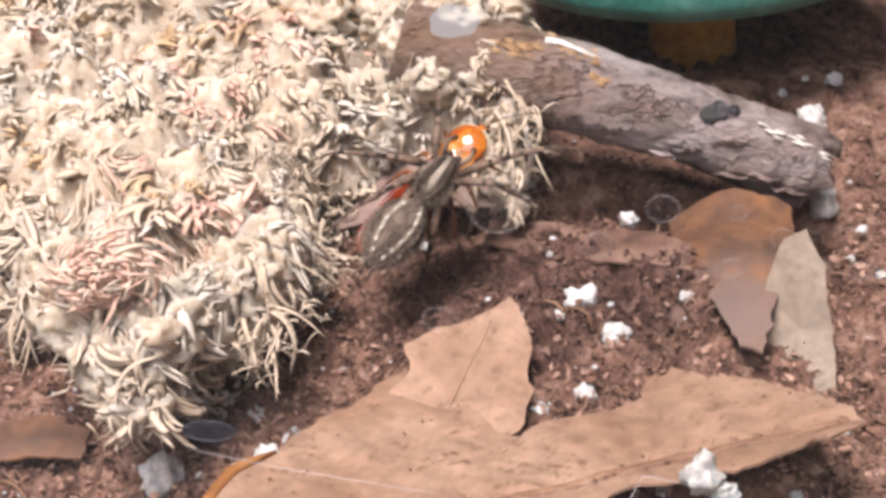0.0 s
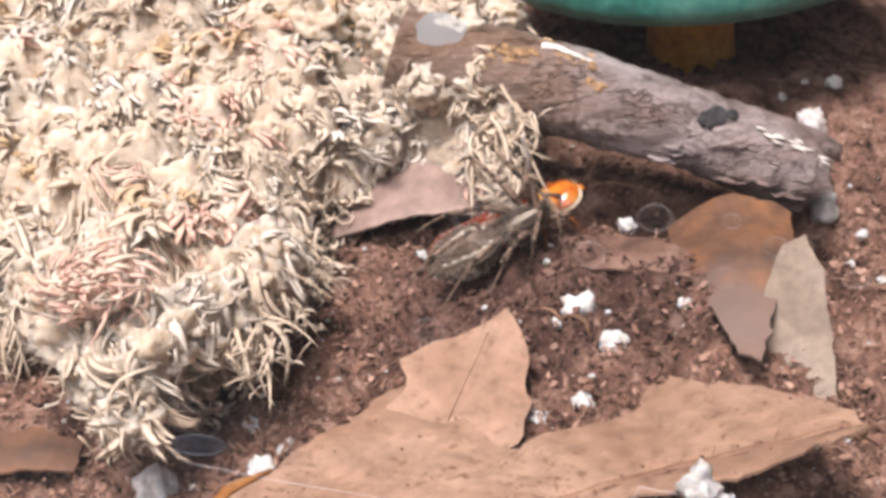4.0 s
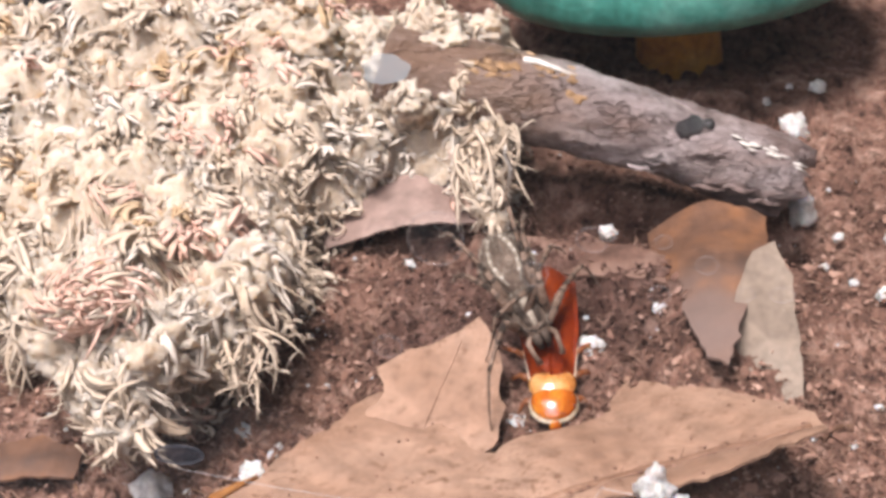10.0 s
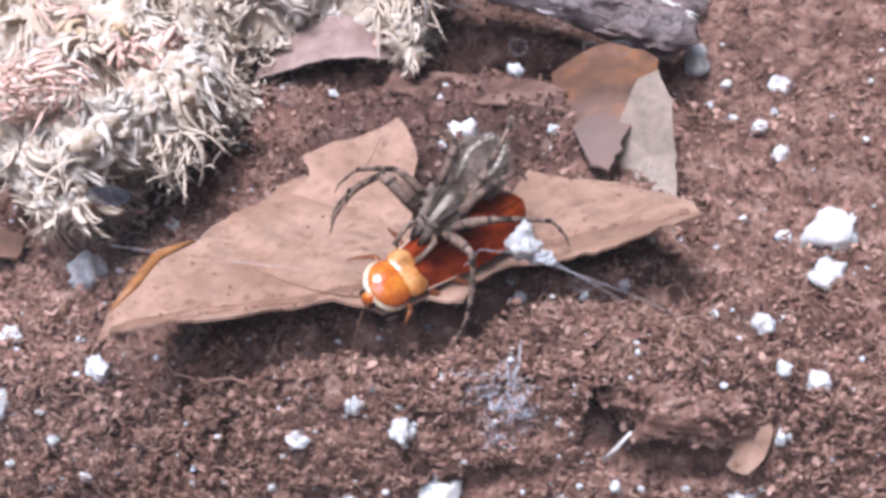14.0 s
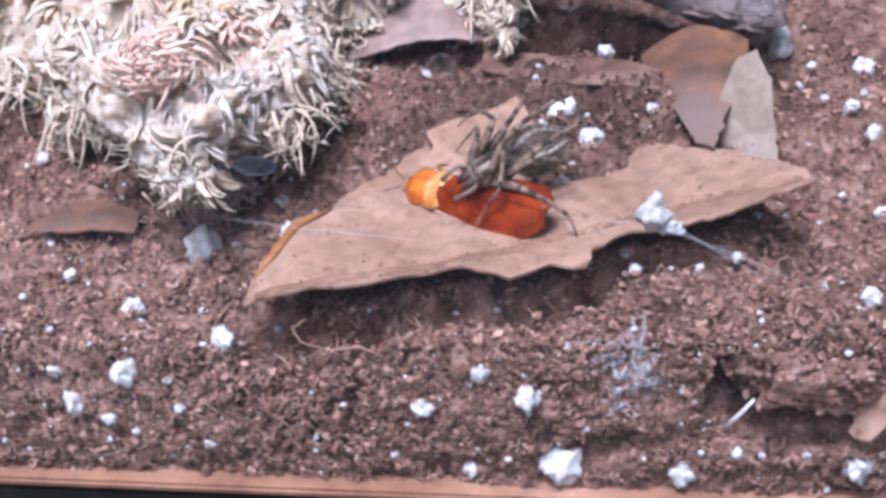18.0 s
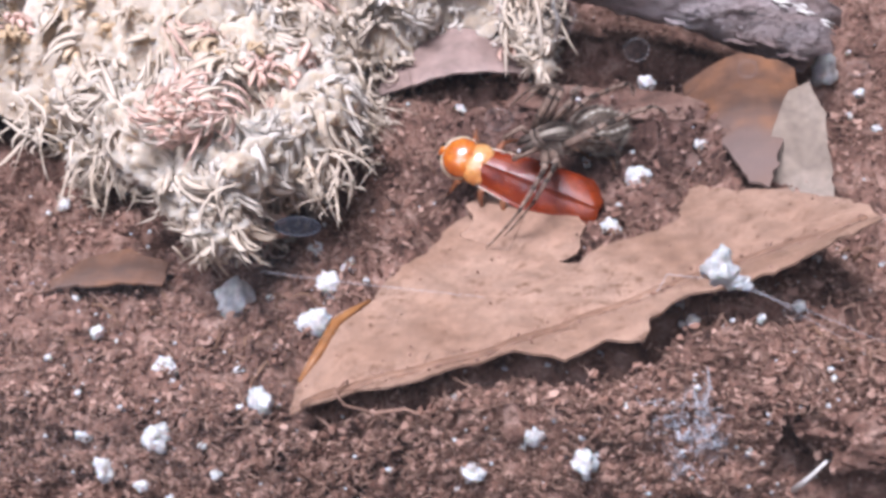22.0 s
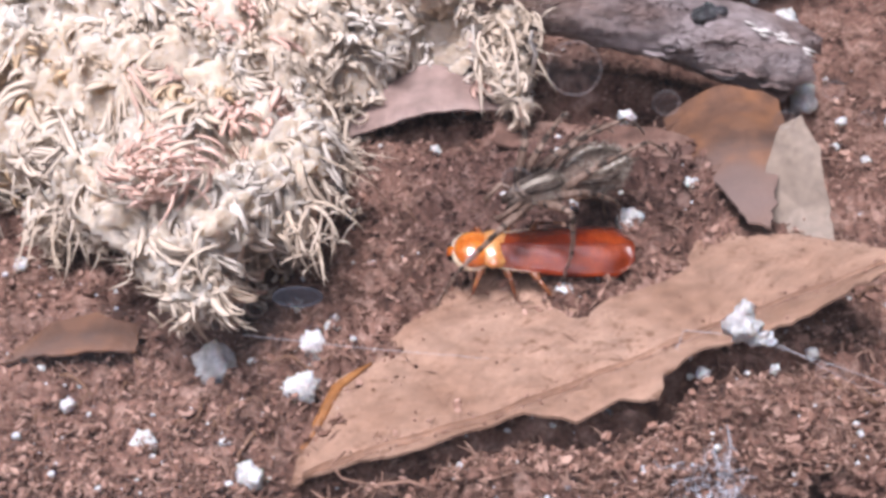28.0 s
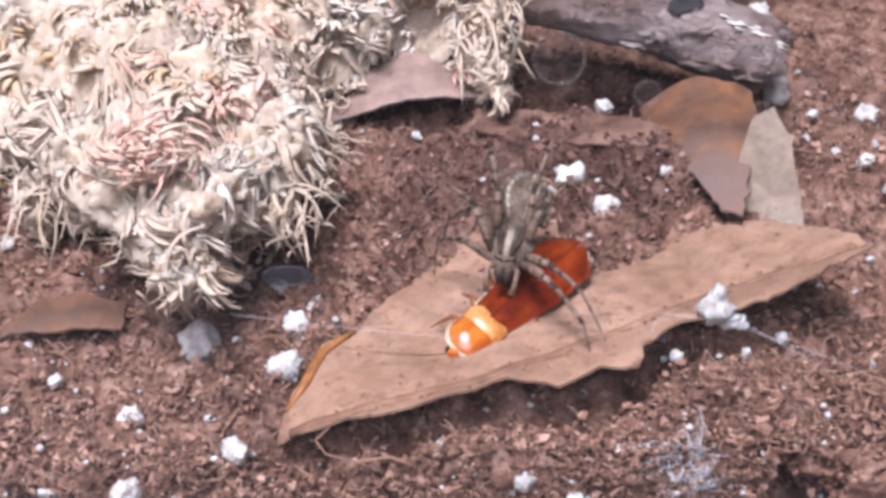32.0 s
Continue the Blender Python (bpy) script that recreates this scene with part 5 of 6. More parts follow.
twig([(1.5, 6.2, 10.0), (4.5, 5.5, 8.5), (11.0, 5.4, 4.0)], 0.03, SILK, "silk_thread", "fine silk thread across the leaf")
twig([(-40.0, 18.0, 2.0), (-30.0, 14.0, 3.5), (-18.0, 10.0, 5.0)], 0.03, SILK, "silk_thread", "fine silk thread from the moss to the leaf")


# ---- dried drops on the glass ----
def drop(x, z, rx, rz, film, edge, label):
    ob = empty("water_spot", (x, -0.2, z))
    tagged(ob, label, "water spot", "dried drops on the glass")
    seg = 28
    v, f = [(0, -0.06, 0)], []
    for k in range(seg):
        th = 2 * math.pi * k / seg
        w = 1 + (0.28 if film is DROP_BLUE else 0.05) * noise.noise(Vector((math.cos(th) * 1.5 + x, math.sin(th) * 1.5, z)))
        v.append((rx * w * math.cos(th), -0.03, rz * w * math.sin(th)))
    f = [(0, 1 + (k + 1) % seg, 1 + k) for k in range(seg)]
    o = part("film", (v, f), film, ob)
    o.visible_shadow = False
    if film is DROP_BLUE:
        return
    ring = tube([np.array(v[1 + k % seg]) for k in range(seg + 1)], 0.05 + 0.02 * rx, 4, 1.0, (0, 1, 0))
    o = part("edge", ring, edge, ob)
    o.visible_shadow = False


for x, z, rx, rz in ((-10.1, 35, 1.6, 1.75), (-4.7, 32.4, 0.8, 0.8), (2.3, 30.8, 0.6, 0.6), (6.1, 11.3, 0.95, 0.6), (2.7, 34.3, 0.45, 0.45), (5.0, 32.7, 0.6, 0.6), (7.1, 30.7, 0.5, 0.45), (9.1, 30.6, 0.7, 0.5), (-14, 27.5, 0.9, 0.8), (-1.2, 34.6, 0.9, 0.8)):
    drop(x, z, rx, rz, DROP, DROP_EDGE, "round dried water spot on the glass")
drop(-11.4, 45.6, 1.3, 1.0, DROP_BLUE, DROP_BLUE, "pale blue-grey dull spot on the glass")
drop(-29.4, 19.0, 1.7, 0.8, DROP_SLATE, DROP_SLATE, "slate-grey oval spot on the glass")


# ---- the cockroach ----
def outline_shell(xs, half, top, bottom, seg=18):
    """A body shell lofted along x from half widths and heights."""
    v = []
    for x, w, t, b in zip(xs, half, top, bottom):
        for k in range(seg):
            th = 2 * math.pi * k / seg
            c, s = math.cos(th), math.sin(th)
            v.append((x, w * math.copysign(abs(c) ** 0.85, c), (t if s > 0 else b) * math.copysign(abs(s) ** 0.9, s)))
    n = len(xs)
    f = [(i * seg + k, i * seg + (k + 1) % seg, (i + 1) * seg + (k + 1) % seg, (i + 1) * seg + k) for i in range(n - 1) for k in range(seg)]
    f += [tuple(range(seg))[::-1], tuple((n - 1) * seg + k for k in range(seg))]
    return np.array(v), f


def dome(cx, rx, ry, high, z0, seg=36, rings=9):
    """A low rounded plate with a thin rim, lying across the body at cx."""
    v = []
    for i in range(rings + 1):
        q = i / rings
        for k in range(seg):
            th = 2 * math.pi * k / seg
            c, s = math.cos(th), math.sin(th)
            flat = 1 - 0.12 * max(0, -c) ** 3
            v.append((cx + rx * q * c * flat, ry * q * s, z0 + high * (1 - q**2.4) - 0.05 * ry * (q * s) ** 2))
    n = len(v)
    v += [(cx + rx * 0.94 * math.cos(2 * math.pi * k / seg), ry * 0.94 * math.sin(2 * math.pi * k / seg), z0 - 0.28) for k in range(seg)]
    f = [(i * seg + k, (i + 1) * seg + k, (i + 1) * seg + (k + 1) % seg, i * seg + (k + 1) % seg) for i in range(rings + 1) for k in range(seg)]
    f.append(tuple(n + k for k in range(seg))[::-1])
    return np.array(v), f


def build_roach():
    ob = empty("cockroach")
    tagged(ob, "glossy amber cockroach with pale-edged shield held by the spider", "cockroach")
    part("abdomen", outline_shell([-8.8, -8.2, -6, -2, 2, 5], [0.6, 2.3, 3.2, 3.4, 3.0, 2.0], [0.3, 0.7, 0.9, 1.0, 0.9, 0.7], [0.4, 1.4, 2.1, 2.4, 2.2, 1.4]), BELLY, ob, "dark banded amber abdomen")
    for side in (1, -1):
        xs = np.linspace(-10.5, 5.0, 16)
        v, f = [], []
        for x in xs:
            s = (x + 10.5) / 15.5
            w = 4.3 * min(1, (0.2 + s / 0.16) ** 0.5) * (1 - 0.3 * max(0, (s - 0.5) / 0.5))
            for j in range(7):
                u = j / 6
                yy = side * (u * w - 0.25)
                v.append((x, yy, 1.55 - 1.15 * u * u - 0.45 * (1 - s) + 0.06 * side + 0.05 * math.sin(9 * u + x)))
        for i in range(15):
            for j in range(6):
                q = (i * 7 + j, i * 7 + j + 1, (i + 1) * 7 + j + 1, (i + 1) * 7 + j)
                f.append(q if side < 0 else q[::-1])
        n = len(v)
        low = [(p[0], p[1], p[2] - 0.18) for p in v]
        edge = [i * 7 for i in range(16)] + [15 * 7 + j for j in range(1, 7)] + [i * 7 + 6 for i in range(14, -1, -1)] + [j for j in range(5, 0, -1)]
        f2 = f + [tuple(n + i for i in q[::-1]) for q in f] + [(edge[i], edge[(i + 1) % len(edge)], n + edge[(i + 1) % len(edge)], n + edge[i]) for i in range(len(edge))]
        wing = part("wing", (v + low, f2), WING, ob, "dark amber folded wing")
        for j in (1, 3, 5):
            line = [(x_, y_, z_ + 0.02) for x_, y_, z_ in (v[i * 7 + j] for i in range(2, 15, 2))]
            part("wing_vein", tube(line, 0.025, 4), WING, wing)
        line = [(x_, y_, z_ + 0.02) for x_, y_, z_ in (v[i * 7 + 6] for i in range(6, 16))]
        part("pale_wing_edge", tube(line[4:], np.linspace(0.03, 0.17, 6), 5, 0.5), PALE_EDGE, wing, "pale outer wing edge")
    part("wing_base", dome(4.75, 2.0, 3.15, 0.75, 0.85), PEACH, ob, "glossy peach band of the wing bases")
    part("pale_margin", dome(7.1, 2.42, 3.3, 0.95, 0.45), PALE_EDGE, ob, "cream margin of the shield")
    part("shield", dome(6.9, 2.25, 2.98, 0.8, 0.83), SHELL, ob, "glossy orange translucent shield")
    head = part("head", ball(0.8, 1.15, 1.0, (9.2, 0, -0.25), 18, 12, 0.06, 1), SHELL, ob, "amber head")
    for s in (1, -1):
        part("eye", ball(0.5, 0.35, 0.6, (9.4, s * 0.95, -0.05), 12, 8), EYE, head, "black eye")
        pts = [(10.1 + 1.6 * t, s * (0.5 + 0.9 * t + 0.25 * t * t), 0.4 + 0.5 * math.sin(0.8 * t)) for t in np.linspace(0, 4.6, 14)]
        part("antenna", tube(pts, np.linspace(0.085, 0.03, 14), 5), ANTENNA, head, "long thin brown antenna")
        for n, (x, reach, back) in enumerate(((6.0, 4.0, 1.5), (3.6, 4.8, -1.5), (1.2, 5.5, -4.0))):
            a, b, c, e = (x, s * 1.6, -0.7), (x + 0.3 * back, s * (1.6 + 0.55 * reach), 0.2), (x + 0.8 * back, s * (1.6 + 0.9 * reach), -2.2), (x + 1.1 * back, s * (1.6 + 1.0 * reach), -3.0)
            leg = part("leg", tube([a, np.add(a, b) / 2, b], [0.45, 0.55, 0.3], 7), ROACH_LEG, ob, "spiny amber leg")
            part("shin", tube([b, np.add(b, c) / 2, c], [0.28, 0.24, 0.15], 6), ROACH_LEG, leg)
            part("foot", tube([c, e], [0.13, 0.08], 5), ROACH_LEG, leg)
            spines = []
            for q in np.linspace(0.15, 0.9, 6):
                p = np.add(np.multiply(b, 1 - q), np.multiply(c, q))
                spines.append(tube([p, p + (0.5 * back / abs(back), 0.15 * s, -0.35)], [0.06, 0.02], 3))
            part("spines", join(*spines), ROACH_LEG, leg)
    return ob


roach = build_roach()
roach.scale = (0.86, 0.7, 0.8)


# ---- the spider ----
def build_spider():
    ob = empty("spider")
    tagged(ob, "grey-brown striped funnel spider gripping the cockroach", "spider")
    part("cephalothorax", outline_shell([-3.2, -2.6, -1.4, 0.2, 1.6, 2.6, 3.1], [0.6, 1.5, 2.1, 2.0, 1.4, 1.2, 0.8], [0.4, 1.0, 1.5, 1.55, 1.5, 1.2, 0.6], [0.5, 0.8, 0.9, 0.9, 0.8, 0.7, 0.5]), FUR, ob, "grey-brown head and chest")
    for s in (1, -1):
        line = [(x, s * y, z) for x, y, z in ((2.4, 0.55, 1.25), (1.2, 0.75, 1.5), (-0.2, 1.0, 1.47), (-1.6, 1.0, 1.33), (-2.5, 0.7, 0.95))]
        part("dark_stripe", tube(line, [0.2, 0.32, 0.42, 0.38, 0.2], 6, 0.5), FUR_DARK, ob, "dark stripe along the back")
        part("fang_base", tube([(2.8, s * 0.45, 0.2), (3.5, s * 0.5, -0.4), (3.7, s * 0.4, -1.2)], [0.5, 0.45, 0.25], 8), FUR_DARK, ob, "dark jaw")
        part("palp", tube([(2.6, s * 0.9, 0.0), (4.0, s * 1.5, 0.7), (5.0, s * 1.4, -0.3), (5.6, s * 1.2, -1.0)], [0.3, 0.28, 0.25, 0.35], 7), SPIDER_LEG, ob, "furry feeler")
        part("spinneret", tube([(-11.6, s * 0.3, 0.2), (-12.6, s * 0.55, 0.3), (-13.3, s * 0.75, 0.35)], [0.26, 0.2, 0.1], 6), FUR, ob, "thin spinneret")
        for k in range(4):
            part("eye", ball(0.13, 0.13, 0.13, (2.95 - 0.1 * k, s * (0.2 + 0.25 * k), 0.95 + 0.1 * (k % 2)), 8, 6), EYE, ob, "tiny black eye")
    part("pale_band", tube([(2.6, 0, 1.25), (1.0, 0, 1.6), (-0.6, 0, 1.55), (-2.2, 0, 1.2)], [0.25, 0.4, 0.45, 0.25], 6, 0.4), FUR_PALE, ob, "pale middle band")
    abdomen = part("abdomen", outline_shell([-12.0, -11.4, -10, -8.2, -6.2, -4.6, -3.4, -2.9], [0.3, 1.1, 2.1, 2.75, 2.8, 2.2, 1.2, 0.5], [0.3, 1.0, 1.7, 2.2, 2.3, 1.9, 1.1, 0.5], [0.3, 0.9, 1.5, 1.9, 1.9, 1.5, 0.9, 0.5]), FUR, ob, "grey mottled abdomen")
    for s in (1, -1):
        line = [(x, s * y, z) for x, y, z in ((-3.6, 0.7, 1.25), (-5, 1.2, 1.85), (-7, 1.45, 2.05), (-9, 1.15, 1.85), (-10.8, 0.6, 1.2))]
        part("pale_stripe", tube(line, [0.15, 0.28, 0.3, 0.25, 0.12], 6, 0.5), FUR_PALE, abdomen, "pale dotted stripe")
        line = [(x, s * y, z) for x, y, z in ((-3.8, 1.3, 1.0), (-5.2, 1.95, 1.35), (-7.2, 2.2, 1.5), (-9.2, 1.75, 1.3), (-10.8, 1.0, 0.8))]
        part("dark_stripe", tube(line, [0.2, 0.35, 0.4, 0.3, 0.15], 6, 0.5), FUR_DARK, abdomen, "dark side stripe")
        for x, y, z in ((-4.6, 1.0, 1.85), (-5.8, 1.3, 2.1), (-7.0, 1.4, 2.2), (-8.2, 1.25, 2.1), (-9.4, 1.0, 1.85), (-10.4, 0.7, 1.45)):
            part("pale_spot", ball(0.3, 0.22, 0.14, (x, s * y, z), 10, 6, 0.3, x, 2), SPOT, abdomen, "pale cream spot")
    rnd = random.Random(6)
    hairs = []
    for k in range(1500):
        th, x = rnd.uniform(-0.2, math.pi + 0.2), rnd.uniform(-11.6, 2.6)
        if x < -3.2:
            r = np.interp(x, [-12, -10, -8.2, -6.2, -4.6, -3.2], [0.3, 2.1, 2.75, 2.8, 2.2, 1.0])
            rz = r * 0.82
        else:
            r = np.interp(x, [-3.2, -1.4, 0.2, 1.6, 3.1], [0.6, 2.1, 2.0, 1.4, 0.8])
            rz = r * 0.75
        p = np.array((x, r * math.cos(th), rz * math.sin(th)))
        d = np.array((-0.5, 0.5 * math.cos(th), 0.5 * math.sin(th))) + [rnd.gauss(0, 0.12) for _ in range(3)]
        hairs.append(tube([p, p + d * rnd.uniform(0.5, 1.0)], [0.035, 0.012], 3))
    tagged(part("hairs", join(*hairs), FUR_PALE, ob, "short pale body hairs"), kind="stuff")
    legs = []
    for n, (s, x, bones) in enumerate(LEG_PLAN):
        pieces = []
        for name, size, (r0, r1, r2) in zip(("thigh", "shin", "foot"), bones, ((0.34, 0.46, 0.28), (0.29, 0.25, 0.17), (0.16, 0.12, 0.05))):
            bow = 0.05 * size
            line = [(0, 0, 0), (0.3 * size, 0, 0.8 * bow), (0.6 * size, 0, bow), (0.85 * size, 0, 0.5 * bow), (size, 0, 0)]
            piece = part(name, tube(line, [r0, r1 * 1.05, r1, (r1 + r2) / 2, r2], 9), SPIDER_LEG, ob, "banded grey-brown " + name)
            if name == "shin":
                part("kneecap", tube([(-0.1, 0, 0), (0.5, 0, 0.12), (1.1, 0, 0.15)], [0.24, 0.31, 0.27], 9), FUR_DARK, piece, "dark kneecap")
            for q in {"thigh": (0.32, 0.78), "shin": (0.42, 0.9), "foot": (0.35,)}[name]:
                w = np.interp(q, (0, 0.3, 0.6, 1), (r0, r1 * 1.05, r1, r2)) + 0.018
                z = bow * (1 - abs(q - 0.55) * 1.2)
                part("band", tube([(q * size - 0.32, 0, z), (q * size, 0, z), (q * size + 0.32, 0, z)], [w * 0.97, w, w * 0.97], 9), FUR_DARK, piece, "dark leg band")
            fuzz = []
            for k in range(45):
                t, d = rnd.random(), np.array([rnd.gauss(0.4, 0.4), rnd.gauss(0, 1), rnd.gauss(0, 1)])
                d /= np.linalg.norm(d)
                p, w = np.array((t * size, 0, bow * (1 - abs(t - 0.55) * 1.6))), np.interp(t, (0, 0.5, 1), (r0, r1, r2))
                fuzz.append(tube([p + d * w * 0.8, p + d * (w + rnd.uniform(0.12, 0.34))], [0.024, 0.01], 3))
            tagged(part("leg_hairs", join(*fuzz), FUR_PALE, piece), kind="stuff")
            pieces.append(piece)
        legs.append(pieces)
    return ob, legs


# side, place of the hip along the chest, lengths of thigh, shin and foot
LEG_PLAN = ((1, 1.9, (5.0, 5.6, 5.6)), (1, 1.0, (4.8, 5.2, 5.2)), (1, -0.2, (4.2, 4.4, 4.6)), (1, -1.4, (5.2, 5.8, 6.2)), (-1, 1.9, (5.0, 5.6, 5.6)), (-1, 1.0, (4.8, 5.2, 5.2)), (-1, -0.2, (4.2, 4.4, 4.6)), (-1, -1.4, (5.2, 5.8, 6.2)))
spider, spider_legs = build_spider()
spider.scale = (0.9, 0.9, 0.9)


# ---- movement ----
def bone(a, b, up):
    """The pose of a limb piece that runs from a to b (mm)."""
    x = (Vector(b) - Vector(a)).normalized()
    y = Vector(up).cross(x).normalized()
    m = Matrix((x, y, x.cross(y))).transposed().to_4x4()
    m.translation = Vector(a) * MM
    return m


def bent_leg(hip, foot, bones):
    """Poses of thigh, shin and foot for a leg whose knee is lifted over the line from hip to foot."""
    thigh, shin, last = bones
    hip, foot = Vector(hip), Vector(foot)
    way = foot - hip
    flat = Vector((way.x, way.y, 0)).normalized()
    up = (Vector((0, 0, 1)) - way.normalized() * way.normalized().z * 0.7).normalized()
    if way.length > 0.96 * sum(bones):
        foot = hip + way.normalized() * 0.96 * sum(bones)
    ankle = foot + (up * 0.75 - way.normalized() * 0.65).normalized() * last
    reach = ankle - hip
    most = 0.985 * (thigh + shin)
    if reach.length > most:
        ankle = hip + reach.normalized() * most
        foot = ankle + (foot - ankle).normalized() * last
        reach = ankle - hip
    n = max(reach.length, abs(thigh - shin) + 0.3)
    along = (thigh * thigh - shin * shin + n * n) / (2 * n)
    rise = math.sqrt(max(0.01, thigh * thigh - along * along))
    d = reach.normalized()
    lift = (up + flat * 0.15 - d * (up + flat * 0.15).dot(d)).normalized()
    knee = hip + d * along + lift * rise
    ankle = knee + (ankle - knee).normalized() * shin
    pole = lift + flat * 0.01
    return bone(hip, knee, pole), bone(knee, ankle, pole), bone(ankle, ankle + (foot - ankle).normalized() * last, pole)


def motions():
    walk(roach, [(t, pose(x * MM, y * MM, z * MM, rx, ry, rz)) for t, x, y, z, rx, ry, rz in ROACH_WAY])
    walk(spider, [(t, pose(x * MM, y * MM, z * MM, rx, ry, rz)) for t, x, y, z, rx, ry, rz in SPIDER_WAY])
    for (s, x, bones), pieces, rows in zip(LEG_PLAN, spider_legs, FOOT_WAYS):
        steps = [(t, bent_leg((x, s * 1.5, 0.1), (px, py, pz), bones)) for t, px, py, pz in rows]
        for k, piece in enumerate(pieces):
            walk(piece, [(t, poses[k]) for t, poses in steps])
    walk(oak_leaf, [(t, pose((LEAF_PIVOT[0] + x) * MM, (LEAF_PIVOT[1] + y) * MM, (LEAF_PIVOT[2] + z) * MM, rx, ry, rz)) for t, x, y, z, rx, ry, rz in LEAF_WAY])
    rest = leaf_flap.matrix_basis.copy()
    walk(leaf_flap, [(t, rest @ pose(0, 0, 0, a)) for t, a in ((0, 22), (9, 22), (12, 18), (17, 16), (18.5, 10), (19.5, 8), (23, 7), (30, 7), (31.5, 12), (32, 14))])


ROACH_WAY = [
    (0, -24.45, 50.5, 7.54, 26.4, -29.2, 45.0),
    (1, -23.05, 51.69, 7.4, 29.5, -25.7, 39.8),
    (2, -22.38, 55.05, 4.35, 26.3, -19.2, 23.9),
    (3, -18.29, 55.75, 2.56, 16.2, -14.2, 20.8),
    (3.5, -17.91, 58.32, 0.69, 15.7, -15.8, 21.8),
    (5.5, -13.91, 56.16, -0.31, 0.3, -13.2, 24.6),
    (6, -12.51, 56.3, -0.36, 0.8, -15.8, 21.3),
    (7, -9.9, 52.6, -0.13, -0.4, 3.8, 38.7),
    (8, -11.55, 49.07, 0.22, -2.1, -2.2, 34.5),
    (8.5, -13.47, 48.25, 0.09, 7.0, 5.5, 59.7),
    (8.75, -13.01, 45.54, 0.04, 29.1, 15.8, 52.5),
    (8.875, -12.98, 44.07, 0.16, 31.0, -3.5, 11.6),
    (9, -12.95, 42.6, 0.29, 45.6, -16.6, -32.1),
    (9.12, -12.57, 41.54, 0.47, 45.0, -14.8, -36.3),
    (9.25, -11.16, 40.24, 0.87, 34.9, 0.8, -52.3),
    (9.5, -11.01, 36.96, 0.95, 7.2, 9.4, -75.6),
    (10, -9.71, 36.95, -0.11, -2.0, 21.0, -83.6),
    (10.5, -9.13, 30.51, -0.39, -5.5, 23.5, -91.9),
    (11, -5.38, 18.16, 4.74, -14.1, 7.2, -93.5),
    (12, -4.24, 14.37, 5.93, -20.0, 17.0, -101.0),
    (13, -4.07, 12.16, 6.22, -32.9, 13.7, -114.5),
    (14, -6.69, 11.45, 6.06, -43.0, 3.6, -131.2),
    (14.5, -8.67, 11.75, 5.86, -43.9, 2.6, -130.9),
    (16.5, -14.24, 18.01, 2.98, -32.6, -9.8, 167.3),
    (17, -17.04, 21.12, 2.43, -35.3, 5.1, 156.5),
    (18, -16.42, 21.59, 2.04, -34.5, 7.0, 150.2),
    (19, -17.84, 24.27, 1.55, -28.2, -3.3, 148.8),
    (20, -17.29, 31.55, 1.98, -28.5, -16.3, 154.8),
    (21, -17.13, 33.37, 1.57, -35.4, -1.3, 160.3),
    (22, -18.19, 36.0, 0.34, -42.8, -15.9, 164.4),
    (23, -16.9, 33.84, 0.05, -38.1, -24.3, 157.2),
    (24, -17.07, 34.83, 0.37, -39.3, -34.9, 159.6),
    (25, -16.07, 32.93, -0.23, -37.7, -27.2, 157.4),
    (25.5, -15.91, 34.35, 0.35, -39.2, -23.4, 160.1),
    (27.5, -15.04, 32.8, -0.73, -21.5, -6.5, -176.2),
    (28, -14.96, 32.78, -0.59, -21.9, -5.3, -175.5),
    (29, -14.78, 29.8, -1.11, -20.3, 6.5, -168.1),
    (30, -15.74, 25.06, -1.16, -19.8, -6.4, -156.7),
    (31, -18.03, 30.14, -1.03, -21.7, -4.5, -166.1),
    (32, -14.86, 22.13, -0.39, -24.8, 7.1, -130.8),
]
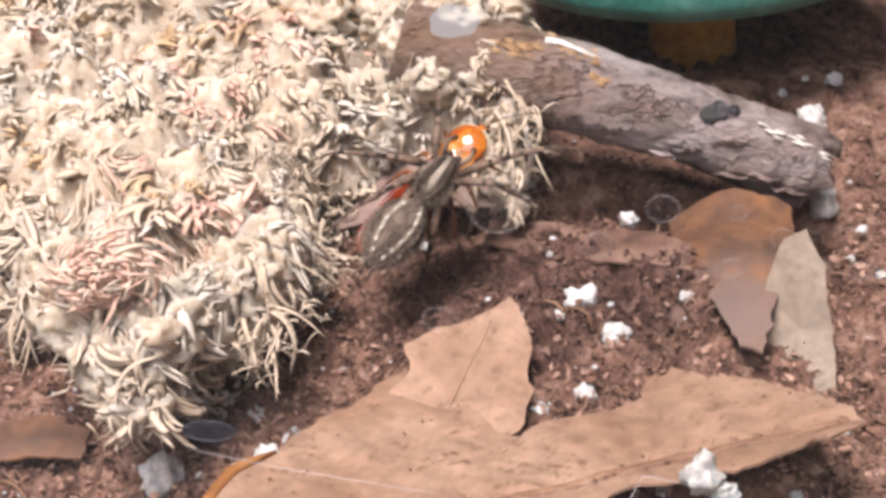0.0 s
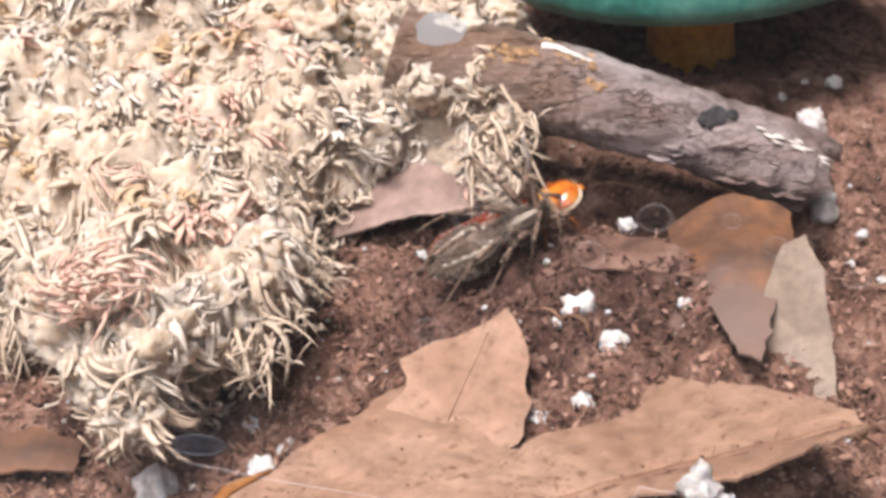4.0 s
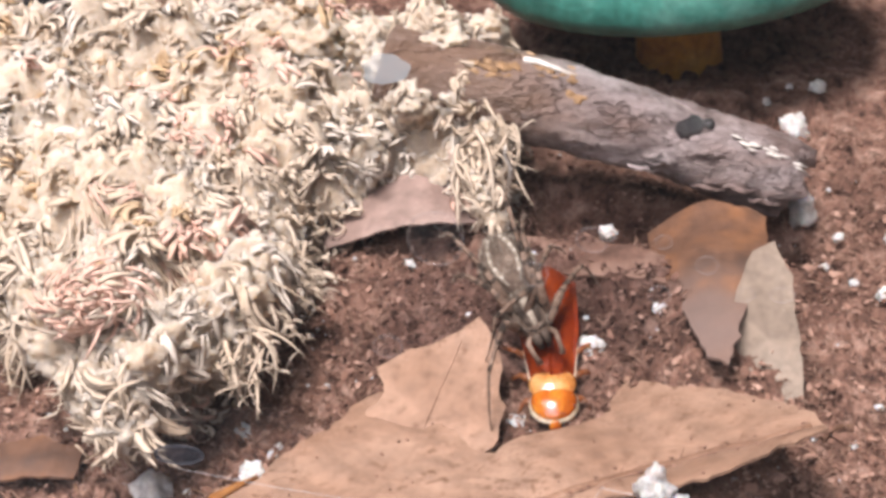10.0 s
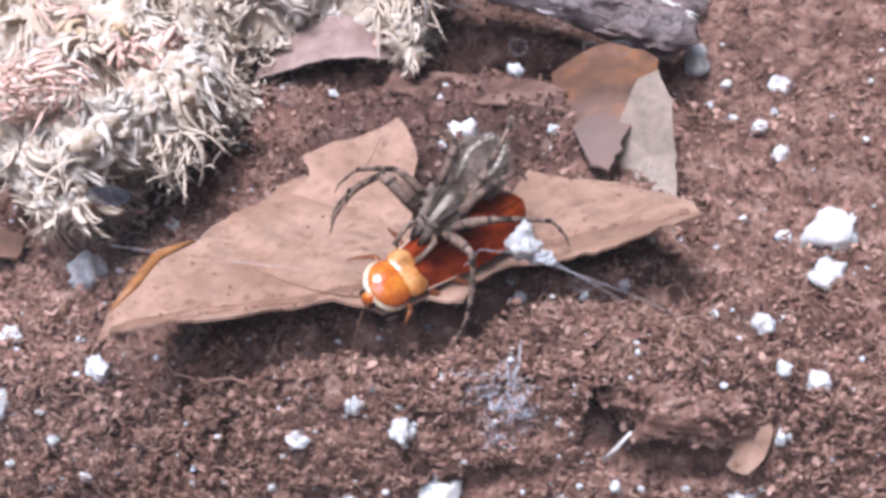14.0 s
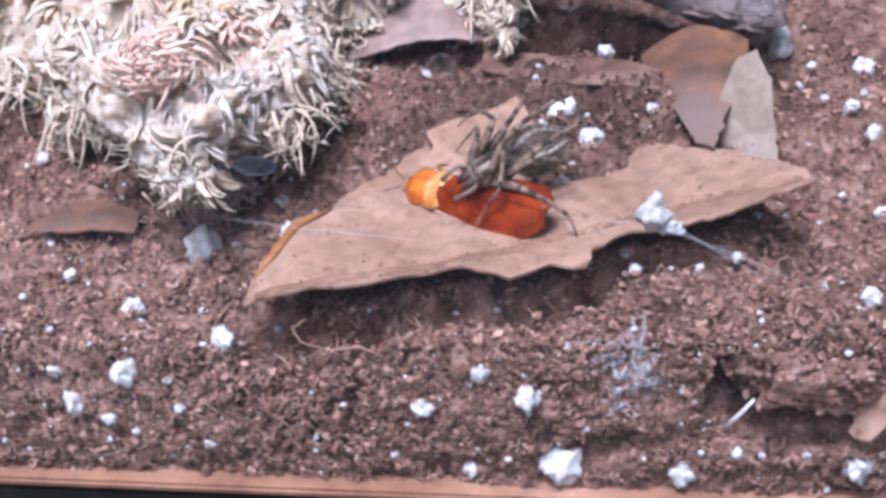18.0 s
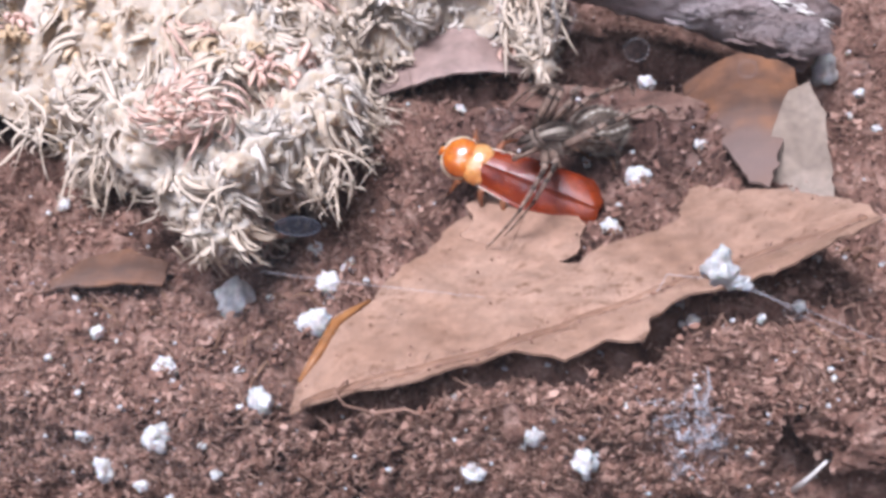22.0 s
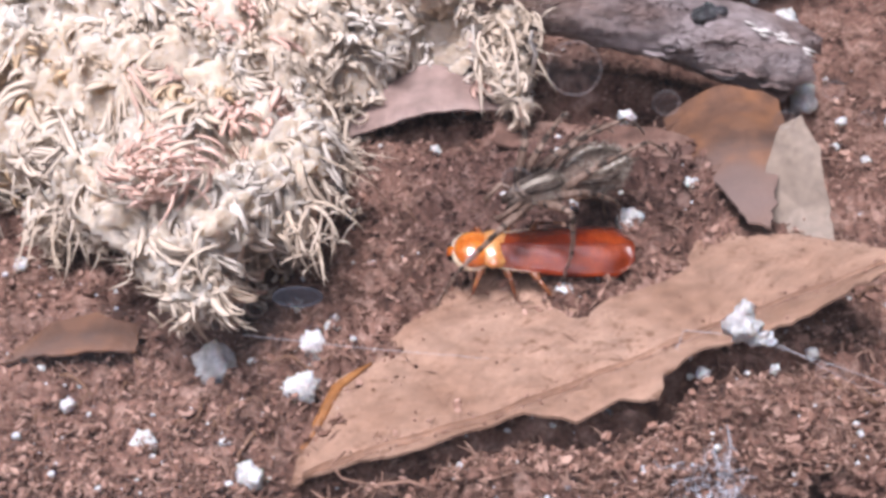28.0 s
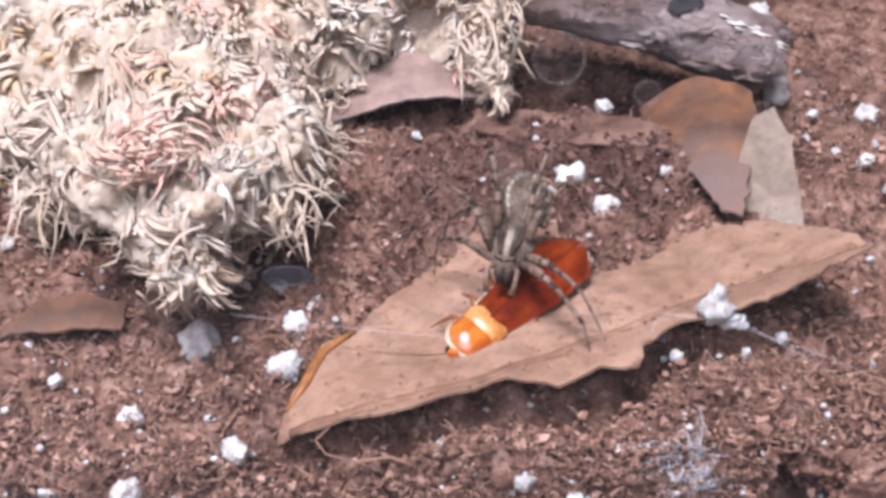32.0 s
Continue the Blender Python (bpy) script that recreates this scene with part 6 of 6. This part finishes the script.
SPIDER_WAY = [
    (0, -23.06, 47.63, 10.21, 38.2, -26.6, 54.0),
    (1, -19.25, 47.99, 9.52, 36.7, -6.4, 58.0),
    (2, -19.57, 50.93, 6.64, 37.3, -12.8, 51.0),
    (3, -15.49, 52.52, 3.71, 40.9, -20.2, 24.8),
    (3.5, -15.74, 54.66, 2.2, 35.8, -15.9, 31.5),
    (5.5, -14.22, 52.44, 3.14, 33.1, 5.4, 34.7),
    (6, -13.78, 52.51, 4.23, 36.9, 13.2, 37.4),
    (7, -11.93, 51.26, 5.6, 34.4, 5.9, 30.2),
    (8, -12.93, 47.1, 6.68, 38.7, 17.4, 41.4),
    (8.5, -14.5, 47.82, 5.25, 43.9, 21.2, 46.1),
    (8.75, -14.17, 44.52, 6.44, 45.8, 23.2, 41.8),
    (9, -14.2, 42.72, 6.62, 38.2, -11.1, -25.1),
    (9.12, -13.44, 42.04, 5.48, 37.4, -8.4, -37.0),
    (9.25, -12.83, 41.79, 3.74, 33.6, -3.0, -45.2),
    (9.5, -11.69, 37.91, 3.75, 21.3, 5.3, -59.5),
    (10, -11.29, 37.67, 3.41, 16.6, 13.6, -65.6),
    (10.5, -10.76, 31.35, 2.85, 6.6, 7.3, -74.5),
    (11, -7.64, 17.77, 8.23, 0.1, 6.8, -79.7),
    (12, -7.24, 13.15, 9.28, -4.5, 8.1, -82.6),
    (13, -5.42, 11.43, 10.02, -17.7, 10.7, -94.7),
    (14, -6.53, 11.63, 9.93, -33.0, 4.4, -111.7),
    (14.5, -8.41, 10.2, 9.89, -35.3, 14.9, -120.9),
    (16.5, -14.58, 19.71, 7.67, -41.8, 0.0, -126.3),
    (17, -14.59, 22.54, 6.19, -43.9, -10.6, -127.1),
    (18, -14.77, 22.74, 4.6, -36.0, -9.3, -126.5),
    (19, -14.85, 24.77, 4.54, -36.4, -11.0, -124.6),
    (20, -15.08, 31.6, 4.54, -35.7, -5.4, -129.6),
    (21, -14.23, 33.65, 4.46, -36.8, -10.4, -127.6),
    (22, -14.61, 37.37, 4.28, -39.5, -16.5, -133.5),
    (23, -14.35, 35.65, 4.38, -38.7, -18.6, -135.6),
    (24, -13.86, 36.16, 4.28, -43.5, -24.2, -133.2),
    (25, -13.84, 33.36, 2.53, -36.2, -19.3, -133.9),
    (25.5, -13.73, 34.7, 3.26, -33.9, -16.8, -136.7),
    (27.5, -14.36, 34.09, 4.95, -28.5, -8.3, -141.4),
    (28, -14.61, 34.14, 5.5, -27.8, -5.6, -142.0),
    (29, -15.18, 31.07, 4.25, -27.9, -10.6, -134.9),
    (30, -15.88, 26.77, 5.15, -17.8, -5.7, -122.3),
    (31, -18.38, 31.82, 4.49, -20.0, -8.4, -118.7),
    (32, -15.2, 24.05, 3.98, -5.8, 4.2, -99.3),
]
FOOT_WAYS = (
    [(0, 11.7, 7.0, -9.6), (1, 4.7, 13.4, -2.6), (2, 4.8, 15.7, 4.2), (3, -2.2, 13.7, -7.4), (3.5, -0.1, 12.9, -3.5), (5.5, 3.4, 8.5, -0.1), (6, 7.9, 8.9, -3.0), (7, 6.8, 9.9, -3.2), (8, 7.0, 9.7, -3.0), (8.5, 8.7, 9.8, -0.7), (8.75, 10.3, 7.2, -4.8), (9, 9.8, 7.4, -8.8), (9.12, 9.1, 8.6, -4.8), (9.25, 10.2, 7.3, -4.8), (9.5, 0.5, 5.0, -7.6), (10, -7.0, 8.1, -9.4), (10.5, 17.3, 1.5, -2.2), (11, 3.4, 6.1, -12.1), (12, -3.2, 10.7, -6.3), (13, 3.3, 5.8, -10.3), (14, 6.6, 8.4, -7.1), (14.5, 8.8, 8.3, -7.2), (16.5, 8.2, 11.6, 3.3), (17, 7.7, 6.5, -2.5), (18, 4.3, 4.5, -2.5), (19, 10.7, 2.1, -5.9), (20, 8.7, 3.8, -5.1), (21, 5.7, 1.5, -7.7), (22, 9.8, 8.7, -6.3), (23, 12.5, 4.9, -10.0), (24, 11.8, 4.8, -10.7), (25, 9.3, 2.0, -11.9), (25.5, 9.0, 1.4, -12.3), (27.5, 11.1, 3.8, -11.4), (28, 12.4, 4.3, -9.8), (29, 4.5, 2.0, -10.3), (30, 0.7, -2.7, -11.4), (31, -0.8, -2.9, -10.6), (32, 10.8, 10.2, -5.2)],
    [(0, -5.6, 12.3, -3.8), (1, 0.4, 11.2, -5.7), (2, 3.1, 9.0, -5.8), (3, -4.8, 11.3, -3.0), (3.5, -2.7, 12.7, -5.6), (5.5, 0.6, 9.8, -0.8), (6, 2.5, 11.0, -3.5), (7, 2.9, 13.2, -4.7), (8, 3.5, 12.1, -1.2), (8.5, 5.6, 11.1, -0.9), (8.75, 2.9, 10.8, -4.8), (9, -3.0, 11.8, -0.7), (9.12, 4.2, 10.5, -4.8), (9.25, 3.3, 10.7, -4.8), (9.5, -4.2, 6.4, -5.5), (10, -7.4, 6.2, -2.3), (10.5, 7.1, 4.1, -2.7), (11, -6.6, 5.7, -9.3), (12, 2.1, 6.6, -4.9), (13, -6.8, 8.1, -7.1), (14, -7.6, 11.8, -1.2), (14.5, -6.5, 10.5, -3.4), (16.5, 0.1, 13.3, 4.4), (17, 4.9, 14.2, 6.9), (18, -0.5, 14.8, 2.8), (19, 7.9, 15.7, 6.7), (20, 13.2, 12.6, 1.9), (21, 9.4, 6.4, -5.0), (22, 7.5, 8.1, -5.6), (23, 5.0, 8.5, -6.1), (24, 4.8, 10.1, -5.6), (25, 4.0, 9.1, -2.6), (25.5, 2.5, 8.5, -3.1), (27.5, 0.5, 7.8, -5.9), (28, -0.1, 7.7, -7.1), (29, 1.7, 8.4, -5.4), (30, 3.0, 8.2, -5.9), (31, 1.7, 7.1, -6.9), (32, 12.5, 12.5, -0.8)],
    [(0, -11.6, 6.0, -1.4), (1, -10.7, 5.1, -5.1), (2, -9.9, 7.5, -4.2), (3, -12.2, 3.7, 1.7), (3.5, -12.2, 4.1, 0.1), (5.5, -2.9, 9.7, -4.0), (6, -0.4, 8.4, -3.4), (7, -3.1, 10.5, -6.9), (8, -0.9, 9.8, -4.3), (8.5, -0.8, 12.5, -0.9), (8.75, -3.6, 9.1, -4.8), (9, -6.2, 9.8, 2.2), (9.12, -4.1, 8.8, -4.8), (9.25, -2.8, 9.4, -4.8), (9.5, -7.9, 5.6, -0.5), (10, -10.0, 4.2, 3.2), (10.5, -6.9, 4.4, -2.7), (11, -8.5, 4.5, 0.3), (12, -8.5, 3.6, 0.0), (13, -9.0, 5.2, 1.5), (14, -9.2, 4.4, 0.8), (14.5, -9.0, 3.9, -1.7), (16.5, -8.9, 7.9, 1.0), (17, -9.5, 6.9, 3.1), (18, -9.1, 4.6, -0.0), (19, -9.3, 3.2, 0.8), (20, -9.0, 5.3, -0.7), (21, -9.3, 3.5, -4.2), (22, -8.3, 4.7, -1.0), (23, -8.2, 5.3, -0.6), (24, -7.5, 5.4, 0.3), (25, -9.9, 4.3, 2.4), (25.5, -10.4, 4.3, 0.7), (27.5, -9.0, 4.3, -4.1), (28, -9.1, 4.9, -4.8), (29, -11.0, 3.0, -3.3), (30, -8.6, 4.6, -1.2), (31, -8.3, 6.1, -0.9), (32, -8.7, 6.5, 1.8)],
    [(0, -16.1, 0.0, -5.2), (1, -14.8, -1.2, -8.0), (2, -14.9, 1.5, -7.7), (3, -17.1, -1.2, 0.3), (3.5, -17.0, -1.2, -2.0), (5.5, -9.2, 7.4, -8.6), (6, -7.1, 6.5, -9.9), (7, -16.8, 4.0, -3.3), (8, -15.3, 4.8, -7.1), (8.5, -11.9, 6.4, -10.0), (8.75, -9.8, 8.1, -4.8), (9, -13.5, 2.8, 0.6), (9.12, -10.0, 8.0, -4.8), (9.25, -10.6, 7.1, -4.8), (9.5, -12.3, 4.7, 0.3), (10, -14.1, 3.9, 3.9), (10.5, -12.7, 3.0, 1.0), (11, -13.1, 2.3, 2.6), (12, -13.0, 0.4, 2.1), (13, -13.0, 2.5, 0.7), (14, -13.4, -0.7, 2.0), (14.5, -14.0, -1.1, 0.1), (16.5, -13.7, -0.7, 1.4), (17, -13.7, 0.2, 3.0), (18, -13.7, 1.2, 2.9), (19, -13.6, 1.2, 3.9), (20, -14.1, 0.7, 3.2), (21, -13.7, 0.8, 3.4), (22, -14.0, 1.8, 4.3), (23, -13.8, 1.3, 4.7), (24, -17.2, 1.5, 2.9), (25, -13.8, 3.0, 6.2), (25.5, -14.2, 3.6, 6.4), (27.5, -14.8, 3.1, 3.1), (28, -14.8, 3.0, 2.5), (29, -13.9, 2.4, 2.6), (30, -13.6, 3.5, 3.2), (31, -13.2, 3.6, 3.8), (32, -13.2, 2.8, 3.0)],
    [(0, 12.4, -10.7, -0.2), (1, 10.3, -6.5, -4.0), (2, 6.4, -13.6, -3.5), (3, 0.5, -6.2, -2.0), (3.5, 0.6, -7.3, 1.2), (5.5, 5.7, -4.9, -2.7), (6, 7.2, -6.6, -1.2), (7, 5.0, -9.0, -2.2), (8, 1.3, -7.7, -2.2), (8.5, 1.7, -9.2, 1.8), (8.75, 10.0, -7.6, -4.8), (9, 4.1, -2.5, -9.3), (9.12, 8.9, -8.8, -4.8), (9.25, 9.3, -8.4, -4.8), (9.5, 15.5, -11.3, 2.0), (10, 10.9, -8.3, -0.0), (10.5, 6.7, -9.3, -0.7), (11, -7.2, -7.1, -9.5), (12, -6.8, -8.3, -9.8), (13, -0.3, -8.6, -7.7), (14, 2.7, -7.5, -9.2), (14.5, 3.2, -6.7, -8.7), (16.5, -1.8, -5.1, -7.5), (17, -3.8, -5.5, -5.8), (18, -6.6, -7.1, -9.7), (19, -4.0, -7.0, -4.7), (20, -4.3, -6.9, -4.5), (21, -1.3, -7.6, -6.7), (22, -2.2, -7.5, -5.9), (23, -1.2, -7.3, -6.9), (24, -5.4, -6.1, -3.3), (25, -9.6, -7.7, -6.5), (25.5, -5.1, -7.0, -3.1), (27.5, -2.5, -11.4, -1.3), (28, -2.8, -11.6, -0.7), (29, -3.0, -8.7, -4.0), (30, -2.6, -8.6, -4.6), (31, -2.7, -8.5, -4.9), (32, -5.3, -8.8, -9.8)],
    [(0, 4.9, -10.7, -5.3), (1, 4.3, -5.6, -7.7), (2, 1.2, -11.7, -2.1), (3, -4.4, -5.4, -2.0), (3.5, -3.9, -5.8, -1.3), (5.5, -0.2, -4.3, -3.4), (6, 0.2, -6.2, -1.7), (7, 2.4, -2.7, -7.7), (8, -0.1, -6.8, -6.2), (8.5, -0.5, -8.3, -2.7), (8.75, 3.8, -10.6, -4.8), (9, -1.2, -3.2, -8.2), (9.12, 4.6, -10.3, -4.8), (9.25, 5.0, -10.1, -4.8), (9.5, 4.0, -7.5, -0.7), (10, 2.5, -6.2, -0.6), (10.5, 2.1, -9.0, -2.1), (11, -3.5, -10.4, -4.1), (12, -2.8, -9.8, -5.2), (13, -1.0, -8.9, -7.0), (14, 2.2, -8.1, -8.4), (14.5, 1.1, -8.0, -7.4), (16.5, -4.2, -5.4, -5.7), (17, -6.7, -5.0, -3.0), (18, -4.0, -7.7, -4.3), (19, -7.0, -9.2, 3.0), (20, -6.6, -7.0, -1.7), (21, -7.4, -5.3, -1.3), (22, -3.7, -7.3, -4.6), (23, -5.0, -8.6, -1.9), (24, -8.0, -6.4, 3.1), (25, -8.4, -6.1, 3.2), (25.5, -8.6, -6.3, 3.4), (27.5, -7.6, -7.1, 0.1), (28, -8.0, -6.8, 0.4), (29, -4.6, -8.9, -1.9), (30, -5.2, -8.5, -1.3), (31, -5.7, -8.2, -0.6), (32, -4.0, -7.9, -4.7)],
    [(0, -0.9, -5.4, -7.2), (1, -3.7, -6.6, -10.2), (2, -7.5, -8.0, -4.9), (3, -9.6, -5.3, 0.0), (3.5, -9.9, -6.9, 4.5), (5.5, -3.3, -2.7, -7.2), (6, -1.1, -1.7, -8.6), (7, -7.1, -8.5, -3.9), (8, -4.7, -5.2, -9.5), (8.5, -2.4, -5.4, -8.1), (8.75, -3.5, -9.1, -4.8), (9, -6.3, -2.4, -4.6), (9.12, -2.6, -9.4, -4.8), (9.25, -3.5, -9.1, -4.8), (9.5, -8.4, -5.9, 0.1), (10, -8.6, -6.0, 0.2), (10.5, -5.5, -6.7, -1.8), (11, -4.3, -10.7, -1.8), (12, -5.3, -9.2, -2.1), (13, -2.7, -10.6, -3.7), (14, 0.9, -9.5, -6.1), (14.5, -0.3, -10.4, -4.3), (16.5, -7.5, -5.6, -1.7), (17, -8.1, -4.7, -0.5), (18, -8.7, -6.1, 3.7), (19, -8.9, -5.2, 5.8), (20, -9.9, -4.2, 4.4), (21, -8.9, -5.1, 2.9), (22, -7.2, -5.7, -0.9), (23, -7.7, -5.5, 0.1), (24, -8.5, -3.8, 7.7), (25, -9.8, 0.0, 5.9), (25.5, -10.0, -0.2, 6.3), (27.5, -10.1, -3.0, 2.2), (28, -10.5, -2.2, 2.4), (29, -7.3, -5.9, -0.5), (30, -9.0, -4.2, 4.9), (31, -8.0, -5.7, 3.1), (32, -5.5, -10.0, 0.6)],
    [(0, -5.5, -3.8, -15.0), (1, -5.7, -6.2, -11.0), (2, -4.8, -4.2, -10.0), (3, -12.5, -4.5, 1.2), (3.5, -12.9, -4.7, 1.8), (5.5, -12.1, -6.7, -4.2), (6, -11.4, -8.4, -6.5), (7, -11.3, 1.2, -9.0), (8, -2.4, 1.4, -10.5), (8.5, 1.9, 2.7, -13.3), (8.75, -9.6, -8.4, -4.8), (9, -11.1, -2.2, -4.0), (9.12, -10.4, -7.2, -4.8), (9.25, -10.6, -6.9, -4.8), (9.5, -13.1, -5.4, 2.2), (10, -13.5, -5.1, 2.1), (10.5, -11.9, -4.4, -0.7), (11, -10.0, -8.9, -1.8), (12, -12.1, -5.2, 0.1), (13, -10.8, -5.6, -2.7), (14, -9.2, -5.5, -4.7), (14.5, -9.1, -6.4, -5.2), (16.5, -12.4, -4.4, -1.2), (17, -12.5, -3.9, 0.1), (18, -13.3, -2.9, 1.9), (19, -13.5, -3.0, 3.9), (20, -14.2, -1.3, 2.8), (21, -13.6, -2.2, 2.9), (22, -13.3, -2.8, 2.0), (23, -13.1, -3.6, 2.9), (24, -13.5, -0.5, 6.1), (25, -13.8, 0.2, 6.5), (25.5, -14.2, -0.1, 6.5), (27.5, -14.4, -1.1, 2.0), (28, -14.5, -1.2, 1.5), (29, -12.9, -3.1, 0.6), (30, -13.4, -1.4, 3.1), (31, -12.8, -2.9, 3.7), (32, -12.3, -4.9, 1.6)],
)
LEAF_WAY = [
    (0.0, -2.41, -1.56, 1.65, -7.5, 1.8, -3.2),
    (6.0, -1.9, -1.61, 1.78, -7.9, 0.8, -1.4),
    (9.0, -1.48, -1.95, 1.8, -7.1, 0.9, 0.6),
    (10.5, -1.63, -0.93, 1.75, -8.1, 4.4, -0.5),
    (11.0, -1.95, -0.03, 1.2, -6.5, 5.2, -0.9),
    (12.0, -0.7, -1.61, 2.21, -5.6, 3.7, 0.1),
    (13.0, 0.23, -1.28, 1.87, -4.6, 4.6, 0.8),
    (14.5, 0.24, -1.43, 1.59, -3.8, 5.9, 2.1),
    (16.5, -0.15, 0.24, 0.93, -2.2, 3.5, 0.9),
    (17.5, -0.03, 1.44, 0.43, -2.3, 3.5, -0.6),
    (19.0, 0.1, 0.98, 0.31, -2.6, 2.7, -0.8),
    (20.0, -0.14, 0.03, 0.3, -0.2, 0.8, -1.1),
    (21.0, 0.0, -0.0, -0.0, 0.0, -0.0, 0.0),
    (22.0, 0.0, -0.02, 0.22, -1.7, -2.4, 0.0),
    (23.0, 0.07, -0.23, 0.71, -4.1, -4.5, -0.8),
    (25.5, -0.05, 0.49, -0.12, -3.6, -4.2, -2.3),
    (28.0, 0.27, 0.82, -0.61, -2.6, -4.2, -2.3),
    (32.0, 0.73, 1.65, -0.21, -4.6, -2.8, -2.0),
]
motions()
